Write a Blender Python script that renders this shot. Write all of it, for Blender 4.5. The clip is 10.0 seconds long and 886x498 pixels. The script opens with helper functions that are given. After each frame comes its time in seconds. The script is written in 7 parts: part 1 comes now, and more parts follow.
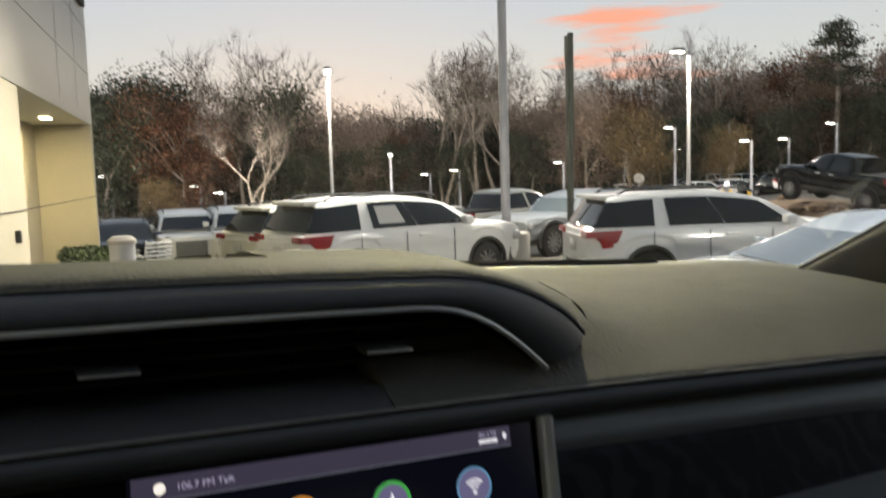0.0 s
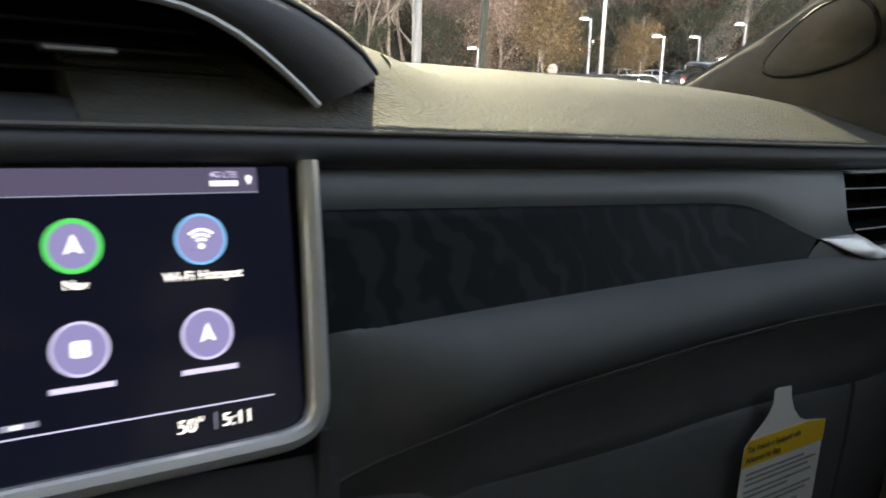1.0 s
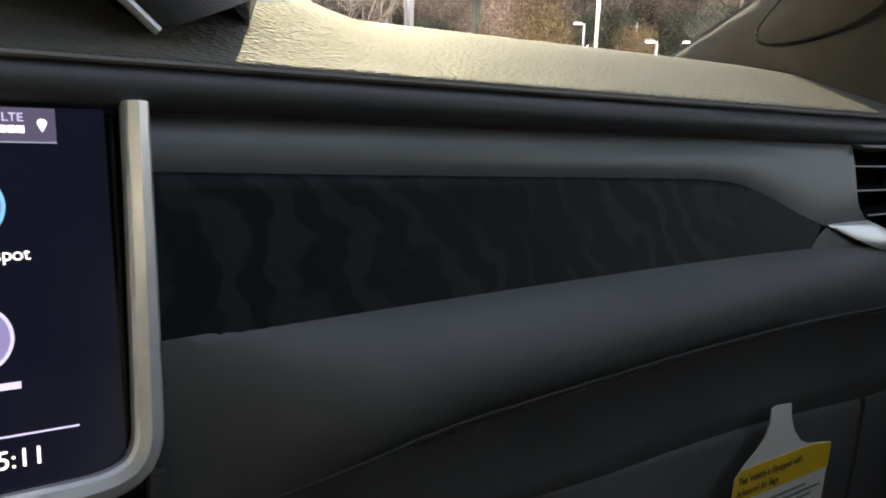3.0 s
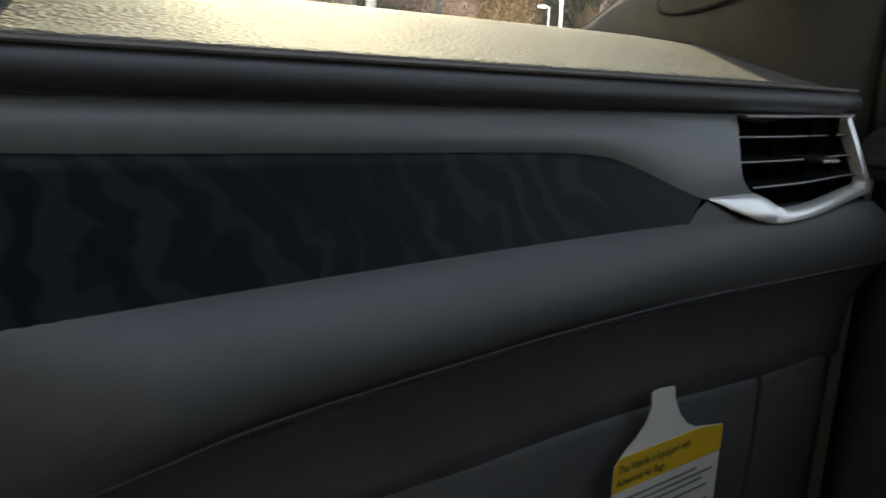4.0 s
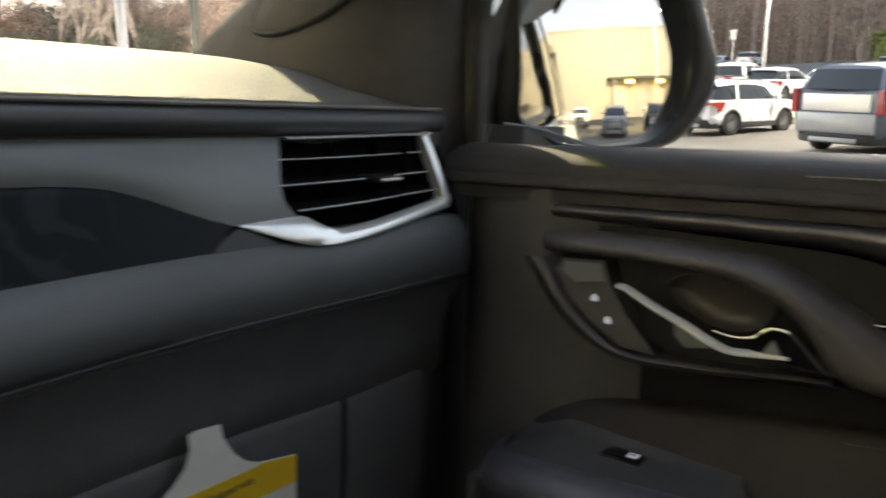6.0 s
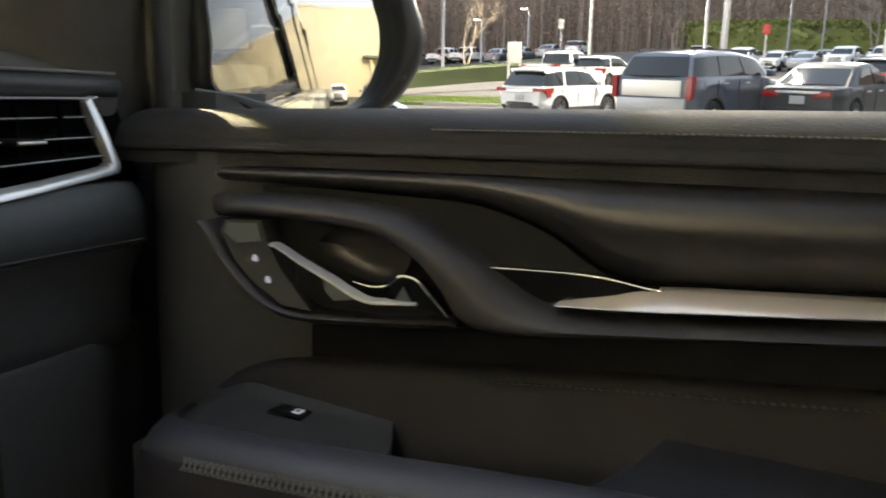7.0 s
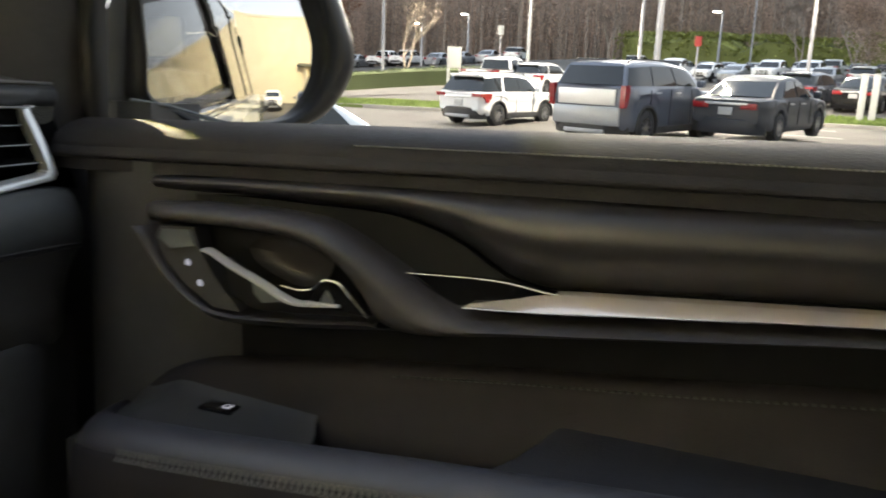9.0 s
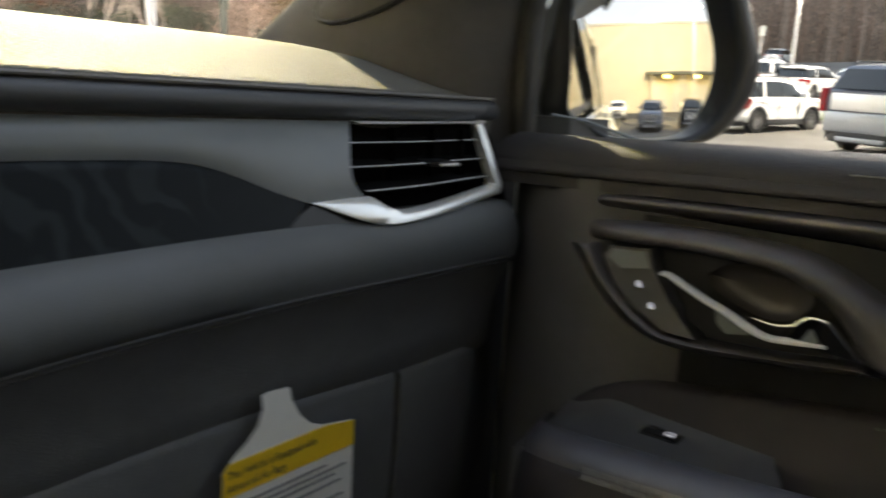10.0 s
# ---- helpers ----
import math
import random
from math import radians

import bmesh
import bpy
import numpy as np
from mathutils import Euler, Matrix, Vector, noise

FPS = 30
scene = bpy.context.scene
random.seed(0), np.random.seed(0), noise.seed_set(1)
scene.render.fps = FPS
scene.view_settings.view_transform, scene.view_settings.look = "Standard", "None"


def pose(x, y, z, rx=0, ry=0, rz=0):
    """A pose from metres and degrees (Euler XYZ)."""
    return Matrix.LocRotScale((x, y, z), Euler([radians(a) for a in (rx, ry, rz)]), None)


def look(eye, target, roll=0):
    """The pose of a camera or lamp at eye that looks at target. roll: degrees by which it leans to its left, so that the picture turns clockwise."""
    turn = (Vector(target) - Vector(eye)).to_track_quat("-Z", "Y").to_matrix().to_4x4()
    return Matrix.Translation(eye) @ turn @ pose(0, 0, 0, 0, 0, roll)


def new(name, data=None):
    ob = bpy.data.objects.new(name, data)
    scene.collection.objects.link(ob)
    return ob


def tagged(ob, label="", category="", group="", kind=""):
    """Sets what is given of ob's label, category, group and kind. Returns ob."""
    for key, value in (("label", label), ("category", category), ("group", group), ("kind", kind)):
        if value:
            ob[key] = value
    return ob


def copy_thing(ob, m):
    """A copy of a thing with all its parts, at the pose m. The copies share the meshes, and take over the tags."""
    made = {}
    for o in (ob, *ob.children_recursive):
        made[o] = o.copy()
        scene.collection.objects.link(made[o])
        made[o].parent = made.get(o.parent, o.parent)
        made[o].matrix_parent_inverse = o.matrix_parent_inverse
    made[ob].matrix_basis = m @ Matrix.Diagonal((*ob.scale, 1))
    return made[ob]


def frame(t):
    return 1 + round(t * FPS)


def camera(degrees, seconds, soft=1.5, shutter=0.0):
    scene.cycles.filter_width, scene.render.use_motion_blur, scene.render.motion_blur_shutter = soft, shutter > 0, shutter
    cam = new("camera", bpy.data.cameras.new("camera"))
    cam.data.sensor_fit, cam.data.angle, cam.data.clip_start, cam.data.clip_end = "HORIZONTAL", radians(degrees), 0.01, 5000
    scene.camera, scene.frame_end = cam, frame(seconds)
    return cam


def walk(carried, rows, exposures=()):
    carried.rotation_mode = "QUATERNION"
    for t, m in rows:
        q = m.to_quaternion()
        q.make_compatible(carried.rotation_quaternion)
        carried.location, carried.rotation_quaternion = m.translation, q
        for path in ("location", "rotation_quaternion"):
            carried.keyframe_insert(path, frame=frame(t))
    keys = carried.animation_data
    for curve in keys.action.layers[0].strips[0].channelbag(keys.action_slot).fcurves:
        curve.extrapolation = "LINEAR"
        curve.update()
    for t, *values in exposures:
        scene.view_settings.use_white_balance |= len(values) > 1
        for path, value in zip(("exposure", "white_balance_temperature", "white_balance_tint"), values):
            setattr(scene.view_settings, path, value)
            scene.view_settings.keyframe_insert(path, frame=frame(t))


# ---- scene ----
cam = camera(58.2, 10.0, soft=1.8, shutter=0.4)
METRES, EYE, TILT, LEAN, TURN = 0.97, 1.5, 0.0, 0.0, -30.0
ROWS = [
    (0.0, 0.0185, -0.0098, -0.0015, 1.84, -5.58, 1.66),
    (0.5, 0.0490, -0.0255, -0.0459, -1.28, -10.77, 1.04),
    (1.0, 0.1026, 0.0953, -0.1098, -4.20, -13.76, -1.52),
    (1.5, 0.1394, 0.1701, -0.1196, -4.55, -12.43, -1.72),
    (2.0, 0.1442, 0.1911, -0.1305, -4.14, -12.49, -1.87),
    (3.5, 0.1771, 0.2080, -0.1497, -5.43, -14.04, -1.29),
    (4.0, 0.2244, 0.2190, -0.1528, -6.98, -14.37, -0.81),
    (4.5, 0.2511, 0.2320, -0.1455, -8.81, -14.67, -0.59),
    (5.0, 0.2710, 0.2387, -0.1406, -10.40, -14.35, -0.97),
    (5.5, 0.2955, 0.2297, -0.1441, -15.16, -13.34, -0.71),
    (6.0, 0.3802, 0.2049, -0.1515, -22.76, -12.73, -0.21),
    (7.5, 0.5160, 0.1039, -0.1739, -37.28, -13.88, -0.63),
    (8.0, 0.5179, 0.0812, -0.1674, -39.31, -13.65, -0.86),
    (8.5, 0.5158, 0.0751, -0.1644, -39.87, -13.41, -1.34),
    (9.0, 0.4783, 0.0896, -0.1561, -38.13, -13.21, -1.89),
    (9.5, 0.4017, 0.1410, -0.1552, -31.03, -13.39, -2.30),
    (10.0, 0.3430, 0.1854, -0.1490, -21.06, -13.63, -1.94),
]
walk(cam, [(t, pose(0, 0, EYE, TILT, LEAN, TURN) @ pose(METRES * x, METRES * y, METRES * z, 90 + pitch, roll, yaw)) for t, x, y, z, yaw, pitch, roll in ROWS],
     [(0.0, 0.0, 6500, 10), (0.5, 0.7, 6250, 11), (1.0, 1.42, 6350, 12), (2.0, 1.42, 6400, 13), (3.5, 1.52, 6450, 14), (4.0, 1.56, 6450, 14), (4.5, 1.72, 6500, 14), (5.0, 1.88, 6550, 14), (6.0, 2.00, 6700, 13), (7.5, 1.90, 6650, 13), (8.5, 1.92, 6650, 13), (9.4, 1.96, 6700, 13), (10.0, 1.98, 6750, 13)])

# ---- world, lamps ----
world = bpy.data.worlds.new("dusk_sky")
scene.world = world
world.use_nodes = True
wn, wl = world.node_tree.nodes, world.node_tree.links
wn.clear()


def wnode(kind, **k):
    n = wn.new(kind)
    for key, v in k.items():
        n.inputs[key].default_value = v
    return n


tc = wnode("ShaderNodeTexCoord")
sep = wnode("ShaderNodeSeparateXYZ")
wl.new(tc.outputs["Generated"], sep.inputs[0])
ramp = wnode("ShaderNodeValToRGB")
els = ramp.color_ramp.elements
els[0].position, els[0].color = 0.0, (0.635, 0.59, 0.525, 1)
els[1].position, els[1].color = 1.0, (0.30, 0.36, 0.47, 1)
for pos, col in ((0.06, (0.66, 0.64, 0.60, 1)), (0.13, (0.645, 0.65, 0.64, 1)), (0.22, (0.555, 0.60, 0.66, 1)), (0.45, (0.45, 0.52, 0.61, 1))):
    e = els.new(pos)
    e.color = col
wl.new(sep.outputs["Z"], ramp.inputs[0])
# thin sunset clouds, drawn out along the horizon
mp = wnode("ShaderNodeMapping")
mp.inputs["Scale"].default_value = (2.2, 2.2, 16.0)
wl.new(tc.outputs["Generated"], mp.inputs[0])
cn = wnode("ShaderNodeTexNoise", Scale=1.7, Detail=5.0, Roughness=0.55)
wl.new(mp.outputs[0], cn.inputs["Vector"])
cr = wnode("ShaderNodeValToRGB")
cr.color_ramp.elements[0].position, cr.color_ramp.elements[0].color = 0.68, (0, 0, 0, 1)
cr.color_ramp.elements[1].position, cr.color_ramp.elements[1].color = 0.80, (1, 1, 1, 1)
cm = wnode("ShaderNodeMix")
cm.data_type = "RGBA"
cm.inputs[7].default_value = (0.95, 0.40, 0.27, 1)
# one bank of pink streaks stands over the wood
dv = wnode("ShaderNodeVectorMath")
dv.operation = "DOT_PRODUCT"
dv.inputs[1].default_value = (0.667, 0.719, 0.195)
wl.new(tc.outputs["Generated"], dv.inputs[0])
near = wnode("ShaderNodeMapRange")
near.inputs["From Min"].default_value, near.inputs["From Max"].default_value = 0.985, 0.9975
near.inputs["To Max"].default_value = 0.195
wl.new(dv.outputs["Value"], near.inputs["Value"])
sm = wnode("ShaderNodeMath")
sm.operation = "ADD"
wl.new(cn.outputs[0], sm.inputs[0])
wl.new(near.outputs[0], sm.inputs[1])
wl.new(sm.outputs[0], cr.inputs[0])
wl.new(cr.outputs[0], cm.inputs[0])
wl.new(ramp.outputs[0], cm.inputs[6])
sky = wnode("ShaderNodeTexSky")
sky.sky_type, sky.sun_disc = "NISHITA", False
sky.sun_elevation, sky.sun_rotation = radians(1.0), radians(20)
bg1 = wnode("ShaderNodeBackground", Strength=0.95)
# the sky is brightest over the sunset and dims towards the far side
dz = wnode("ShaderNodeVectorMath")
dz.operation = "DOT_PRODUCT"
dz.inputs[1].default_value = (0.42, 0.90, 0.10)
wl.new(tc.outputs["Generated"], dz.inputs[0])
side = wnode("ShaderNodeMapRange")
side.inputs["From Min"].default_value, side.inputs["From Max"].default_value = -0.9, 0.6
side.inputs["To Min"].default_value, side.inputs["To Max"].default_value = 0.52, 1.10
wl.new(dz.outputs["Value"], side.inputs["Value"])
wl.new(side.outputs[0], bg1.inputs["Strength"])
bg2 = wnode("ShaderNodeBackground", Strength=0.02)
wl.new(cm.outputs[2], bg1.inputs[0])
wl.new(sky.outputs[0], bg2.inputs[0])
add = wnode("ShaderNodeAddShader")
wl.new(bg1.outputs[0], add.inputs[0])
wl.new(bg2.outputs[0], add.inputs[1])
wo = wnode("ShaderNodeOutputWorld")
wl.new(add.outputs[0], wo.inputs[0])


def lamp(name, kind, eye, target, watts, colour, size=0.5, spread=None):
    d = bpy.data.lights.new(name, kind)
    d.energy, d.color = watts, colour
    if kind == "AREA":
        d.size = size
        if spread:
            d.spread = radians(spread)
    else:
        d.shadow_soft_size = size
    if kind == "SPOT":
        d.spot_size, d.spot_blend = radians(spread or 90), 0.4
    ob = new(name, d)
    ob.matrix_world = look(eye, target)
    return ob


def front_turn(deg):
    """The lot ahead of the car lies turned a little against the lot beside it."""
    return 1.85 * max(0.0, min(1.0, (64 - deg) / 9))


def bearing(deg, dist):
    """A place on the ground plan: degrees to the right of straight ahead, and metres."""
    deg -= front_turn(deg)
    return dist * math.sin(radians(deg)), dist * math.cos(radians(deg))


# the head of the lamp post that stands nearest to the windscreen
KX, KY = bearing(33.0, 17.2)
lamp("lot_lamp_light", "SPOT", (KX, KY, 10.3), (0.5, 0.4, 1.2), 4700, (1.0, 0.86, 0.06), 0.18, 36)
lamp("lot_lamp_light", "SPOT", (KX * 1.06, KY * 1.06, 10.3), (KX * 0.8, KY * 0.8, -0.6), 15000, (1.0, 0.92, 0.78), 0.2, 96)
# heads of other posts that light the parked rows
for deg, dist, top, watts in ((22.1, 45.2, 7.1, 12000), (47.1, 42.2, 7.0, 10000), (83.2, 27.0, 8.8, 4600), (64.3, 52.0, 8.8, 5500), (92.4, 47.2, 8.8, 6000), (74.3, 59.2, 9.3, 5500)):
    lx, ly = bearing(deg, dist)
    lamp("row_and_fill_light", "SPOT", (lx, ly, top), (lx * 0.98, ly * 0.98, -1.0), watts, (1.0, 0.88, 0.70), 0.25, 165)

# fill lights added before the far posts to brighten the woods
for deg, dist, top, watts in ((7.4, 58, 3.0, 1800), (15.5, 54, 3.0, 2200), (24.5, 56, 3.4, 3000), (32.5, 58, 3.0, 2600), (40.5, 58, 3.5, 2600), (48.5, 60, 4.5, 3000), (56.0, 66, 5.0, 3000)):
    lx, ly = bearing(deg, dist)
    lamp("row_and_fill_light", "SPOT", (lx, ly, top), (lx * 1.3, ly * 1.3, top - 4.0), watts, (1.0, 0.93, 0.84), 0.3, 170)

# ---- materials ----
def mat(name, col, rough=0.5, metal=0.0, var=0.12, scale=6.0, bump=0.0, bscale=300.0, cell=False, spec=0.5, coat=0.0, emit=None, power=0.0, isl=0.0, rvar=0.08, leaf=0.0, stretch=1.0):
    if coat:
        rvar = min(rvar, 0.015)
    m = bpy.data.materials.new(name)
    m.use_nodes = True
    nt = m.node_tree
    N, L = nt.nodes, nt.links
    b = N["Principled BSDF"]
    b.inputs["Metallic"].default_value = metal
    b.inputs["Specular IOR Level"].default_value = spec
    b.inputs["Coat Weight"].default_value = coat
    b.inputs["Coat Roughness"].default_value = 0.06
    t = N.new("ShaderNodeTexCoord")

    def noise_of(sc, det=4.0):
        n = N.new("ShaderNodeTexNoise")
        n.inputs["Scale"].default_value, n.inputs["Detail"].default_value = sc, det
        L.new(t.outputs["Object"], n.inputs["Vector"])
        return n.outputs[0]

    def maths(op, a, c, k=None):
        n = N.new("ShaderNodeMath")
        n.operation = op
        for i, q in enumerate((a, c, k)):
            if q is None:
                continue
            if isinstance(q, (int, float)):
                n.inputs[i].default_value = q
            else:
                L.new(q, n.inputs[i])
        return n.outputs[0]

    big, small = noise_of(scale), noise_of(scale * 9.0)
    f = maths("ADD", maths("MULTIPLY", big, 0.65), maths("MULTIPLY", small, 0.35))
    if isl:
        g = N.new("ShaderNodeNewGeometry")
        f = maths("ADD", maths("MULTIPLY", f, 1 - isl), maths("MULTIPLY", g.outputs["Random Per Island"], isl))
    r = N.new("ShaderNodeMapRange")
    r.inputs["From Min"].default_value, r.inputs["From Max"].default_value = 0.25, 0.75
    r.inputs["To Min"].default_value, r.inputs["To Max"].default_value = 1 - 2 * var, 1 + 2 * var
    if isl:
        r.inputs["From Min"].default_value, r.inputs["From Max"].default_value = 0.1, 0.9
    L.new(f, r.inputs["Value"])
    v = N.new("ShaderNodeVectorMath")
    v.operation = "SCALE"
    v.inputs[0].default_value = col
    L.new(r.outputs[0], v.inputs["Scale"])
    L.new(v.outputs[0], b.inputs["Base Color"])
    L.new(maths("ADD", rough - rvar, maths("MULTIPLY", small, 2 * rvar)), b.inputs["Roughness"])
    if bump:
        bn = N.new("ShaderNodeBump")
        bn.inputs["Strength"].default_value = 0.6
        bn.inputs["Distance"].default_value = bump
        if cell:
            vo = N.new("ShaderNodeTexVoronoi")
            vo.inputs["Scale"].default_value = bscale
            if stretch != 1.0:
                mq = N.new("ShaderNodeMapping")
                mq.inputs["Scale"].default_value = (stretch, 1, 1)
                L.new(t.outputs["Object"], mq.inputs[0])
                L.new(mq.outputs[0], vo.inputs["Vector"])
            else:
                L.new(t.outputs["Object"], vo.inputs["Vector"])
            L.new(vo.outputs["Distance"], bn.inputs["Height"])
        else:
            L.new(noise_of(bscale, 3.0), bn.inputs["Height"])
        L.new(bn.outputs[0], b.inputs["Normal"])
    if leaf:
        tl, mx = N.new("ShaderNodeBsdfTranslucent"), N.new("ShaderNodeMixShader")
        mx.inputs[0].default_value = leaf
        L.new(v.outputs[0], tl.inputs[0])
        L.new(b.outputs[0], mx.inputs[1])
        L.new(tl.outputs[0], mx.inputs[2])
        L.new(mx.outputs[0], N["Material Output"].inputs[0])
    if emit:
        b.inputs["Emission Color"].default_value = (*emit, 1)
        b.inputs["Emission Strength"].default_value = power
    return m


def glow(name, col, power):
    return mat(name, tuple(c * 0.2 for c in col), 0.3, 0, 0.0, emit=col, power=power)


def pane_glass(name, tint, gloss=0.6):
    m = bpy.data.materials.new(name)
    m.use_nodes = True
    N, L = m.node_tree.nodes, m.node_tree.links
    N.clear()
    tr, gl, mx, fr, pw, o = (N.new(k) for k in ("ShaderNodeBsdfTransparent", "ShaderNodeBsdfGlossy", "ShaderNodeMixShader", "ShaderNodeLayerWeight", "ShaderNodeMath", "ShaderNodeOutputMaterial"))
    tr.inputs[0].default_value = (*tint, 1)
    gl.inputs["Roughness"].default_value = 0.0
    fr.inputs[0].default_value = 0.5
    pw.operation = "POWER"
    pw.inputs[1].default_value = 5.0
    ma = N.new("ShaderNodeMath")
    ma.operation = "MULTIPLY_ADD"
    ma.inputs[1].default_value, ma.inputs[2].default_value = gloss, 0.045
    L.new(fr.outputs["Facing"], pw.inputs[0])
    L.new(pw.outputs[0], ma.inputs[0])
    L.new(ma.outputs[0], mx.inputs[0])
    L.new(tr.outputs[0], mx.inputs[1])
    L.new(gl.outputs[0], mx.inputs[2])
    L.new(mx.outputs[0], o.inputs[0])
    return m


def grain_wood(name):
    """Charcoal open-pore veneer with wavy, slightly paler figure."""
    m = mat(name, (0.012, 0.014, 0.015), 0.50, 0, 0.2, 10, 0.0002, 900, spec=0.16)
    N, L = m.node_tree.nodes, m.node_tree.links
    b = N["Principled BSDF"]
    t = N.new("ShaderNodeTexCoord")
    mp2 = N.new("ShaderNodeMapping")
    mp2.inputs["Rotation"].default_value = (0, radians(30), 0)
    L.new(t.outputs["Object"], mp2.inputs[0])
    w = N.new("ShaderNodeTexWave")
    w.bands_direction = "X"
    w.inputs["Scale"].default_value, w.inputs["Distortion"].default_value = 13.0, 15.0
    w.inputs["Detail"].default_value, w.inputs["Detail Scale"].default_value = 3.0, 1.1
    L.new(mp2.outputs[0], w.inputs["Vector"])
    r = N.new("ShaderNodeValToRGB")
    r.color_ramp.elements[0].position, r.color_ramp.elements[0].color = 0.66, (0.0030, 0.0052, 0.0072, 1)
    r.color_ramp.elements[1].position, r.color_ramp.elements[1].color = 1.0, (0.0125, 0.0165, 0.0195, 1)
    k = N.new("ShaderNodeTexNoise")
    k.inputs["Scale"].default_value, k.inputs["Detail"].default_value = 9.0, 3.0
    L.new(t.outputs["Object"], k.inputs["Vector"])
    mu = N.new("ShaderNodeMath")
    mu.operation = "MULTIPLY_ADD"
    mu.inputs[1].default_value, mu.inputs[2].default_value = 2.6, -1.35
    L.new(k.outputs[0], mu.inputs[0])
    ad = N.new("ShaderNodeMath")
    ad.operation = "ADD"
    L.new(mu.outputs[0], ad.inputs[0])
    L.new(w.outputs[0], ad.inputs[1])
    L.new(ad.outputs[0], r.inputs[0])
    L.new(r.outputs[0], b.inputs["Base Color"])
    return m


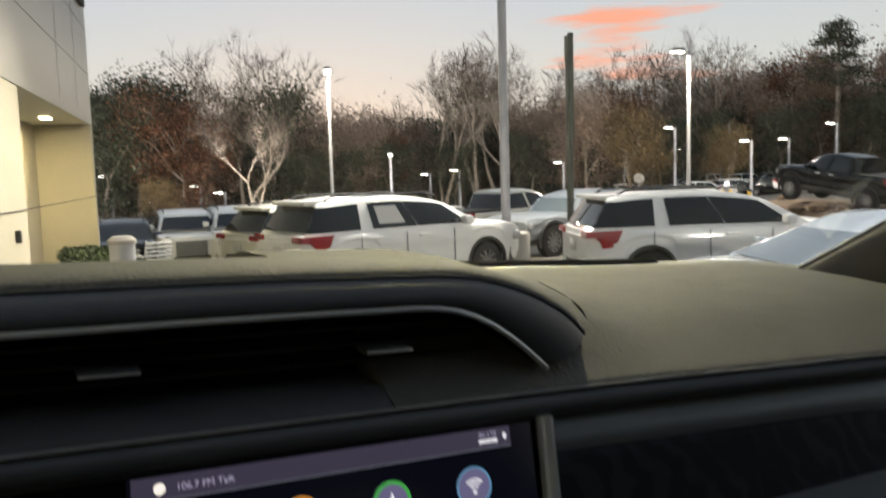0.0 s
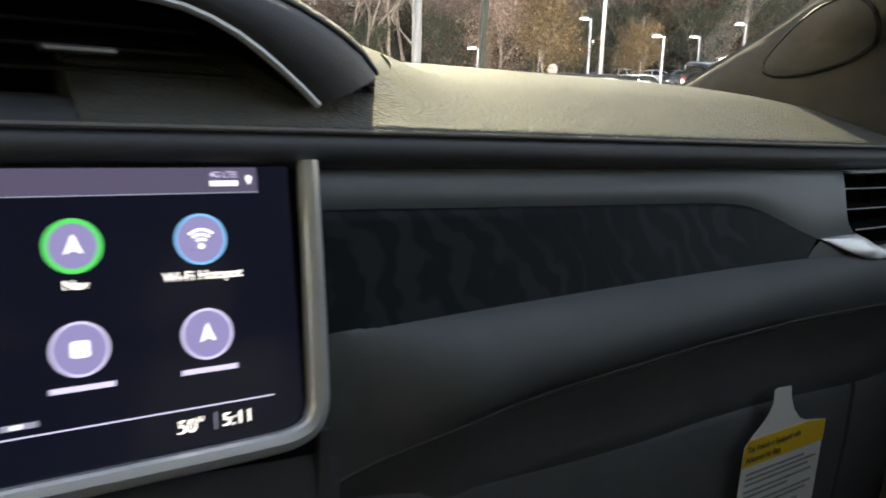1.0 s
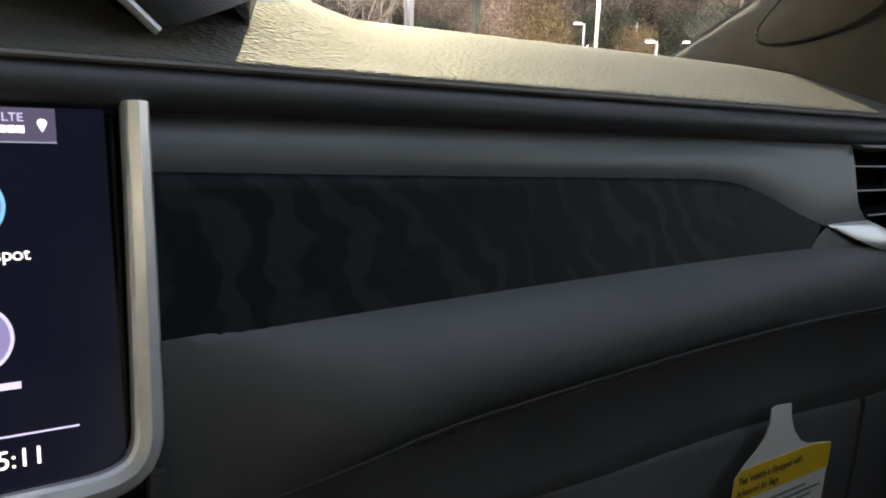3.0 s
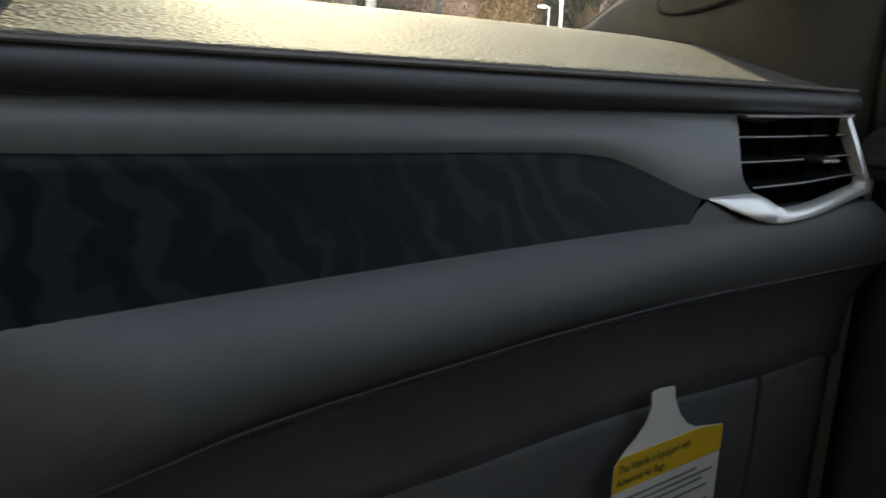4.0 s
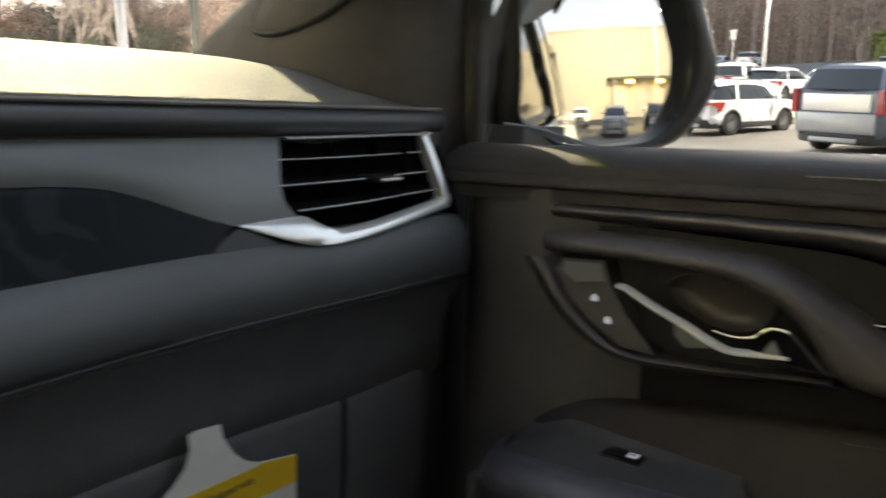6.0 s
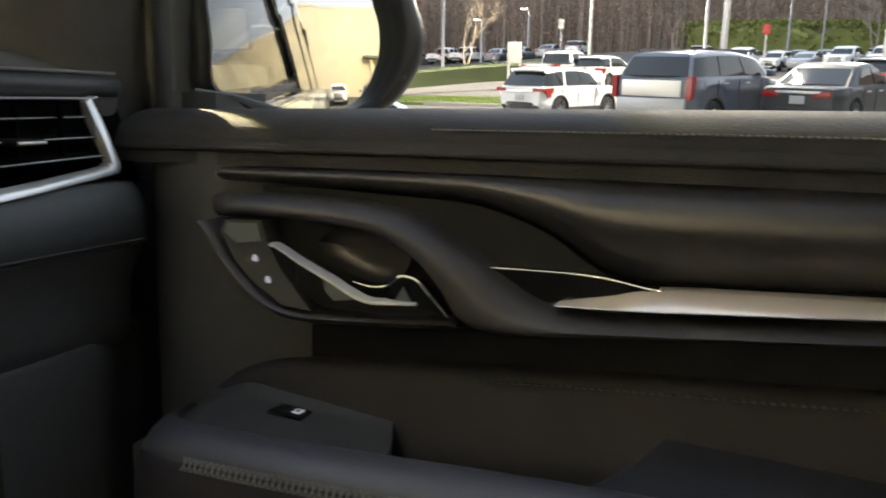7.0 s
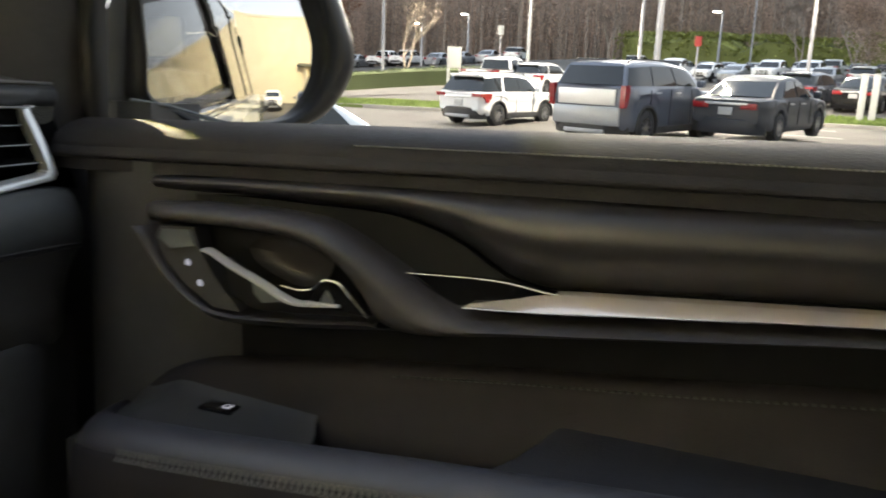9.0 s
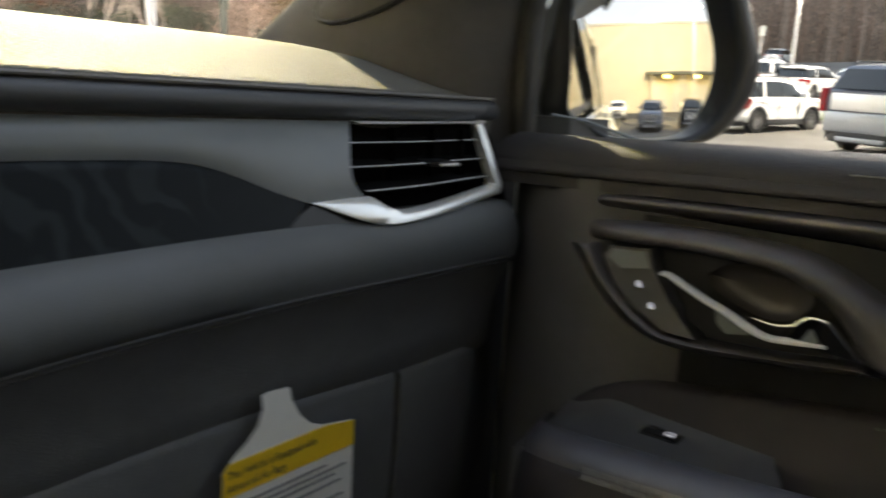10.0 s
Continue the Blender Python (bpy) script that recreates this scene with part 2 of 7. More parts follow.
M = dict(
    leather=mat("grained_dash_leather", (0.084, 0.082, 0.072), 0.72, 0, 0.10, 14, 0.0016, 700, True, spec=0.24, stretch=0.45, rvar=0.05),
    leather_soft=mat("black_dash_leather", (0.058, 0.059, 0.064), 0.62, 0, 0.12, 11, 0.00022, 900, True, spec=0.32),
    glove=mat("soft_glovebox_leather", (0.094, 0.096, 0.100), 0.58, 0, 0.12, 11, 0.00022, 900, True, spec=0.35),
    lip=mat("smooth_lip_leather", (0.052, 0.054, 0.058), 0.50, 0, 0.08, 10, 0.0001, 1000, True),
    shelf=mat("smooth_dash_leather", (0.070, 0.074, 0.077), 0.60, 0, 0.10, 10, 0.00014, 1000, True),
    satin=mat("satin_graphite_trim", (0.140, 0.154, 0.162), 0.36, 0.0, 0.06, 8),
    plastic=mat("black_soft_plastic", (0.060, 0.060, 0.062), 0.55, 0, 0.12, 12, 0.0002, 1200),
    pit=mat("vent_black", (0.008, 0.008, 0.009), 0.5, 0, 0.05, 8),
    # black below any real plastic: holds the shade of vents, grooves and pockets
    void=mat("shade_and_seal_black", (0.005, 0.005, 0.005), 0.9, 0, 0.05, 8, spec=0.05),
    # near-black that carries the shade inside the door's pull cavity
    shell=mat("cavity_shade_black", (0.006, 0.006, 0.007), 0.45, 0, 0.05, 8, spec=0.2),
    gloss=mat("piano_black", (0.008, 0.008, 0.009), 0.10, 0, 0.05, 8, coat=0.6, rvar=0.02),
    wood=grain_wood("charcoal_veneer"),
    chrome=mat("brushed_silver", (0.80, 0.80, 0.79), 0.30, 0.6, 0.01, 6, rvar=0.01),
    chrome_hi=mat("bright_chrome", (0.80, 0.79, 0.77), 0.14, 1.0, 0.03, 30, rvar=0.04),
    fabric=mat("pillar_cloth", (0.076, 0.074, 0.074), 0.85, 0, 0.12, 20, 0.0004, 1500),
    door=mat("black_door_leather", (0.056, 0.054, 0.064), 0.42, 0, 0.12, 9, 0.00022, 900, True),
    padleather=mat("smooth_pad_leather", (0.034, 0.033, 0.038), 0.36, 0, 0.12, 9, 0.0002, 900, True, spec=0.65),
    litwhite=glow("lit_white_symbol", (0.85, 0.88, 1.0), 0.10),
    slatsilver=mat("dull_slat_silver", (0.36, 0.36, 0.36), 0.40, 0.5, 0.02, 6, rvar=0.01),
    sill=mat("grained_sill_leather", (0.026, 0.0255, 0.030), 0.66, 0, 0.12, 9, 0.0006, 650, True, spec=0.3),
    surround=mat("soft_surround_leather", (0.054, 0.051, 0.056), 0.50, 0, 0.10, 9, 0.0002, 900, True),
    arm=mat("dark_armrest_leather", (0.020, 0.0175, 0.0205), 0.66, 0, 0.12, 9, 0.0002, 900, True, spec=0.3),
    leather_pad=mat("grained_elbow_leather", (0.032, 0.032, 0.037), 0.58, 0, 0.12, 9, 0.0004, 700, True, spec=0.35),
    inlay=mat("dark_door_inlay", (0.010, 0.011, 0.012), 0.45, 0, 0.08, 9, spec=0.2),
    bowl=mat("black_recess_plastic", (0.010, 0.010, 0.011), 0.34, 0, 0.08, 9, spec=0.35),
    cup=mat("brown_black_cup", (0.022, 0.019, 0.018), 0.38, 0, 0.10, 20, spec=0.4),
    # pink of the reflected sky is put into the metal's base colour
    strip=mat("sky_pink_strip", (0.88, 0.78, 0.71), 0.24, 0.45, 0.01, 5, rvar=0.005),
    housing=mat("mirror_housing_black", (0.010, 0.010, 0.011), 0.38, 0, 0.05, 8, spec=0.35),
    # pale grey base stands in for the sky's reflection in the gloss
    sailgloss=mat("sky_lit_sail", (0.20, 0.205, 0.21), 0.16, 0, 0.05, 8, spec=0.8, coat=1.0, rvar=0.02),
    lever=mat("polished_lever", (0.86, 0.86, 0.87), 0.22, 0.25, 0.01, 6, rvar=0.01),
    thread=mat("grey_thread", (0.20, 0.195, 0.19), 0.8, 0, 0.1, 60),
    seamdark=mat("dark_thread", (0.055, 0.057, 0.060), 0.8, 0, 0.1, 60),
    tagwhite=mat("white_card", (0.78, 0.77, 0.74), 0.6, 0, 0.04, 10),
    tagyellow=mat("yellow_card", (0.80, 0.52, 0.02), 0.6, 0, 0.05, 10),
    ink=mat("grey_print", (0.22, 0.22, 0.23), 0.7, 0, 0.1, 40),
    headliner=mat("grey_headliner", (0.10, 0.095, 0.09), 0.9, 0, 0.1, 12, 0.0004, 900),
    mirror=mat("mirror_silver", (0.90, 0.90, 0.90), 0.015, 1.0, 0.0, 1, rvar=0.0),
    windscreen=pane_glass("clear_glass", (0.96, 0.975, 0.96)),
    sideglass=pane_glass("side_glass", (0.86, 0.88, 0.86), 1.0),
    shrub=mat("sunlit_shrub", (0.22, 0.235, 0.06), 0.8, 0, 0.35, 0.3, isl=0.6),
    asphalt=mat("worn_asphalt", (0.078, 0.071, 0.061), 0.85, 0, 0.22, 0.35, 0.004, 60),
    grass=mat("lawn_soil", (0.11, 0.15, 0.035), 0.9, 0, 0.25, 0.4, 0.02, 20),
    blades=mat("mown_grass", (0.16, 0.22, 0.05), 0.8, 0, 0.3, 0.5, isl=0.6),
    line=mat("road_paint", (0.55, 0.54, 0.50), 0.8, 0, 0.12, 3),
    concrete=mat("grey_concrete", (0.33, 0.31, 0.28), 0.85, 0, 0.15, 1.5, 0.003, 40),
    stucco=mat("cream_stucco", (0.56, 0.51, 0.38), 0.85, 0, 0.06, 0.8, 0.002, 90),
    panelwhite=mat("white_metal_cladding", (0.50, 0.48, 0.42), 0.45, 0, 0.05, 0.7),
    joint=mat("dark_joint", (0.05, 0.05, 0.05), 0.8, 0, 0.1, 5),
    pole=mat("painted_pole", (0.40, 0.40, 0.42), 0.45, 0, 0.08, 4),
    timber=mat("weathered_timber", (0.10, 0.105, 0.085), 0.85, 0, 0.25, 3, 0.004, 40),
    lampglow=glow("lamp_glow", (1.0, 0.93, 0.78), 16.0),
    soffit=glow("soffit_lamp", (1.0, 0.86, 0.55), 9.0),
    canopyglow=glow("canopy_lamp", (1.0, 0.66, 0.12), 4.0),
    bark=mat("grey_bark", (0.33, 0.272, 0.222), 0.9, 0, 0.3, 3, 0.01, 18),
    twig=mat("brown_twigs", (0.12, 0.092, 0.074), 0.9, 0, 0.3, 0.5, isl=0.4),
    rust=mat("rust_leaves", (0.225, 0.112, 0.066), 0.8, 0, 0.45, 0.3, isl=0.6, leaf=0.45),
    gold=mat("gold_leaves", (0.235, 0.165, 0.085), 0.8, 0, 0.4, 0.3, isl=0.6, leaf=0.45),
    ever=mat("evergreen_needles", (0.100, 0.106, 0.070), 0.8, 0, 0.4, 0.3, isl=0.6, leaf=0.35),
    brush=mat("bare_brush", (0.43, 0.322, 0.25), 0.9, 0, 0.35, 0.15, isl=0.5, leaf=0.45),
    hedge=mat("clipped_hedge", (0.062, 0.082, 0.026), 0.8, 0, 0.35, 0.6, isl=0.6),
    earth=mat("red_earth", (0.15, 0.10, 0.065), 0.95, 0, 0.3, 0.8, 0.02, 8),
    white=mat("white_paint", (0.82, 0.82, 0.81), 0.28, 0, 0.03, 1.5, coat=0.6),
    cream=mat("pearl_white_paint", (0.70, 0.68, 0.60), 0.28, 0, 0.03, 1.5, coat=0.6),
    slate=mat("slate_grey_paint", (0.112, 0.128, 0.165), 0.28, 0.3, 0.05, 1.5, coat=0.7),
    black=mat("black_paint", (0.008, 0.008, 0.009), 0.16, 0.0, 0.08, 1.5, spec=0.35, rvar=0.01),
    graphite=mat("graphite_paint", (0.045, 0.050, 0.060), 0.36, 0.2, 0.05, 1.5, spec=0.45),
    silver=mat("silver_paint", (0.36, 0.38, 0.40), 0.30, 0.5, 0.04, 1.5, coat=0.6),
    ice=mat("ice_blue_paint", (0.50, 0.55, 0.60), 0.26, 0.2, 0.03, 1.5, coat=0.7),
    redpaint=mat("red_paint", (0.26, 0.03, 0.025), 0.28, 0, 0.05, 1.5, coat=0.7),
    carglass=mat("tinted_car_glass", (0.012, 0.015, 0.017), 0.04, 0, 0.0, 1, spec=0.55, coat=0.0, rvar=0.01),
    shield=mat("pale_car_glass", (0.090, 0.110, 0.115), 0.05, 0, 0.1, 1, spec=0.9, coat=1.0, rvar=0.01),
    tyre=mat("tyre_rubber", (0.018, 0.018, 0.018), 0.8, 0, 0.15, 8),
    rim=mat("alloy_rim", (0.42, 0.42, 0.43), 0.3, 0.9, 0.05, 8),
    clad=mat("black_cladding", (0.030, 0.030, 0.031), 0.6, 0, 0.1, 8),
    lensred=mat("red_lens", (0.30, 0.012, 0.016), 0.15, 0, 0.06, 8, coat=0.8),
    lens=mat("clear_lens", (0.55, 0.56, 0.57), 0.12, 0.4, 0.05, 8, coat=0.8),
    signwhite=mat("sign_white", (0.50, 0.50, 0.49), 0.5, 0, 0.05, 2),
    bollard=mat("yellow_bollard", (0.65, 0.38, 0.04), 0.5, 0, 0.1, 3),
    signred=mat("sign_red", (0.40, 0.05, 0.04), 0.5, 0, 0.08, 3),
)

# ---- mesh tools ----
class Geo:
    def __init__(self):
        self.v, self.f = [], []

    def add(self, verts, faces):
        o = len(self.v)
        self.v += [tuple(p) for p in verts]
        self.f += [tuple(o + i for i in q) for q in faces]
        return self

    def grid(self, P, flip=False):
        n, m = len(P), len(P[0])
        fs = [(i * m + j, i * m + j + 1, (i + 1) * m + j + 1, (i + 1) * m + j) for i in range(n - 1) for j in range(m - 1)]
        if flip:
            fs = [q[::-1] for q in fs]
        return self.add([p for row in P for p in row], fs)

    def shell(self, P, off):
        """A curved panel: the grid P, a back face moved by off, and its rim."""
        n, m = len(P), len(P[0])
        k = n * m
        fr = [p for row in P for p in row]
        bk = [(p[0] + off[0], p[1] + off[1], p[2] + off[2]) for p in fr]
        fs = []
        for i in range(n - 1):
            for j in range(m - 1):
                q = (i * m + j, i * m + j + 1, (i + 1) * m + j + 1, (i + 1) * m + j)
                fs += [q, tuple(k + a for a in q[::-1])]
        rim = [i * m for i in range(n)] + [(n - 1) * m + j for j in range(1, m)] + [i * m + m - 1 for i in range(n - 2, -1, -1)] + [j for j in range(m - 2, 0, -1)]
        for a, c in zip(rim, rim[1:] + rim[:1]):
            fs.append((a, c, k + c, k + a))
        return self.add(fr + bk, fs)

    def box(self, lo, hi, bevel=0.0, m=None):
        bm = bmesh.new()
        bmesh.ops.create_cube(bm, size=1)
        s, c = [hi[i] - lo[i] for i in range(3)], [(hi[i] + lo[i]) / 2 for i in range(3)]
        for w in bm.verts:
            w.co = Vector((w.co[i] * s[i] + c[i] for i in range(3)))
        if bevel:
            bmesh.ops.bevel(bm, geom=bm.edges[:], offset=bevel, segments=2, profile=0.6, affect="EDGES", clamp_overlap=True)
        if m is not None:
            bm.transform(m)
        bm.verts.index_update()
        self.add([w.co[:] for w in bm.verts], [[w.index for w in q.verts] for q in bm.faces])
        bm.free()
        return self

    def prism(self, pts, axis, a, b):
        """A flat outline, given in the two other axes, drawn out along axis from a to b."""
        def at(p, w):
            q = list(p)
            q.insert(axis, w)
            return q
        n = len(pts)
        return self.add([at(p, a) for p in pts] + [at(p, b) for p in pts],
                        [tuple(range(n))[::-1], tuple(range(n, 2 * n))] + [(i, (i + 1) % n, n + (i + 1) % n, n + i) for i in range(n)])

    def tube(self, path, r, n=8, flat=1.0, cap=True):
        path = [Vector(p) for p in path]
        rs = r if isinstance(r, (list, tuple)) else [r] * len(path)
        vs = []
        for i, p in enumerate(path):
            d = (path[min(i + 1, len(path) - 1)] - path[max(i - 1, 0)]).normalized()
            u = d.cross(Vector((0, 0, 1)))
            u = u.normalized() if u.length > 0.05 else Vector((1, 0, 0))
            w = u.cross(d).normalized()
            for k in range(n):
                a = 2 * math.pi * k / n
                vs.append(p + u * math.cos(a) * rs[i] * flat + w * math.sin(a) * rs[i])
        m = len(path)
        fs = [(i * n + k, i * n + (k + 1) % n, (i + 1) * n + (k + 1) % n, (i + 1) * n + k) for i in range(m - 1) for k in range(n)]
        if cap:
            fs += [tuple(range(n))[::-1], tuple((m - 1) * n + k for k in range(n))]
        return self.add(vs, fs)

    def disc(self, c, axis, r, a, b, n=24):
        o = [i for i in range(3) if i != axis]
        return self.prism([(c[o[0]] + r * math.cos(2 * math.pi * k / n), c[o[1]] + r * math.sin(2 * math.pi * k / n)) for k in range(n)], axis, a, b)


def part(name, g, material, parent=None, label="", sharp=38, smooth=True, fix=True):
    me = bpy.data.meshes.new(name)
    me.from_pydata(g.v, [], g.f)
    if fix and len(g.f) < 60000:
        bm = bmesh.new()
        bm.from_mesh(me)
        bmesh.ops.recalc_face_normals(bm, faces=bm.faces[:])
        bm.to_mesh(me)
        bm.free()
    me.materials.append(M[material] if isinstance(material, str) else material)
    if smooth:
        me.polygons.foreach_set("use_smooth", [True] * len(me.polygons))
        me.set_sharp_from_angle(angle=radians(sharp))
    ob = new(name, me)
    if parent is not None:
        ob.parent = parent
    if label:
        ob["label"] = label
    return ob


def thing(name, label, category, m=None, group="", kind=""):
    ob = new(name)
    ob.empty_display_size = 0.1
    if m is not None:
        ob.matrix_world = m
    return tagged(ob, label, category, group, kind)


def curve(pts, x):
    """A smooth line through a few (x, y) points, x rising."""
    if x <= pts[0][0]:
        return pts[0][1]
    for i in range(len(pts) - 1):
        (x0, y0), (x1, y1) = pts[i], pts[i + 1]
        if x <= x1:
            h = x1 - x0
            m0 = (y1 - pts[i - 1][1]) / (x1 - pts[i - 1][0]) if i else (y1 - y0) / h
            m1 = (pts[i + 2][1] - y0) / (pts[i + 2][0] - x0) if i + 2 < len(pts) else (y1 - y0) / h
            u = (x - x0) / h
            return (2 * u**3 - 3 * u**2 + 1) * y0 + (u**3 - 2 * u**2 + u) * h * m0 + (3 * u**2 - 2 * u**3) * y1 + (u**3 - u**2) * h * m1
    return pts[-1][1]


def path_of(pts, n):
    """n places spread along a smooth line through the control points."""
    P = [Vector(p) for p in pts]
    L = [0.0]
    for a, b in zip(P, P[1:]):
        L.append(L[-1] + (b - a).length)
    dims = len(P[0])
    return [tuple(curve([(l, p[k]) for l, p in zip(L, P)], L[-1] * i / (n - 1)) for k in range(dims)) for i in range(n)]


def smooth01(u):
    u = max(0.0, min(1.0, u))
    return u * u * (3 - 2 * u)


def span(a, b, n):
    return [a + (b - a) * i / (n - 1) for i in range(n)]

# ---- ground ----
def ground_z(x, y):
    r = math.hypot(x, y)
    return (-0.75 + 0.006 * max(0.0, x)) * smooth01((r - 3) / 9) + (0.030 * x - 0.025 * y) * smooth01((r - 15) / 65) + 0.36 * math.exp(-((x - 20.8) ** 2 + (y - 1.0) ** 2) / 22.0) - 1.5 * smooth01((y - 14) / 24) * (1 - 0.43 * smooth01((14 - x) / 6)) + 0.17 * math.exp(-((x - 6.0) ** 2 + (y - 13.4) ** 2) / 10.0) - 1.65 * smooth01((x - 38) / 46) * smooth01((22 - y) / 12) + 0.9 * math.exp(-((x - 84) ** 2 + (y - 36) ** 2) / 500)


def sheet(name, material, xs, ys, lift, keep=None, kind="structure", label="", category=""):
    g = Geo()
    g.grid([[(x, y, ground_z(x, y) + lift) for y in ys] for x in xs])
    return tagged(part(name, g, material, fix=True), label, category, kind=kind)


far = [-900, -400, -200, -120, -80] + [k * 4 for k in range(-15, 36)] + [160, 220, 400, 900]
sheet("ground", "asphalt", far, far, 0.0, label="worn grey asphalt of the parking lot", category="ground")


def ribbon(name, material, path, width, lift, label, category, thick=0.0, kind="structure"):
    g = Geo()
    rows = []
    P = path_of(path, max(12, len(path) * 8))
    for i, (x, y) in enumerate(P):
        a, b = P[max(i - 1, 0)], P[min(i + 1, len(P) - 1)]
        d = Vector((b[0] - a[0], b[1] - a[1])).normalized()
        row = []
        for s in span(-width / 2, width / 2, 7):
            px, py = x - d.y * s, y + d.x * s
            row.append((px, py, ground_z(px, py) + lift))
        rows.append(row)
    g.shell(rows, (0, 0, -0.3)) if thick else g.grid(rows)
    return tagged(part(name, g, material), label, category, kind=kind)


def lawn(path, width, seed, n, label):
    rnd = random.Random(seed)
    soil = ribbon("lawn", "grass", path, width, 0.09, label, "grass", 1)
    P = path_of(path, 60)
    g = Geo()
    for _ in range(n):
        i = rnd.randrange(len(P) - 1)
        u = rnd.random()
        x, y = (P[i][k] * (1 - u) + P[i + 1][k] * u for k in (0, 1))
        d = Vector((P[i + 1][0] - P[i][0], P[i + 1][1] - P[i][1])).normalized()
        s = rnd.uniform(-width / 2, width / 2)
        x, y = x - d.y * s, y + d.x * s
        z, a, h, w = ground_z(x, y) + 0.08, rnd.uniform(0, 6.3), rnd.uniform(0.06, 0.13), 0.035
        g.add([(x - w * math.cos(a), y - w * math.sin(a), z), (x + w * math.cos(a), y + w * math.sin(a), z), (x + rnd.uniform(-.05, .05), y + rnd.uniform(-.05, .05), z + h)], [(0, 1, 2)])
    tagged(part("grass_blades", g, "blades", fix=False), "short green blades of mown grass", "grass", kind="stuff")
    return soil


lawn([bearing(57, 38), bearing(66, 33.5), bearing(80, 32.5), bearing(91, 33.2), bearing(104, 33.2)], 3.4, 1, 26000, "green mown strip beside the lot")
lawn([bearing(60, 62), bearing(70, 60), bearing(78, 66), bearing(86, 96), bearing(98, 98)], 5.0, 2, 11000, "mown green bank beyond the drive")
ribbon("road", "asphalt", [bearing(52, 46), bearing(66, 46), bearing(80, 46), bearing(100, 52)], 9.0, 0.03, "pale drive lane across the lot", "road")
ribbon("kerb", "concrete", [bearing(57, 36.1), bearing(66, 31.7), bearing(80, 30.7), bearing(91, 31.4), bearing(104, 31.4)], 0.22, 0.12, "pale concrete kerb", "kerb", 1)


# ---- lot markings ----
for k in range(9):
    x0 = 9.0 + 2.9 * k
    g = Geo()
    g.grid([[(x, y, ground_z(x, y) + 0.012) for y in span(0.5 - 2.4 * 1.2, 0.5 + 2.4, 8)] for x in (x0 + 6, x0 + 6.12)])
    tagged(part("parking_line", g, "line"), "faded white parking line", "road marking", kind="structure")


# ---- lamp posts ----
def street_lamp(deg, dist, top, heads=1, width=0.11, base=False, face=None, label="grey steel lamp post with a lit head"):
    x, y = bearing(deg, dist)
    z = ground_z(x, y)
    t = thing("street_lamp", label, "street lamp", Matrix.Translation((x, y, z)), "lamp posts of the lot")
    h = top - z
    if base:
        part("concrete_base", Geo().tube([(0, 0, -0.2), (0, 0, 0.72), (0, 0, 0.76)], [0.52, 0.52, 0.49], 24), "concrete", t, "round grey concrete footing")
        part("collar", Geo().box((-0.20, -0.20, 0.76), (0.20, 0.20, 0.92), 0.03), "pole", t)
    g = Geo()
    g.tube([(0, 0, 0.0), (0, 0, h * 0.5), (0, 0, h)], [width, width * 0.9, width * 0.75], 10)
    part("pole", g, "pole", t)
    a0 = math.atan2(-x, -y) if face is None else face
    for k in range(heads):
        a = a0 + (0.9 if heads == 1 else 0) + math.pi * k
        rot = Matrix.Rotation(-a, 4, "Z")
        part("arm", Geo().box((-0.05, 0, h - 0.12), (0.05, 0.55, h - 0.02), 0.02, rot), "pole", t)
        hd = part("lamp_head", Geo().box((-0.19, 0.35, h - 0.04), (0.19, 1.05, h + 0.12), 0.05, rot), "pole", t)
        part("lens", Geo().box((-0.17, 0.38, h - 0.10), (0.17, 1.02, h - 0.045), 0.02, rot), "lampglow", hd, "lit white lens")
    return t


street_lamp(34.5, 17.6, 11.4, 2, 0.105, True, face=radians(34.5 + 180), label="pale grey lamp post on a round concrete footing")
for deg, dist, top, heads in ((22.1, 46, 7.3, 2), (47.1, 43, 7.2, 1), (7.4, 70, 1.9, 1), (10.0, 82, -0.6, 1), (13.1, 70, 0.9, 1), (14.7, 70, 0.3, 1), (26.3, 62, 2.9, 2), (29.1, 75, 1.3, 1),
                              (31.2, 75, 1.6, 1), (33.1, 95, 2.6, 1), (38.6, 70, 2.0, 1), (46.2, 70, 4.6, 1), (46.8, 90, 3.2, 1), (51.1, 70, 3.3, 1), (53.4, 80, 3.6, 1), (56.0, 80, 4.8, 1),
                              (64.3, 52, 9.0, 1), (66.8, 90, 5.4, 1), (70.0, 95, 6.8, 1), (74.3, 60, 9.5, 1), (81.8, 60, 9.5, 1), (83.2, 27.8, 9.0, 1), (86.8, 85, 7.0, 1), (92.4, 48, 9.0, 1), (97.0, 60, 9.0, 1)):
    street_lamp(deg, dist, top, heads, 0.11 if dist < 60 else 0.13)

# a weathered timber post without a lamp, and plain flag poles
x, y = bearing(39.1, 16.0)
t = thing("timber_post", "tall weathered green-grey timber post", "post", Matrix.Translation((x, y, ground_z(x, y))))
part("shaft", Geo().box((-0.052, -0.052, -0.2), (0.052, 0.052, 4.2), 0.015), "timber", t)
part("upper_board", Geo().box((-0.066, -0.085, 2.7), (0.06, -0.054, 4.75), 0.012), "timber", t)
part("cap", Geo().box((-0.06, -0.0535, 4.2), (0.06, 0.06, 4.7), 0.015), "timber", t)
for deg, dist, top in ((42.8, 75, 4.4), (49.7, 75, 5.0), (88.8, 90, 9.0)):
    x, y = bearing(deg, dist)
    tagged(part("flag_pole", Geo().tube([(x, y, ground_z(x, y)), (x, y, top)], [0.09, 0.07], 8), "pole"), "thin bare grey metal pole", "pole")


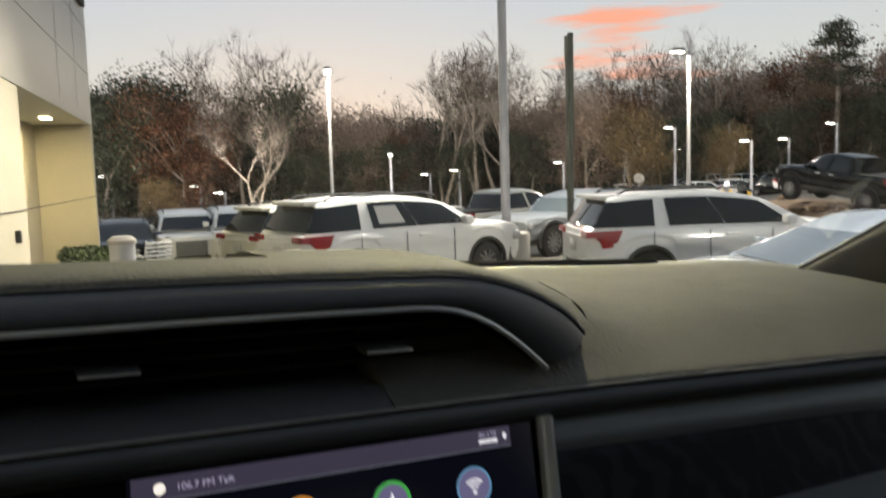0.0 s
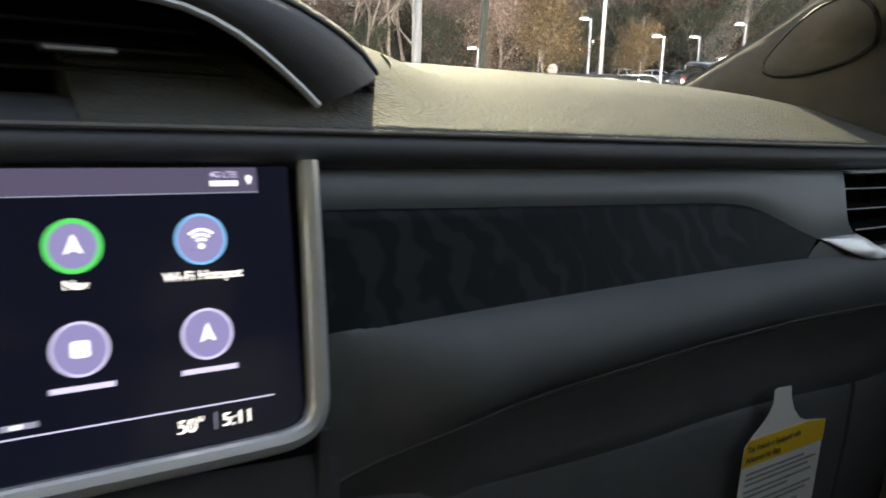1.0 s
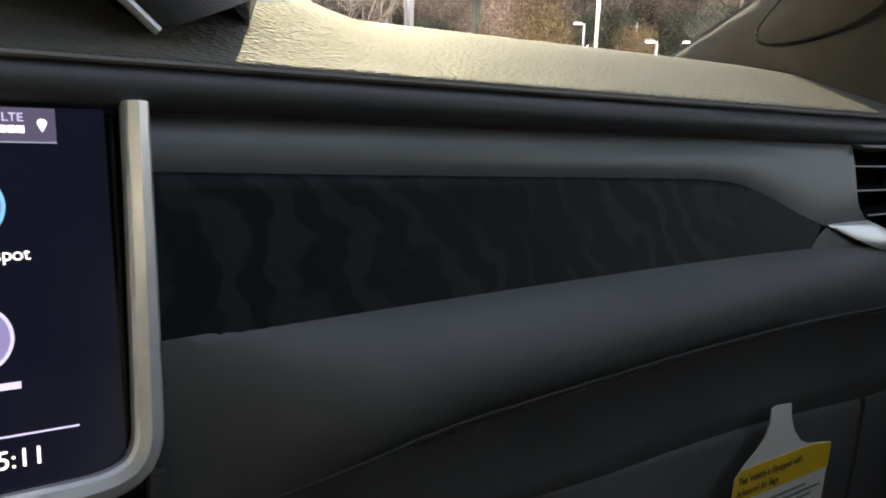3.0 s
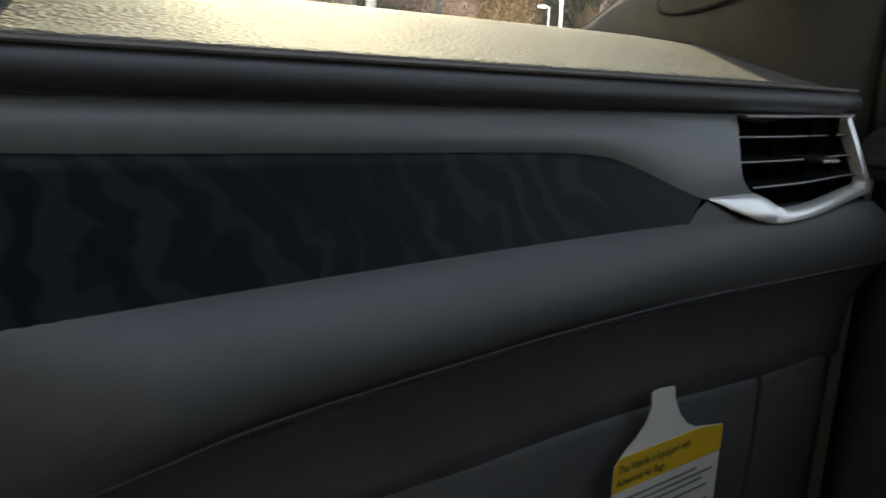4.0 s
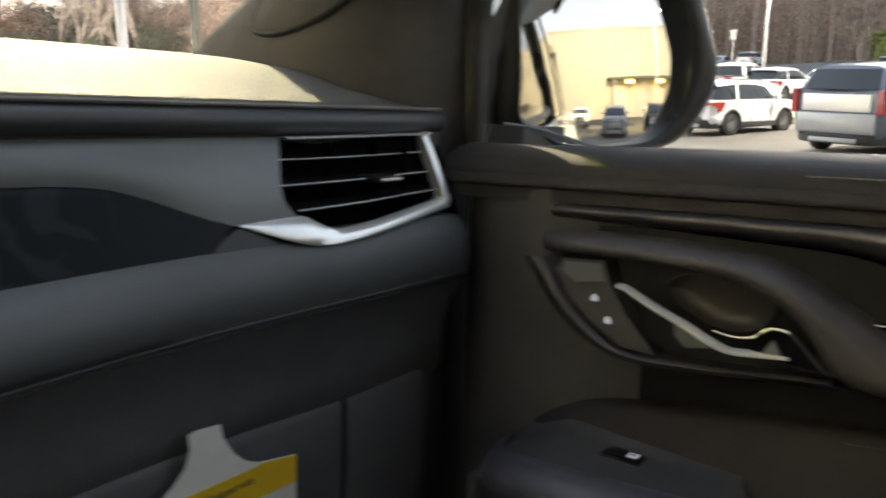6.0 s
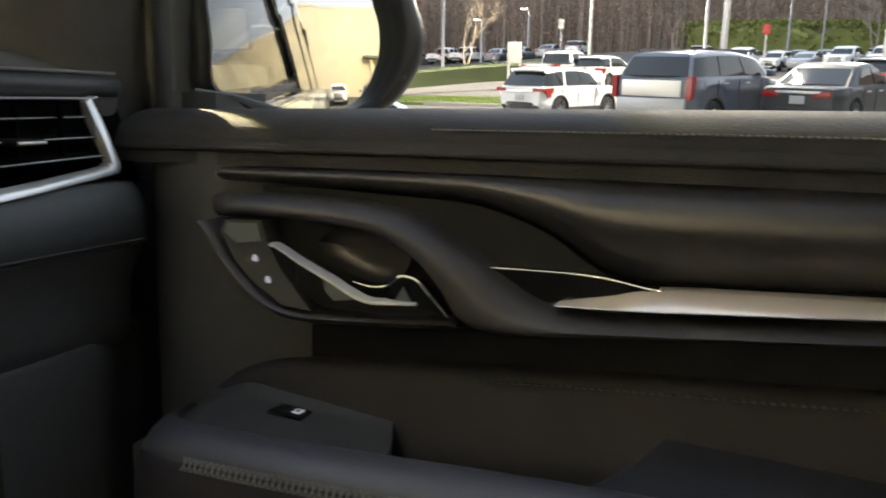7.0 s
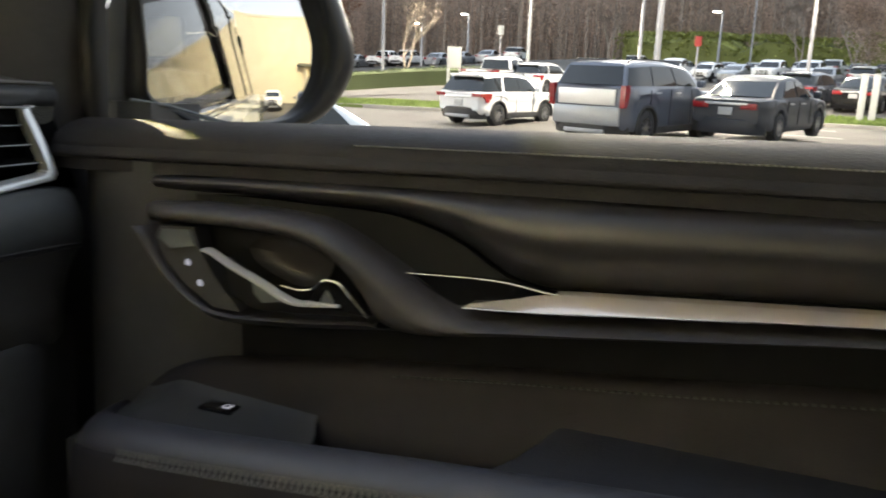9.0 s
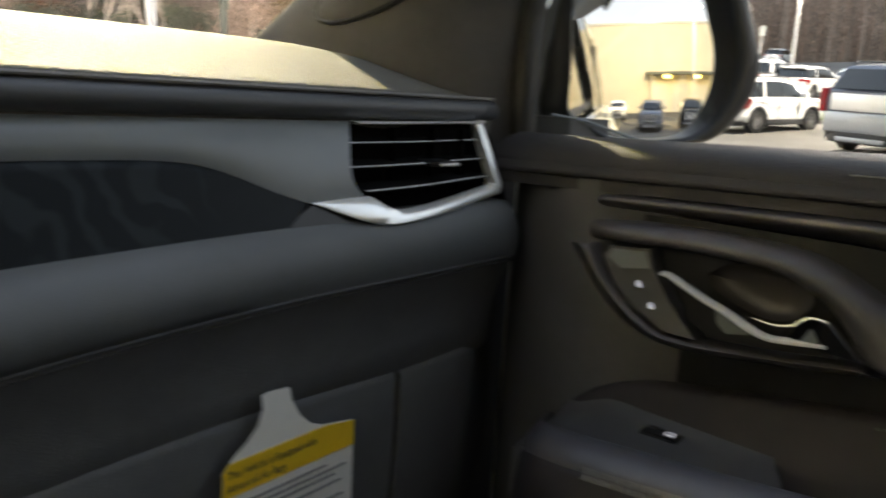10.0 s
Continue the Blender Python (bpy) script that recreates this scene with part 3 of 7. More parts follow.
# ---- trees ----
def limbs(g, rnd, p, d, length, r, depth, tips, droop=0.0):
    n = 3
    pts, q, dd = [Vector(p)], Vector(p), Vector(d)
    for i in range(n):
        dd = (dd + Vector((rnd.uniform(-.16, .16), rnd.uniform(-.16, .16), rnd.uniform(-.06, .10) - droop))).normalized()
        q = q + dd * length / n
        pts.append(q.copy())
    g.tube(pts, [r * (1 - 0.16 * i) for i in range(n + 1)], 5 if depth > 1 else 3, cap=False)
    if depth == 0:
        tips.append((q, dd))
        return
    for k in range(rnd.choice((3, 3, 4)) if depth > 1 else rnd.choice((3, 4, 5))):
        f = rnd.uniform(0.45, 1.0)
        at = pts[min(n, int(f * n) + 1)]
        ax = Vector((rnd.uniform(-1, 1), rnd.uniform(-1, 1), rnd.uniform(-.1, .7))).normalized()
        limbs(g, rnd, at, (dd * 0.75 + ax * 0.75).normalized(), length * rnd.uniform(0.5, 0.75), r * 0.5, depth - 1, tips, droop)


def leafcloud(g, rnd, c, rad, n, size, flat=0.8):
    for _ in range(n):
        u = Vector((rnd.gauss(0, 1), rnd.gauss(0, 1), rnd.gauss(0, 1) * flat)) * rad * 0.55
        a, b = Vector((rnd.uniform(-1, 1), rnd.uniform(-1, 1), rnd.uniform(-1, 1))).normalized(), Vector((rnd.uniform(-1, 1), rnd.uniform(-1, 1), rnd.uniform(-1, 1))).normalized()
        s, p = size * rnd.uniform(0.6, 1.3), c + u
        g.add([p - a * s, p + b * s * 0.6, p + a * s, p - b * s * 0.6], [(0, 1, 2, 3)])


def tree(seed, height, kind, label):
    """One tree round the origin: a trunk with limbs, and a crown."""
    rnd = random.Random(seed)
    t = thing("tree", label, "tree", group="trees round the lot")
    g, tips = Geo(), []
    if kind == "pine":
        g.tube([(0, 0, -0.3), (0.1, 0.05, height * 0.5), (0, 0, height * 0.97)], [height * 0.022, height * 0.016, height * 0.005], 7)
        lv = Geo()
        for k in range(26):
            z = height * rnd.uniform(0.42, 0.97)
            a, L = rnd.uniform(0, 6.28), height * 0.24 * (1.15 - z / height) * 2 * rnd.uniform(0.5, 1.1)
            e = Vector((L * math.cos(a), L * math.sin(a), z + rnd.uniform(-.1, .25) * L))
            g.tube([(0, 0, z), tuple(e)], [0.06, 0.02], 4, cap=False)
            for f in (0.5, 0.75, 1.0):
                leafcloud(lv, rnd, Vector((0, 0, z)).lerp(e, f), height * 0.055, 90, height * 0.008, 0.5)
        part("trunk", g, "bark", t, fix=False)
        part("crown", lv, "ever", t, "dark green needles in uneven tufts", fix=False, smooth=False)
        return t
    forks = 1 if kind != "bare" else rnd.choice((1, 2, 3))
    for k in range(forks):
        d = Vector((rnd.uniform(-.2, .2), rnd.uniform(-.2, .2), 1)).normalized() if forks > 1 else Vector((0, 0, 1))
        limbs(g, rnd, (rnd.uniform(-.2, .2) * forks / 2, rnd.uniform(-.2, .2) * forks / 2, -0.3), d, height * 0.42, height * 0.016, 4 if kind == "bare" else 3, tips, 0.0)
    part("trunk", g, "bark", t, fix=False)
    lv = Geo()
    if kind == "bare":
        for q, d in tips:
            for _ in range(3):
                e = q + (d + Vector((rnd.uniform(-.8, .8), rnd.uniform(-.8, .8), rnd.uniform(-.2, .8)))) * height * 0.05
                lv.tube([q, e], [0.012, 0.005], 3, cap=False)
            if rnd.random() < 0.25:
                leafcloud(lv, rnd, q, height * 0.03, 3, height * 0.009)
        part("crown", lv, "twig", t, "bare brown twigs", fix=False, smooth=False)
    else:
        for q, d in tips:
            leafcloud(lv, rnd, q, height * 0.115, 110, height * 0.0105)
        for _ in range(90):
            a, v, q = rnd.uniform(0, 6.28), rnd.uniform(-1, 1), rnd.random() ** 0.4
            c = Vector((q * math.sqrt(1 - v * v) * math.cos(a) * 0.34, q * math.sqrt(1 - v * v) * math.sin(a) * 0.34, 0.54 + 0.40 * q * v)) * height
            leafcloud(lv, rnd, c, height * 0.075, 85, height * 0.0105)
        part("crown", lv, {"rust": "rust", "gold": "gold", "dark": "ever", "brush": "brush"}[kind], t, {"rust": "rust-brown autumn leaves", "gold": "golden autumn leaves", "dark": "dense dark leaves", "brush": "dry brown leaves"}[kind], fix=False, smooth=False)
    return t


TREES = {}
for key, seed, h, kind, label in (("bare", 11, 12, "bare", "tall bare deciduous tree with fine twigs"), ("bare2", 12, 12, "bare", "bare forked tree against the dusk sky"), ("rust", 13, 9, "rust", "rust-brown leaved autumn tree"),
                                  ("gold", 14, 7, "gold", "small golden-brown autumn tree"), ("dark", 15, 9, "dark", "dark leafy evergreen tree"), ("pine", 16, 14, "pine", "dark pine with uneven tufts"), ("brush", 17, 8, "brush", "dry brown leaved tree at the wood's edge")):
    TREES[key] = tree(seed, h, kind, label)
used = set()


def plant(key, deg, dist, size, turn):
    x, y = bearing(deg, dist)
    m = Matrix.Translation((x, y, ground_z(x, y))) @ Matrix.Rotation(turn, 4, "Z")
    ob = TREES[key]
    if key in used:
        ob = copy_thing(ob, m)
    else:
        used.add(key)
        ob.matrix_basis = m
    size *= 1.0 + 0.16 * smooth01((y - 30) / 20)
    ob.scale = (size, size, size)


for key, deg, dist, size, turn in (
        ("dark", 8.5, 72, 1.15, 0), ("pine", 6.8, 78, 0.78, 1), ("rust", 12.0, 66, 1.08, 0), ("gold", 10.4, 62, 0.58, 2), ("dark", 7.2, 66, 1.10, 5), ("dark", 9.4, 70, 1.28, 3.7), ("dark", 19.9, 70, 0.62, 1), ("dark", 22.6, 72, 0.66, 2), ("dark", 26.2, 74, 0.70, 3), ("dark", 31.0, 76, 0.66, 4), ("dark", 36.4, 76, 0.72, 5), ("dark", 40.9, 78, 0.70, 0.5), ("dark", 45.2, 80, 0.74, 1.5), ("dark", 53.0, 84, 0.74, 2.5), ("dark", 57.6, 86, 0.80, 3.5), ("dark", 14.0, 80, 1.10, 2), ("bare", 16.2, 72, 1.16, 0), ("rust", 9.6, 76, 1.30, 2.4), ("brush", 13.2, 74, 1.35, 5), ("brush", 19.4, 76, 1.30, 1.4), ("brush", 21.8, 80, 1.25, 4.5), ("brush", 27.2, 84, 1.20, 2.8), ("brush", 34.8, 88, 1.20, 3.6), ("brush", 38.8, 80, 1.30, 0.3), ("rust", 41.2, 84, 1.10, 2), ("brush", 43.8, 92, 1.25, 5.5), ("brush", 48.6, 94, 1.30, 1.2), ("rust", 50.4, 96, 1.25, 4.1), ("brush", 55.4, 94, 1.45, 3.3), ("bare2", 16.6, 58, 0.73, 1), ("dark", 18.2, 72, 1.25, 4),
        ("brush", 20.5, 85, 1.15, 3), ("brush", 23.5, 74, 1.10, 0), ("rust", 25.5, 80, 0.85, 2), ("bare", 24.5, 95, 0.86, 3), ("bare2", 27.0, 82, 0.86, 5), ("bare", 30.0, 76, 1.03, 1.2), ("bare2", 32.5, 76, 1.16, 2.2), ("bare", 34.0, 78, 1.16, 4.4),
        ("bare2", 35.8, 84, 1.20, 3.3), ("dark", 29.3, 88, 1.00, 1), ("dark", 33.5, 86, 0.90, 3), ("brush", 31.5, 90, 1.10, 1), ("brush", 37.3, 82, 1.20, 2), ("brush", 40.2, 74, 1.15, 4), ("gold", 43.5, 70, 1.15, 1), ("bare", 42.0, 88, 1.07, 2.0),
        ("bare2", 44.4, 88, 1.12, 0.4), ("bare", 47.4, 86, 1.12, 5.1), ("bare2", 49.2, 92, 0.99, 3.9), ("brush", 46.0, 90, 1.10, 0.7), ("dark", 48.0, 84, 0.80, 4), ("gold", 49.6, 74, 0.85, 4.2), ("pine", 56.0, 88, 0.98, 0), ("brush", 52.4, 92, 1.40, 2.6),
        ("rust", 54.2, 96, 1.30, 0.2), ("brush", 57.5, 92, 1.45, 1.9), ("dark", 51.0, 92, 0.95, 2.2), ("bare", 53.5, 98, 1.03, 2.9), ("rust", 59.5, 96, 1.40, 3.0),
        ("bare", 65.8, 62, 0.62, 0.5), ("bare2", 79.8, 80, 0.60, 0.9), ("bare", 91.8, 98, 0.80, 3.1), ("bare2", 95.0, 97, 0.78, 2.0), ("rust", 61.0, 100, 0.80, 1.0), ("brush", 96.0, 78, 1.20, 1.5)):
    plant(key, deg, dist, size, turn)


# the wood that closes the view: trunks, brush and dry leaves, past counting
def woods(name, deg0, deg1, dist, rise, n, seed, label):
    rnd = random.Random(seed)
    g, lv = Geo(), Geo()
    for _ in range(n):
        a, r = rnd.uniform(deg0, deg1), dist + rnd.uniform(0, 22)
        x, y = bearing(a, r)
        z, h = ground_z(x, y), rise * rnd.uniform(0.6, 1.1)
        w, s = rnd.uniform(0.06, 0.22), rnd.uniform(-.6, .6)
        g.tube([(x, y, z), (x + s * 0.4, y, z + h * 0.5), (x + s, y, z + h)], [w, w * 0.7, w * 0.15], 4, cap=False)
        for _ in range(7):
            f = rnd.uniform(0.25, 0.95)
            b = rnd.uniform(0, 6.28)
            g.tube([(x + s * f, y, z + h * f), (x + s * f + math.cos(b) * h * 0.14, y + math.sin(b) * h * 0.14, z + h * (f + 0.13))], [w * 0.3, w * 0.08], 3, cap=False)
        leafcloud(lv, rnd, Vector((x, y, z + h * rnd.uniform(0.1, 0.75))), h * 0.30, 190, 0.17, 1.2)
    tagged(part(name, g, "bark", fix=False), label, "woods", kind="stuff")
    tagged(part("brushwood", lv, "brush", fix=False, smooth=False), "dry brown leaves and brush among the trunks", "woods", kind="stuff")


woods("far_woods", -2, 36, 88, 11.8, 460, 21, "dark grey trunks of a far bare wood")
woods("far_woods", 36, 62, 98, 13.5, 460, 22, "dark grey trunks of a far bare wood")
woods("far_woods", 60, 112, 112, 19, 620, 23, "tall thin trunks of a bare wood on the bank")


def backdrop_bank(name, deg0, deg1, dist, h, label):
    g = Geo()
    rows = []
    for i, a in enumerate(span(deg0, deg1, 90)):
        x, y = bearing(a, dist)
        z = ground_z(x, y)
        top = h * (0.82 + 0.18 * noise.noise(Vector((a * 0.9, 3.1, dist))) + 0.22 * noise.noise(Vector((a * 4.3, 1.1, dist))))
        rows.append([(x, y, z - 1), (x, y, z + top * 0.5), (x * 1.01, y * 1.01, z + top)])
    g.shell(rows, (x * 0.05, y * 0.05, 0))
    tagged(part(name, g, "brush"), label, "woods", kind="structure")


backdrop_bank("backdrop_woods", -20, 62, 124, 13.5, "brown mass of the distant wood")
backdrop_bank("backdrop_woods", 58, 130, 142, 22.0, "brown mass of the distant wood")
# a low retaining wall along the far edge of the lot
g = Geo()
g.shell([[(*bearing(a, 96), ground_z(*bearing(a, 96)) - 0.5), (*bearing(a, 96), ground_z(*bearing(a, 96)) + 1.9)] for a in span(4, 58, 50)], (0.2, 0.3, 0))
tagged(part("boundary_wall", g, "timber"), "long grey boundary fence below the trees", "fence", kind="structure")


def hedge(path, w, h, seed, n, label, loose=0.0):
    rnd = random.Random(seed)
    t = thing("hedge", label, "hedge")
    P = path_of(path, 24)
    core, lv = Geo(), Geo()
    rows = []
    for i, (x, y) in enumerate(P):
        a, b = P[max(i - 1, 0)], P[min(i + 1, len(P) - 1)]
        d = Vector((b[0] - a[0], b[1] - a[1])).normalized()
        z = ground_z(x, y)
        hh = h * (1 + loose * noise.noise(Vector((x * 0.3, y * 0.3, 0))))
        rows.append([(x - d.y * s * w, y + d.x * s * w, z + k * hh) for s, k in ((-.46, -.1), (-.44, .8), (-.3, .95), (.3, .95), (.44, .8), (.46, -.1))])
        for _ in range(n // len(P)):
            s, k = rnd.uniform(-.5, .5), rnd.random() ** 0.5
            if abs(s) < 0.4 and k < 0.85:
                k = rnd.uniform(0.9, 1.02)
            u = rnd.random()
            px, py = x + (b[0] - a[0]) * (u - .5), y + (b[1] - a[1]) * (u - .5)
            leafcloud(lv, rnd, Vector((px - d.y * s * w, py + d.x * s * w, z + k * hh)), 0.06, 3, 0.05 * max(1, h / 0.9))
    core.shell(rows, (0, 0, -0.05))
    part("core", core, "shrub" if loose else "hedge", t)
    part("leaves", lv, "shrub" if loose else "hedge", t, fix=False, smooth=False)
    return t


hedge([bearing(59, 54), bearing(66, 52), bearing(72, 52)], 1.8, 1.1, 31, 900, "clipped dark green hedge along the drive")
hedge([bearing(82, 112), bearing(86, 106), bearing(92, 103), bearing(100, 103), bearing(112, 106)], 9, 3.9, 32, 15000, "loose bright green shrubs on the bank", 0.6)
hedge([(1.2, 20.0), (1.35, 14.0), (0.9, 9.0)], 0.9, 0.85, 33, 4200, "clipped green hedge along the showroom wall")

# ---- vehicles ----
def wheel(parent, x, y, r, w, side):
    g = Geo()
    prof = [(0.60, 0.42), (0.62, 0.5), (0.9, 0.5), (0.98, 0.42), (1.0, 0.25), (1.0, -0.25), (0.98, -0.42), (0.9, -0.5), (0.6, -0.5)]
    n = 22
    rows = [[(x + r * q * math.cos(2 * math.pi * k / n), y + w * s, r + r * q * math.sin(2 * math.pi * k / n)) for q, s in prof] for k in range(n + 1)]
    g.grid(rows)
    tyre = part("wheel", g, "tyre", parent, "black rubber tyre on an alloy rim")
    rg = Geo()
    yo = y + side * w * 0.40
    rg.disc((x, 0, r), 1, r * 0.17, yo - side * 0.04, yo + side * 0.02, 12)
    for k in range(10):
        a = 2 * math.pi * k / 10
        m = Matrix.Translation((x, yo, r)) @ Matrix.Rotation(a, 4, "Y")
        rg.box((r * 0.1, -0.02, -r * 0.05), (r * 0.63, 0.02, r * 0.05), 0.0, m)
    rg.grid([[(x + r * q * math.cos(2 * math.pi * k / n), yo + dy, r + r * q * math.sin(2 * math.pi * k / n)) for q, dy in ((0.58, -0.03 * side), (0.60, 0.02 * side), (0.66, 0.02 * side))] for k in range(n + 1)])
    part("rim", rg, "rim", tyre)
    bg = Geo()
    bg.disc((x, 0, r), 1, r * 0.6, y - 0.03, y + 0.03, 16)
    part("brake_disc", bg, "clad", tyre)


def vehicle(name, label, paint, L, W, H, belt, hood, cabin, wheels, r, nose, m, sill=0.30, clad=True, rails=True, bed=None, tail="suv", panes=(), group="parked vehicles", grille="chrome", sticker=False, shield="carglass", spoiler=False, gate=False, wrap=False):
    """A parked vehicle: x forward from its rear bumper, y to its left, on z = 0.
    cabin: (rear base, rear top, front top, front base) along x; panes: side windows as (x0, x1) shares of the cabin."""
    t = thing(name, label, "car" if name != "pickup_truck" else "truck", m, group)
    hw = W / 2
    xr, xf = wheels
    R = r * 1.16

    def plan(x):
        e = min(x, L - x)
        cut = 0.42 if x < L / 2 else 0.75
        return hw * (1 - (0.15 if x < L / 2 else 0.22) * max(0, 1 - e / cut) ** 2.2)

    def low(x):
        z = sill + (0.10 * max(0, 1 - x / 0.7) + 0.05 * max(0, 1 - (L - x) / 0.6))
        for c in (xr, xf):
            if abs(x - c) < R:
                z = max(z, r + math.sqrt(R * R - (x - c) ** 2))
        return z

    def high(x):
        if x > cabin[3]:
            u = (x - cabin[3]) / (L - cabin[3])
            return hood - (hood - nose) * u ** 2.2
        z = belt
        if x > cabin[3] - 0.5:
            z = belt + (hood - belt) * smooth01((x - cabin[3] + 0.5) / 0.5)
        if x < cabin[0] and tail == "sedan":
            z = belt - 0.03 * (1 - x / max(cabin[0], 0.1))
        return z

    xs = sorted(set([0.0, 0.03, 0.09, 0.2, L - 0.2, L - 0.09, L - 0.03, L] + span(0.3, L - 0.3, 34) + [c + R * math.cos(a) for c in (xr, xf) for a in span(0.0, math.pi, 13)]))
    rows = []
    for x in xs:
        w, z0, z1 = plan(x), low(x), high(x)
        e = min(x, L - x)
        z0 += 0.10 * max(0, 1 - e / 0.08)
        z1 -= (0.10 if x > L / 2 else 0.02) * max(0, 1 - e / 0.10)
        half = [(w * 0.93, z0), (w * 0.985, z0 + (z1 - z0) * 0.12), (w * 0.997, z0 + (z1 - z0) * 0.30), (w * 0.982, z0 + (z1 - z0) * 0.46), (w * 0.988, z0 + (z1 - z0) * 0.62), (w, z0 + (z1 - z0) * 0.68), (w * 0.990, z0 + (z1 - z0) * 0.80), (w * 0.960, z1 - 0.03), (w * 0.90, z1 - 0.005), (w * 0.5, z1 + 0.02 * (x > cabin[3]))]
        rows.append([(x, y, z) for y, z in half] + [(x, 0, half[-1][1])] + [(x, -y, z) for y, z in half[::-1]])
    g = Geo()
    g.grid(rows)
    n = len(rows[0])
    for k in (0, len(rows) - 1):
        g.f.append(tuple(k * n + j for j in range(n)))
    part("body", g, paint, t, sharp=30)
    ug = Geo()
    ug.box((0.15, -hw * 0.8, sill * 0.75), (L - 0.15, hw * 0.8, belt - 0.15), 0.05)
    part("underbody", ug, "clad", t)
    # upper body with rounded roof, drawn in towards its ends
    def taper(u):
        return 1 - 0.075 * max(0, 1 - u / 0.14) ** 2 - 0.05 * max(0, 1 - (1 - u) / 0.25) ** 2

    c0, c1, c2, c3 = cabin
    zt = H
    ub = Geo()
    secs = []
    for u in [0, 0.03, 0.07, 0.12] + span(0.18, 1, 14):
        top = c1 + (c2 - c1) * u
        base = c0 + (c3 - c0) * u
        crown = zt - (0.16 if u > 0.5 else 0.08) * (2 * u - 1) ** 2
        sec = []
        for s, q in ((0.0, 0.0), (0.55, 0.55), (0.86, 0.86), (0.96, 0.96), (1.0, 1.0)):
            zz = belt - 0.03 + (crown - belt + 0.03) * s
            yy = hw * (0.955 - 0.17 * q - (0.05 if s > 0.9 else 0) - (0.08 if s == 1.0 else 0)) * taper(u)
            sec.append((base + (top - base) * q, yy, zz))
        secs.append(sec + [(top, 0, crown + 0.02)] + [(x, -y, z) for x, y, z in sec[::-1]])
    ub.grid(secs)
    n = len(secs[0])
    for k in (0, len(secs) - 1):
        ub.f.append(tuple(k * n + j for j in range(n)))
    part("roof", ub, paint, t, sharp=34)

    def side(u, s, sg, out):
        top, base = c1 + (c2 - c1) * u, c0 + (c3 - c0) * u
        crown = zt - (0.16 if u > 0.5 else 0.08) * (2 * u - 1) ** 2
        return (base + (top - base) * s, sg * (hw * (0.955 - 0.17 * s) * taper(u) + out), belt - 0.03 + (crown - belt + 0.03) * s)

    for a, b in panes:
        for sg in (1, -1):
            pg = Geo()
            P = [[side(a + (b - a) * i / 6, s, sg, 0.012 + 0.01 * (0.2 < s < 0.8)) for s in (0.10, 0.3, 0.55, 0.82)] for i in range(7)]
            pg.shell(P, (0, -sg * 0.02, 0))
            part("window", pg, "carglass", t, "dark tinted side glass")
            if sticker and sg == -1 and (a, b) == panes[-2]:
                P = [[side(a + (b - a) * (0.15 + 0.6 * i), s, sg, 0.03) for s in (0.22, 0.72)] for i in range(2)]
                part("window_sticker", Geo().shell(P, (0, 0.004, 0)), "signwhite", t, "white paper price sheet inside the glass")
    for nm, u, out in (("windscreen", 1, 1), ("rear_window", 0, -1)):
        pg = Geo()
        top, base = (c2, c3) if u else (c1, c0)
        crown = zt - (0.16 if u else 0.08)
        P = []
        for s in ((0.06, 0.3, 0.6, 0.90) if u else (0.12, 0.35, 0.6, 0.88)):
            z = belt - 0.03 + (crown - belt + 0.03) * s
            w = hw * (0.955 - 0.17 * s) * taper(u) - (0.07 if u else 0.05)
            P.append([(base + (top - base) * s + out * (0.012 + 0.05 * (1 - (y / w) ** 2)), y, z + 0.004) for y in span(-w, w, 7)])
        pg.shell(P, (-out * 0.012, 0, -0.006))
        part(nm, pg, shield if u else "carglass", t)
    if wrap:
        # dark glass runs on round the rear corners
        for sg in (1, -1):
            rows = []
            for s in (0.12, 0.35, 0.6, 0.84):
                x, y, z = side(0.0, s, sg, 0.0)
                rows.append([(x - 0.014, y - sg * 0.055, z), (x - 0.012, y - sg * 0.01, z), side(0.012, s, sg, 0.012), side(0.035, s, sg, 0.014)])
            part("corner_glass", Geo().shell(rows, (0.02, -sg * 0.01, 0)), "carglass", t, "dark glass round the rear corner")
    for x in (xr, xf):
        for sg in (1, -1):
            wheel(t, x, sg * (hw - 0.13), r, 0.25, sg)
            if clad:
                ag = Geo()
                ag.grid([[(x + R * k * math.cos(a), sg * (plan(x) + o), r + R * k * math.sin(a)) for k, o in ((0.98, -0.06), (0.99, 0.014), (1.10, 0.014), (1.12, -0.01))] for a in span(-0.25, math.pi + 0.25, 20)])
                part("wheel_arch", ag, "clad", t, "black plastic arch trim")
    if clad:
        for sg in (1, -1):
            part("sill_trim", Geo().box((xr + R, sg * hw * 0.96 - 0.03, sill - 0.04), (xf - R, sg * hw * 0.96 + 0.03, sill + 0.12), 0.02), "clad", t)
    for x0, x1, nm in ((-0.04, 0.22, "rear_bumper"), (L - 0.24, L + 0.03, "front_bumper")):
        end = 0 if x0 < 1 else L
        rows = []
        for y in span(-1, 1, 15):
            x = (0.30 if end == 0 else 0.42) * abs(y) ** 4
            x = x - 0.05 if end == 0 else L + 0.05 - x
            rows.append([(x, y * hw * 0.95, sill + k) for k in (-0.06, 0.02, 0.14, 0.27, 0.30)])
            rows[-1][0] = (rows[-1][0][0] + (0.05 if end == 0 else -0.05), *rows[-1][0][1:])
            rows[-1][-1] = (rows[-1][-1][0] + (0.06 if end == 0 else -0.06), *rows[-1][-1][1:])
        part(nm, Geo().shell(rows, (0.05 if end == 0 else -0.05, 0, 0)), "clad" if clad else paint, t)
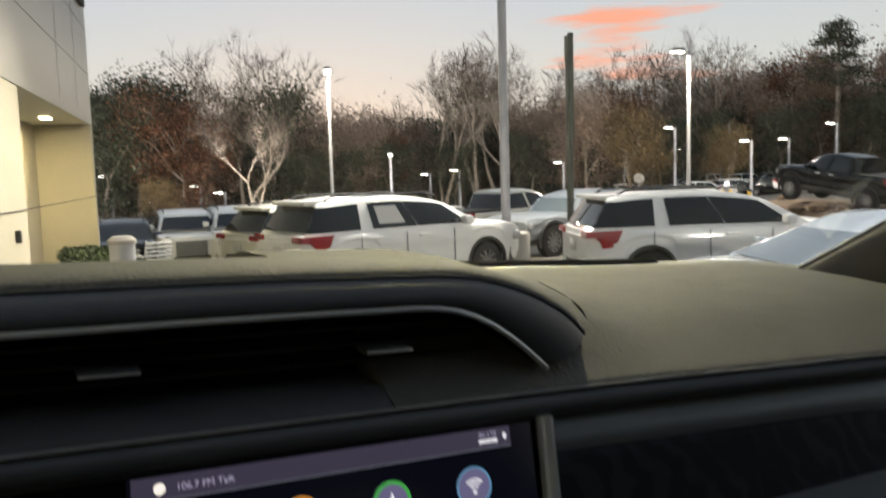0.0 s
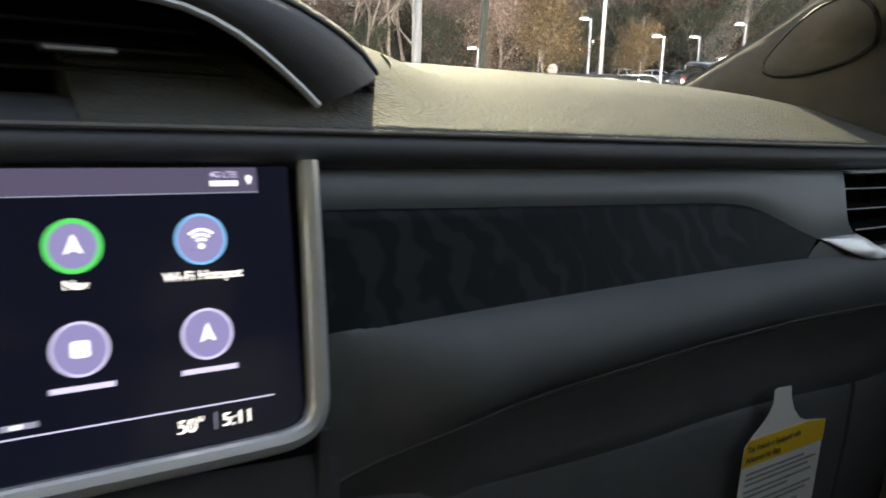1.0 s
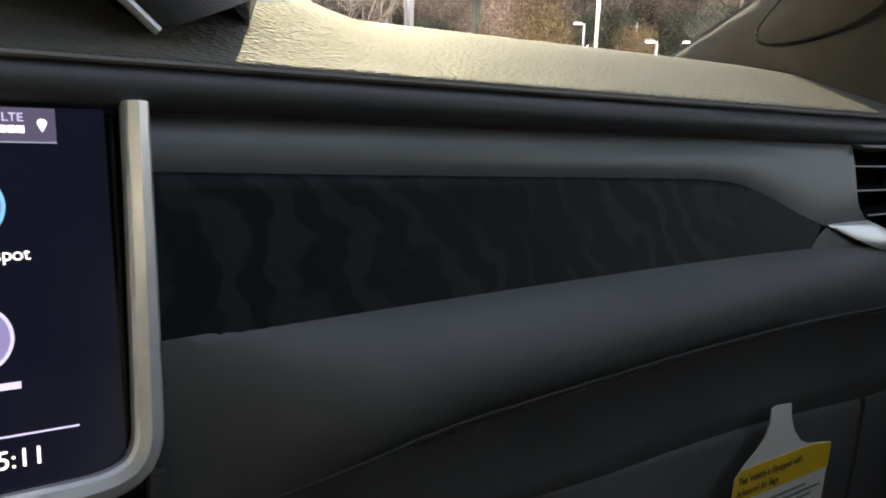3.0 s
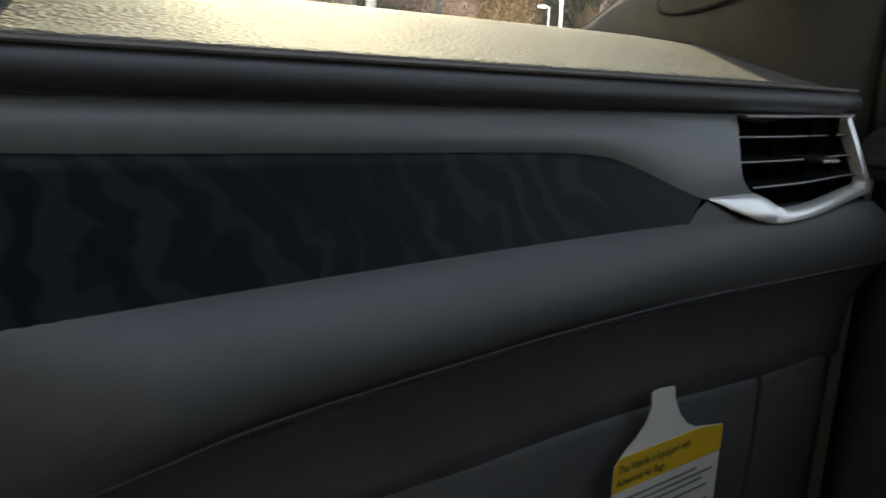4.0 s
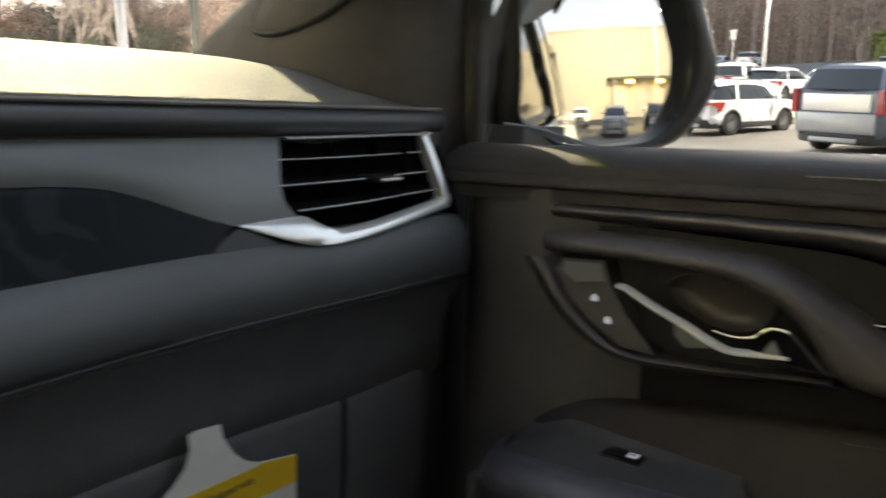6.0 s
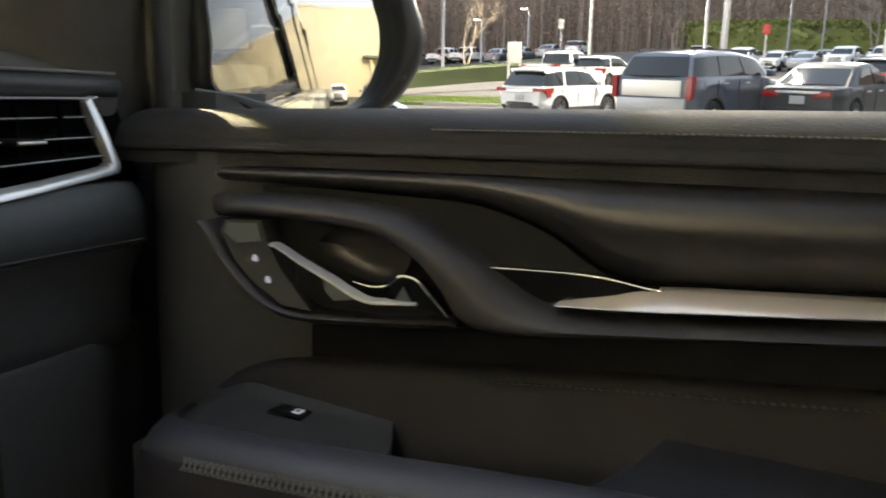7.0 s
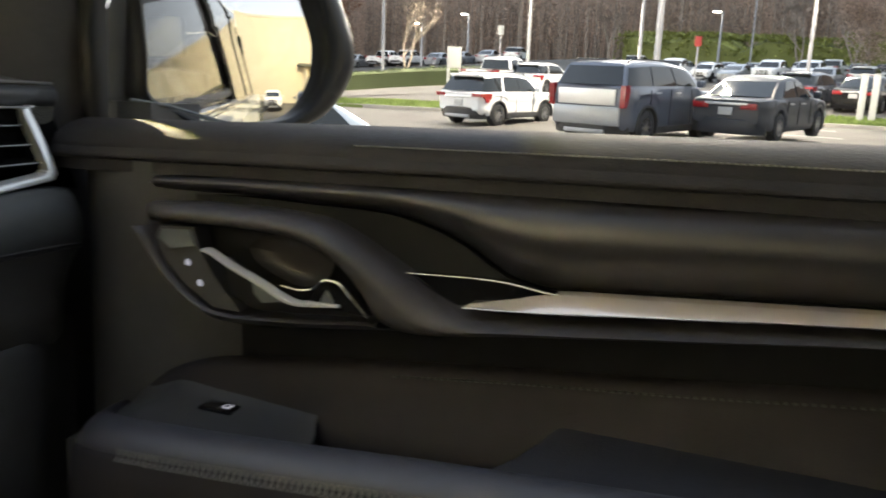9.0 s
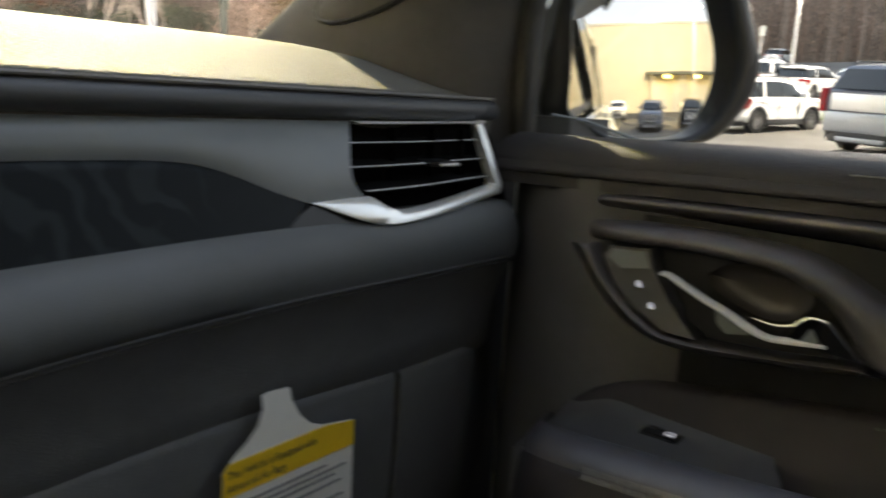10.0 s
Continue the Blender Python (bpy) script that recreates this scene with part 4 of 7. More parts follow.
        if clad:
            part("skid_plate", Geo().box((end - 0.075, -hw * 0.52, sill - 0.03), (end + 0.075, hw * 0.52, sill + 0.07), 0.02), "silver", t)
    if gate:
        part("lower_tail", Geo().box((-0.06, -hw * 0.86, sill + 0.16), (0.05, hw * 0.86, belt - 0.45), 0.05), "silver", t, "silver lower tail")
        part("tailgate_panel", Geo().box((-0.045, -hw * 0.74, belt - 0.42), (0.0, hw * 0.74, belt - 0.06), 0.03), "chrome", t, "pale bright tailgate panel")
        for sg in (1, -1):
            part("tail_light", Geo().prism([(-0.045, belt - 0.46), (-0.05, belt + 0.03), (0.10, belt + 0.05), (0.16, belt - 0.03), (0.12, belt - 0.36), (0.04, belt - 0.47)], 1, sg * (hw * 0.86), sg * (hw * 0.99)), "lensred", t, "tall red tail light")
    elif tail == "suv":
        for sg in (1, -1):
            lg = Geo()
            lg.prism([(-0.035, belt - 0.13), (-0.03, belt - 0.03), (0.58, belt - 0.02), (0.50, belt - 0.20), (0.40, belt - 0.30), (0.24, belt - 0.31), (0.21, belt - 0.22), (0.12, belt - 0.13)], 1, sg * (hw * 0.60), sg * (hw * 0.998))
            part("tail_light", lg, "lensred", t, "red wrap-round tail light")
    else:
        for sg in (1, -1):
            part("tail_light", Geo().box((-0.03, sg * hw * 0.62 - 0.16, belt - 0.26), (0.10, sg * hw * 0.62 + 0.24, belt - 0.11), 0.03), "lensred", t, "red tail light")
    part("tailgate_trim", Geo().box((-0.03, -hw * 0.55, belt - 0.17), (0.03, hw * 0.55, belt - 0.11), 0.012), "chrome", t)
    part("number_plate", Geo().box((-0.03, -0.17, belt - 0.40), (0.025, 0.17, belt - 0.22), 0.006), "signwhite", t)
    for sg in (1, -1):
        part("headlight", Geo().box((L - 0.30, sg * hw * 0.70 - 0.20, nose - 0.30), (L - 0.05, sg * hw * 0.70 + 0.16, nose - 0.12), 0.04), "lens", t, "clear headlight")
        part("wing_mirror", Geo().box((c3 - 0.62, sg * (hw + 0.10) - 0.10, belt + 0.0), (c3 - 0.44, sg * (hw + 0.10) + 0.10, belt + 0.17), 0.05), paint, t)
        for u in (0.36, 0.62):
            part("door_handle", Geo().box((c0 + (c3 - c0) * u - 0.11, sg * (hw - 0.005) - 0.02, belt - 0.15), (c0 + (c3 - c0) * u + 0.11, sg * (hw - 0.005) + 0.02, belt - 0.115), 0.01), "chrome", t)
        for u in (0.27, 0.52, 0.80):
            x = c0 + (c3 - c0) * u
            part("door_seam", Geo().box((x - 0.004, sg * hw * 0.995 - 0.012, sill + 0.14), (x + 0.004, sg * hw * 0.995 + 0.003, belt - 0.06)), "clad", t)
    gh = 0.55 if H > 1.9 else 0.32
    part("grille", Geo().box((L - 0.14, -hw * 0.46, nose - 0.10 - gh), (L + 0.02, hw * 0.46, nose - 0.10), 0.03), "clad", t, "dark mesh grille")
    for k in range(int(gh / 0.075)):
        part("grille_bar", Geo().box((L + 0.005, -hw * 0.44, nose - 0.06 - gh + 0.075 * k), (L + 0.03, hw * 0.44, nose - 0.035 - gh + 0.075 * k), 0.006), grille, t)
    if rails:
        for sg in (1, -1):
            part("roof_rail", Geo().tube([(c1 + 0.15, sg * hw * 0.68, H - 0.05), (c1 + 0.3, sg * hw * 0.68, H + 0.02), (c2 - 0.3, sg * hw * 0.68, H + 0.02), (c2 - 0.1, sg * hw * 0.68, H - 0.06)], 0.02, 6), "clad", t)
    if spoiler:
        part("spoiler", Geo().box((c1 - 0.22, -hw * 0.66, H - 0.12), (c1 + 0.15, hw * 0.66, H - 0.045), 0.03), paint, t)
    if bed:
        for sg in (1, -1):
            part("bed_rail", Geo().box((0.05, sg * hw * 0.92 - 0.05, belt - 0.02), (c0 - 0.05, sg * hw * 0.92 + 0.05, belt + 0.05), 0.02), "clad" if bed == "dark" else paint, t)
        part("bed_cover", Geo().box((0.08, -hw * 0.86, belt - 0.02), (c0 - 0.05, hw * 0.86, belt + 0.03), 0.02), "clad", t)
    return t


def spot(deg, dist, heading, lift=0.0):
    """Rear end at a bearing and distance; heading in degrees to the right of straight ahead."""
    x, y = bearing(deg, dist)
    return Matrix.Translation((x, y, ground_z(x, y) + lift)) @ Matrix.Rotation(radians(90 - heading + front_turn(deg)), 4, "Z")


SUV3 = ((0.025, 0.30), (0.345, 0.605), (0.615, 0.91))
ACA3 = ((0.0, 0.275), (0.345, 0.60), (0.606, 0.92))
BIG3 = ((0.025, 0.295), (0.31, 0.605), (0.62, 0.91))


def crossover(label, paint, m, **k):
    return vehicle("crossover", label, paint, 4.92, 1.92, 1.72, 1.12, 1.13, (0.08, 0.42, 3.00, 3.88), (1.05, 3.92), 0.37, 1.02, m, panes=ACA3, spoiler=True, wrap=True, **k)


def big_suv(label, paint, m, **k):
    return vehicle("sport_utility_vehicle", label, paint, 5.33, 2.06, 1.94, 1.34, 1.26, (0.06, 0.36, 3.45, 4.10), (1.05, 4.15), 0.41, 1.14, m, panes=BIG3, **k)


def small_suv(label, paint, m, **k):
    return vehicle("compact_crossover", label, paint, 4.35, 1.81, 1.63, 1.04, 1.04, (0.08, 0.48, 2.70, 3.40), (0.90, 3.48), 0.35, 0.92, m, panes=SUV3, spoiler=True, wrap=True, **k)


def sedan(label, paint, m, **k):
    return vehicle("sedan", label, paint, 4.90, 1.88, 1.54, 1.02, 0.99, (0.62, 1.42, 2.75, 3.75), (1.05, 3.88), 0.34, 0.78, m, clad=False, rails=False, tail="sedan", sill=0.24, panes=((0.16, 0.46), (0.50, 0.86)), **k)


def pickup(label, paint, m, lift=0.0, **k):
    return vehicle("pickup_truck", label, paint, 5.85, 2.05, 1.92 + lift, 1.25 + lift, 1.27 + lift, (1.95, 2.10, 3.75, 4.45), (1.20, 4.85), 0.42 + lift * 0.3, 1.14 + lift, m, sill=0.45 + lift, rails=False, panes=((0.08, 0.44), (0.50, 0.90)), bed="dark", **k)


crossover("white crossover with red wrap-round tail lights", "white", spot(18.2, 14.0, 83), sticker=True)
small_suv("white compact crossover parked beyond another", "cream", spot(15.4, 17.4, 77))
crossover("white crossover beside a timber post", "white", spot(39.3, 14.0, 115), shield="shield")
sedan("ice-blue sedan facing away from the woods", "ice", spot(65.6, 12.4, 293), shield="shield")
pickup("cream white pickup truck", "cream", spot(29.8, 25.5, 80))
vehicle("off_road_truck", "grey off-road truck with wide black arches", "silver", 4.5, 1.88, 1.66, 1.08, 1.10, (0.10, 0.20, 2.55, 2.95), (0.95, 3.70), 0.42, 1.04, spot(42.6, 23.4, 262), sill=0.45, rails=False, panes=((0.05, 0.45), (0.52, 0.92)), shield="shield")
big_suv("white full-size SUV with a chrome grille", "white", spot(11.6, 31.5, 188))
big_suv("white full-size SUV, half hidden", "white", spot(14.8, 31.0, 188))
crossover("black crossover near the showroom", "black", spot(8.0, 30.5, 188))
small_suv("white compact crossover on alloy wheels", "white", spot(70.0, 25.4, 109))
big_suv("slate-grey full-size SUV with a chrome tailgate", "slate", spot(79.0, 19.4, 110), gate=True)
sedan("dark graphite sedan with red tail lights", "graphite", spot(88.0, 20.6, 110))
x, y = 29.2, 21.3
TRUCK = Matrix.Rotation(radians(1.85), 4, "Z") @ Matrix.Translation((29.57, 16.77, -0.74)) @ Matrix.Rotation(radians(83), 4, "Z") @ Matrix.Rotation(radians(-7.5), 4, "Y")
pickup("black lifted pickup on a display mound", "black", TRUCK, 0.18, sticker=True)
# the mound under the display truck
g = Geo()
rows = []
for i in range(15):
    row = []
    for j in range(25):
        q, a = i / 14, 2 * math.pi * j / 24
        px, py = x + 3.2 * q * math.cos(a), y + 4.4 * q * math.sin(a)
        zz = (0.42 + 0.125 * (py - 20.0)) * (1 - smooth01((q - 0.62) / 0.38)) - 0.05 + 0.16 * noise.noise(Vector((px, py, 0))) * (q > 0.7)
        row.append((px, py, ground_z(px, py) + zz))
    rows.append(row)
g.grid(rows)
tagged(part("display_mound", g, "earth"), "low mound of rock and earth", "mound")

rnd = random.Random(8)
for k in range(34):
    a, q, r = rnd.uniform(0, 6.28), rnd.uniform(0.55, 1.0), rnd.uniform(0.14, 0.42)
    px, py = x + 3.3 * q * math.cos(a), y + 4.5 * q * math.sin(a)
    pz = ground_z(px, py) + (0.42 + 0.125 * (py - 20.0)) * (1 - smooth01((q - 0.62) / 0.38))
    rg = Geo()
    rg.grid([[(px + r * (0.75 + 0.5 * rnd.random()) * math.sin(v) * math.cos(u), py + r * (0.75 + 0.5 * rnd.random()) * math.sin(v) * math.sin(u), pz + 0.7 * r * math.cos(v)) for u in span(0, 5.6, 8) + [0.0]] for v in span(0.15, 3.0, 6)])
    tagged(part("boulder", rg, "earth", smooth=False), "rough brown boulder on the display mound", "rock", "boulders of the mound")

# far rows of parked vehicles
ROWCARS = [small_suv("white crossover in a far row", "white", spot(42.0, 74, 120)), sedan("silver sedan in a far row", "silver", spot(44.8, 74, 120)), pickup("white pickup in a far row", "white", spot(70.9, 42, 100)),
           sedan("black sedan in a far row", "black", spot(95.2, 38, 110)), small_suv("red crossover in a far row", "redpaint", spot(99.6, 90, 104)), small_suv("grey crossover in a far row", "slate", spot(23, 50, 100))]
rnd = random.Random(5)
for deg, dist, head in [(a, 72 + rnd.uniform(-2, 2), 120) for a in (40.5, 43.2, 46.5, 48.6, 50.4, 52.2, 54.4)] + [(a, 88, 118) for a in (39.8, 41.2, 42.6, 44.0, 45.4, 46.8, 48.2, 49.6, 51.0, 52.4, 53.8, 55.2)] + \
        [(a, 52, 96) for a in (26, 28.5, 31, 33.5)] + [(a, 58, 190) for a in (10.2, 12.6, 14.4, 17.5)] + [(74.2, 43, 100), (77.4, 46, 100)] + \
        [(a, 64 + rnd.uniform(-1, 1), 104) for a in (93.0, 95.4, 98.0, 100.6)] + [(a, 90 + rnd.uniform(-1, 1), 104) for a in (81.2, 82.8, 84.2, 85.8, 87.2, 88.8, 90.2, 91.8, 93.4, 95.0, 96.6, 98.2)] + [(a, 77, 284) for a in (82.6, 84.8, 86.8, 88.6, 90.9, 93.0, 95.6, 97.6)] + \
        [(a, 92, 96) for a in (60.5, 62, 63.5, 65, 67.4, 69, 71, 73)] + [(99.0, 38, 110), (91.6, 38.5, 110)]:
    copy_thing(rnd.choice(ROWCARS[:4] + ROWCARS[:2] + ROWCARS[3:4] + ROWCARS[5:]) if not 60 < deg < 79 else ROWCARS[rnd.choice((0, 1, 2))], spot(deg, dist, head + rnd.uniform(-3, 3)))

# ---- showroom ----
WX, WY = 2.75, 25.8
WD = Vector((-0.208, -0.978, 0)).normalized()
# local: x along the wall towards the car, y into the building (negative), z up


def wall_part(name, lo, hi, material, parent, bevel=0.01, label=""):
    return part(name, Geo().box(lo, hi, bevel), material, parent, label)


AHEAD = Matrix.Rotation(radians(1.40), 4, "Z")
WN = AHEAD @ Matrix(((WD.x, -WD.y, 0, WX), (WD.y, WD.x, 0, WY), (0, 0, 1, 0), (0, 0, 0, 1)))
shop = thing("showroom", "cream and white showroom with a deep lit entrance bay", "building", WN)
wall_part("upper_wall", (0, -9, 3.15), (60, 0, 8.5), "panelwhite", shop, 0.02, "white metal cladding")
wall_part("corner_pier", (0, -9, -2.2), (0.35, 0, 3.147), "stucco", shop, 0.02, "cream stucco pier")
wall_part("bay_back", (0.35, -9, -2.2), (10.6, -1.5, 3.147), "stucco", shop, 0.02)
wall_part("front_pier", (10.6, -9, -2.2), (60, -0.02, 3.147), "stucco", shop, 0.02, "cream stucco wall")
wall_part("bay_glazing", (3.0, -1.5, -2.0), (10.59, -1.44, 3.10), "shield", shop, 0.01)
for k in range(3):
    wall_part("glazing_bar", (3.0, -1.44, -1.0 + 1.6 * k), (10.6, -1.40, -0.93 + 1.6 * k), "pole", shop, 0.005)
for z in (1.05, 4.6, 5.9):
    wall_part("joint", (0.02, -0.005, z), (60, 0.004, z + 0.014), "joint", shop, 0.0)
for x in (3.0, 6.0):
    wall_part("joint", (x, -0.005, 3.4), (x + 0.012, 0.004, 8.4), "joint", shop, 0.0)
wall_part("joint", (-0.004, -8.9, 1.05), (0.02, 0.0, 1.08), "joint", shop, 0.0)
wall_part("bay_lamp", (3.1, -0.85, 3.10), (3.5, -0.60, 3.145), "soffit", shop, 0.01, "lit square soffit lamp")
wall_part("letter_bar", (0.8, 0.0, 6.4), (4.0, 0.12, 7.3), "joint", shop, 0.02, "dark raised sign lettering, unreadable")
wall_part("box_socket", (11.6, -0.02, 0.55), (11.72, 0.06, 0.75), "clad", shop, 0.01)
lamp("bay_light", "AREA", tuple(WN @ Vector((3.4, -0.75, 3.05))), tuple(WN @ Vector((3.4, -0.75, 0))), 190, (1.0, 0.80, 0.40), 0.8)

# added washers on short arms, unseen, brighten the wall beside the parked cars
for k in (20.5, 25.0, 29.5):
    m = WN @ Matrix.Translation((k, 0, 2.9))
    t = thing("added_washer", "small grey washer lamp on a short arm, added to brighten the wall", "wall lamp", m, "washers of the showroom wall")
    part("arm", Geo().tube([(0, 0.0, 0.0), (0, 0.30, 0.08), (0, 0.58, 0.10)], 0.018, 8), "pole", t)
    hd = part("head", Geo().box((-0.22, 0.54, 0.02), (0.22, 0.68, 0.14), 0.03), "pole", t)
    part("lens", Geo().box((-0.20, 0.535, 0.04), (0.20, 0.5395, 0.12), 0.0), "soffit", hd, "lit warm lens")
    lamp("added_washer_light", "AREA", tuple(m @ Vector((0, 0.50, 0.06))), tuple(m @ Vector((0, 0.0, -0.5))), 34, (1.0, 0.90, 0.74), 0.4)

# a second wing stands behind the car; an added floating lamp brightens its wall
wing = thing("service_wing", "tall cream service wing with a canopy on amber lamps", "building", Matrix.Translation((0.0, -45, -0.3)))
part("wall", Geo().box((-40, -10, -1.5), (44, 0, 10.3), 0.03), "stucco", wing)
part("parapet", Geo().box((-40.1, -0.2, 10.3), (44.1, 0.12, 10.6), 0.03), "panelwhite", wing)
part("canopy", Geo().box((6.3, 0, 4.45), (20, 2.0, 4.75), 0.03), "timber", wing, "brown canopy over the bay doors")
for x in (7.2, 11.6, 16.0, 19.5):
    part("canopy_post", Geo().box((x - 0.12, 1.55, -1.2), (x + 0.12, 1.8, 4.45), 0.02), "stucco", wing)
for x in (9.4, 13.9, 18.2):
    part("canopy_lamp", Geo().box((x - 0.5, 1.3, 4.05), (x + 0.5, 1.75, 4.40), 0.04), "canopyglow", wing, "amber lamp")
for k in range(4):
    part("bay_door", Geo().box((7.4 + 3.1 * k, 0.0, -0.9), (9.9 + 3.1 * k, 0.05, 3.4), 0.02), "panelwhite", wing, "pale roller door")
# area lamp without a fixture, added to light the wing for the mirror
lamp("wing_fill", "AREA", (7.3, -29.0, 8.4), (7.5, -45, 2.0), 1500, (1.0, 0.80, 0.42), 2.0)
big_suv("dark full-size SUV facing out near the service wing", "slate", spot(169.5, 30.5, -10))
crossover("white crossover facing out near the service wing", "white", spot(176.4, 38.5, -3))
big_suv("black full-size SUV parked under the canopy", "black", spot(162.4, 33.0, -16))
street_lamp(162.4, 35, 9.2, 1, 0.09)
x, y = bearing(162.4, 34.2)
lamp("row_and_fill_light", "SPOT", (x, y, 9.0), (9.5, 12.0, -0.2), 12000, (1.0, 0.95, 0.86), 0.25, 25)

# ---- small things of the lot ----
# the raised walk along the wall
g = Geo()
g.shell([[(*bearing(a, d), ground_z(*bearing(a, d)) + 0.16) for d in (12.0, 13.5, 15.0, 16.5)] for a in span(2, 13, 8)], (0, 0, -0.4))
tagged(part("pavement", g, "concrete"), "pale concrete walk beside the showroom", "pavement", kind="structure")
x, y = bearing(7.9, 13)
t = thing("litter_bin", "round pale grey litter bin with a flat lid", "bin", Matrix.Translation((x, y, ground_z(x, y) + 0.16)))
part("body", Geo().tube([(0, 0, 0), (0, 0, 0.1), (0, 0, 1.10)], [0.17, 0.18, 0.19], 20), "pole", t)
part("lid", Geo().tube([(0, 0, 1.10), (0, 0, 1.16), (0, 0, 1.22)], [0.21, 0.21, 0.14], 20), "concrete", t)
x, y = bearing(9.7, 16.0)
t = thing("patio_chair", "white slatted metal patio chair", "chair", Matrix.Translation((x, y, ground_z(x, y) + 0.16)) @ Matrix.Rotation(radians(20), 4, "Z"))
for sx in (-0.27, 0.27):
    part("side_frame", Geo().tube(path_of([(sx, 0.30, 0), (sx, 0.22, 0.42), (sx, -0.22, 0.42), (sx, -0.30, 0)], 14), 0.018, 6), "white", t)
    part("armrest", Geo().tube(path_of([(sx, -0.26, 0.62), (sx, 0.0, 0.66), (sx, 0.26, 0.60), (sx, 0.26, 0.42)], 12), 0.022, 6), "white", t)
    part("back_post", Geo().tube([(sx, -0.2, 0.42), (sx, -0.36, 0.95)], 0.018, 6), "white", t)
for k in range(6):
    part("seat_slat", Geo().box((-0.26, -0.22 + 0.075 * k, 0.425), (0.26, -0.17 + 0.075 * k, 0.445), 0.006), "white", t)
for k in range(6):
    f = 0.1 + 0.15 * k
    part("back_slat", Geo().box((-0.26, -0.215 - 0.16 * f, 0.42 + 0.53 * f), (0.26, -0.20 - 0.16 * f, 0.47 + 0.53 * f), 0.005), "white", t)


def board(deg, dist, w, h, z0, material, label, posts=2, face="signwhite"):
    x, y = bearing(deg, dist)
    t = thing("sign_board", label, "sign", Matrix.Translation((x, y, ground_z(x, y))) @ Matrix.Rotation(radians(-deg), 4, "Z"))
    for k in range(posts):
        px = (k - (posts - 1) / 2) * w * 0.8
        part("post", Geo().box((px - 0.06, -0.05, -0.1), (px + 0.06, 0.05, z0 + h), 0.01), material, t)
    part("panel", Geo().box((-w / 2, -0.09, z0), (w / 2, -0.055, z0 + h), 0.01), face, t)
    return t


board(69.4, 36, 0.62, 0.9, 1.50, "signwhite", "white twin-post sign board")
x, y = bearing(96.1, 33.6)
t = thing("gate_post", "pair of broad white posts on the grass strip", "post", Matrix.Translation((x, y, ground_z(x, y))) @ Matrix.Rotation(radians(-95), 4, "Z"))
for px in (-0.20, 0.20):
    part("post", Geo().box((px - 0.115, -0.05, -0.1), (px + 0.115, 0.05, 1.74), 0.015), "signwhite", t)
    part("cap", Geo().box((px - 0.13, -0.065, 1.74), (px + 0.13, 0.065, 1.79), 0.012), "signwhite", t)
board(72.3, 70, 0.5, 0.75, 2.75, "pole", "small white road sign on a pole", 1)
board(85.5, 66, 0.5, 0.75, 2.9, "pole", "small red road sign on a pole", 1, "signred")
x, y = bearing(43.8, 68)
t = thing("round_sign", "round pale road sign on a thin pole", "sign", Matrix.Translation((x, y, ground_z(x, y))) @ Matrix.Rotation(radians(-43), 4, "Z"))
part("post", Geo().tube([(0, 0, 0), (0, 0, 2.6)], 0.05, 6), "pole", t)
part("disc", Geo().disc((0, 0, 2.3), 1, 0.42, -0.06, -0.03), "concrete", t)
for deg, dist in ((47.9, 64), (49.3, 62), (49.8, 62), (51.0, 61), (46.4, 64)):
    x, y = bearing(deg, dist)
    tagged(part("bollard", Geo().tube([(x, y, ground_z(x, y) - 0.1), (x, y, ground_z(x, y) + 1.1), (x, y, ground_z(x, y) + 1.2)], [0.14, 0.14, 0.07], 12), "bollard"), "yellow steel bollard at the lot edge", "bollard", "bollards of the lot")

# ---- the car that carries the camera: it leans three degrees to its right ----
CAR = pose(0, 0, 1.4, 0, 3.0, 0) @ pose(0, 0, -1.4)


def cabin_thing(name, label, category, shift=0.0):
    return thing(name, label, category, CAR @ Matrix.Translation((shift, 0, 0)))


# ---- dashboard ----
dash = cabin_thing("dashboard", "black leather dashboard with charcoal veneer and silver trim", "dashboard")


def seam_y(x):
    return curve([(-0.8, 0.40), (0.30, 0.400), (0.55, 0.388), (0.77, 0.377), (0.88, 0.380), (0.955, 0.394)], x)


def face_y(x, z):
    return curve([(-0.8, 0.40), (0.30, 0.402), (0.55, 0.390), (0.76, 0.374), (0.95, 0.371)], x) - 0.40 * (1.349 - z)


def hump(x, dy):
    return 0.026 * smooth01((0.47 - x) / 0.13) * smooth01(dy / 0.09)


PAD = [(0.0, 0.0), (0.0008, 0.0014), (0.003, 0.0026), (0.012, 0.0050), (0.030, 0.0098), (0.060, 0.0180), (0.10, 0.0285), (0.15, 0.0345), (0.21, 0.039), (0.28, 0.042), (0.36, 0.040), (0.45, 0.026)]
rows = []
for x in span(0.20, 0.955, 60):
    fall = smooth01((x - 0.84) / 0.13)
    rows.append([(x + 0.04 * fall * min(1, dy / 0.2), seam_y(x) + dy, 1.371 + dz * (1 - 0.55 * fall) - 0.004 * fall + hump(x, dy)) for dy, dz in PAD])
part("top_pad", Geo().shell(rows, (0, 0.004, -0.03)), "leather", dash, "grained leather top pad", sharp=60)
part("seam_piping", Geo().tube([(x, seam_y(x) - 0.001, 1.3705) for x in span(-0.7, 0.95, 70)], 0.0014, 6), "thread", dash, "thin grey seam")
LIP = [(0.0045 - 0.0105 * math.sin(radians(a)), 1.3605 + 0.0088 * math.cos(radians(a))) for a in span(10, 175, 16)] + [(0.016, 1.3505)]
part("upper_lip", Geo().shell([[(x, seam_y(x) + dy, z) for dy, z in LIP] for x in span(-0.7, 0.952, 60)], (0, 0.03, 0)), "lip", dash, "smooth black rolled lip", sharp=80)
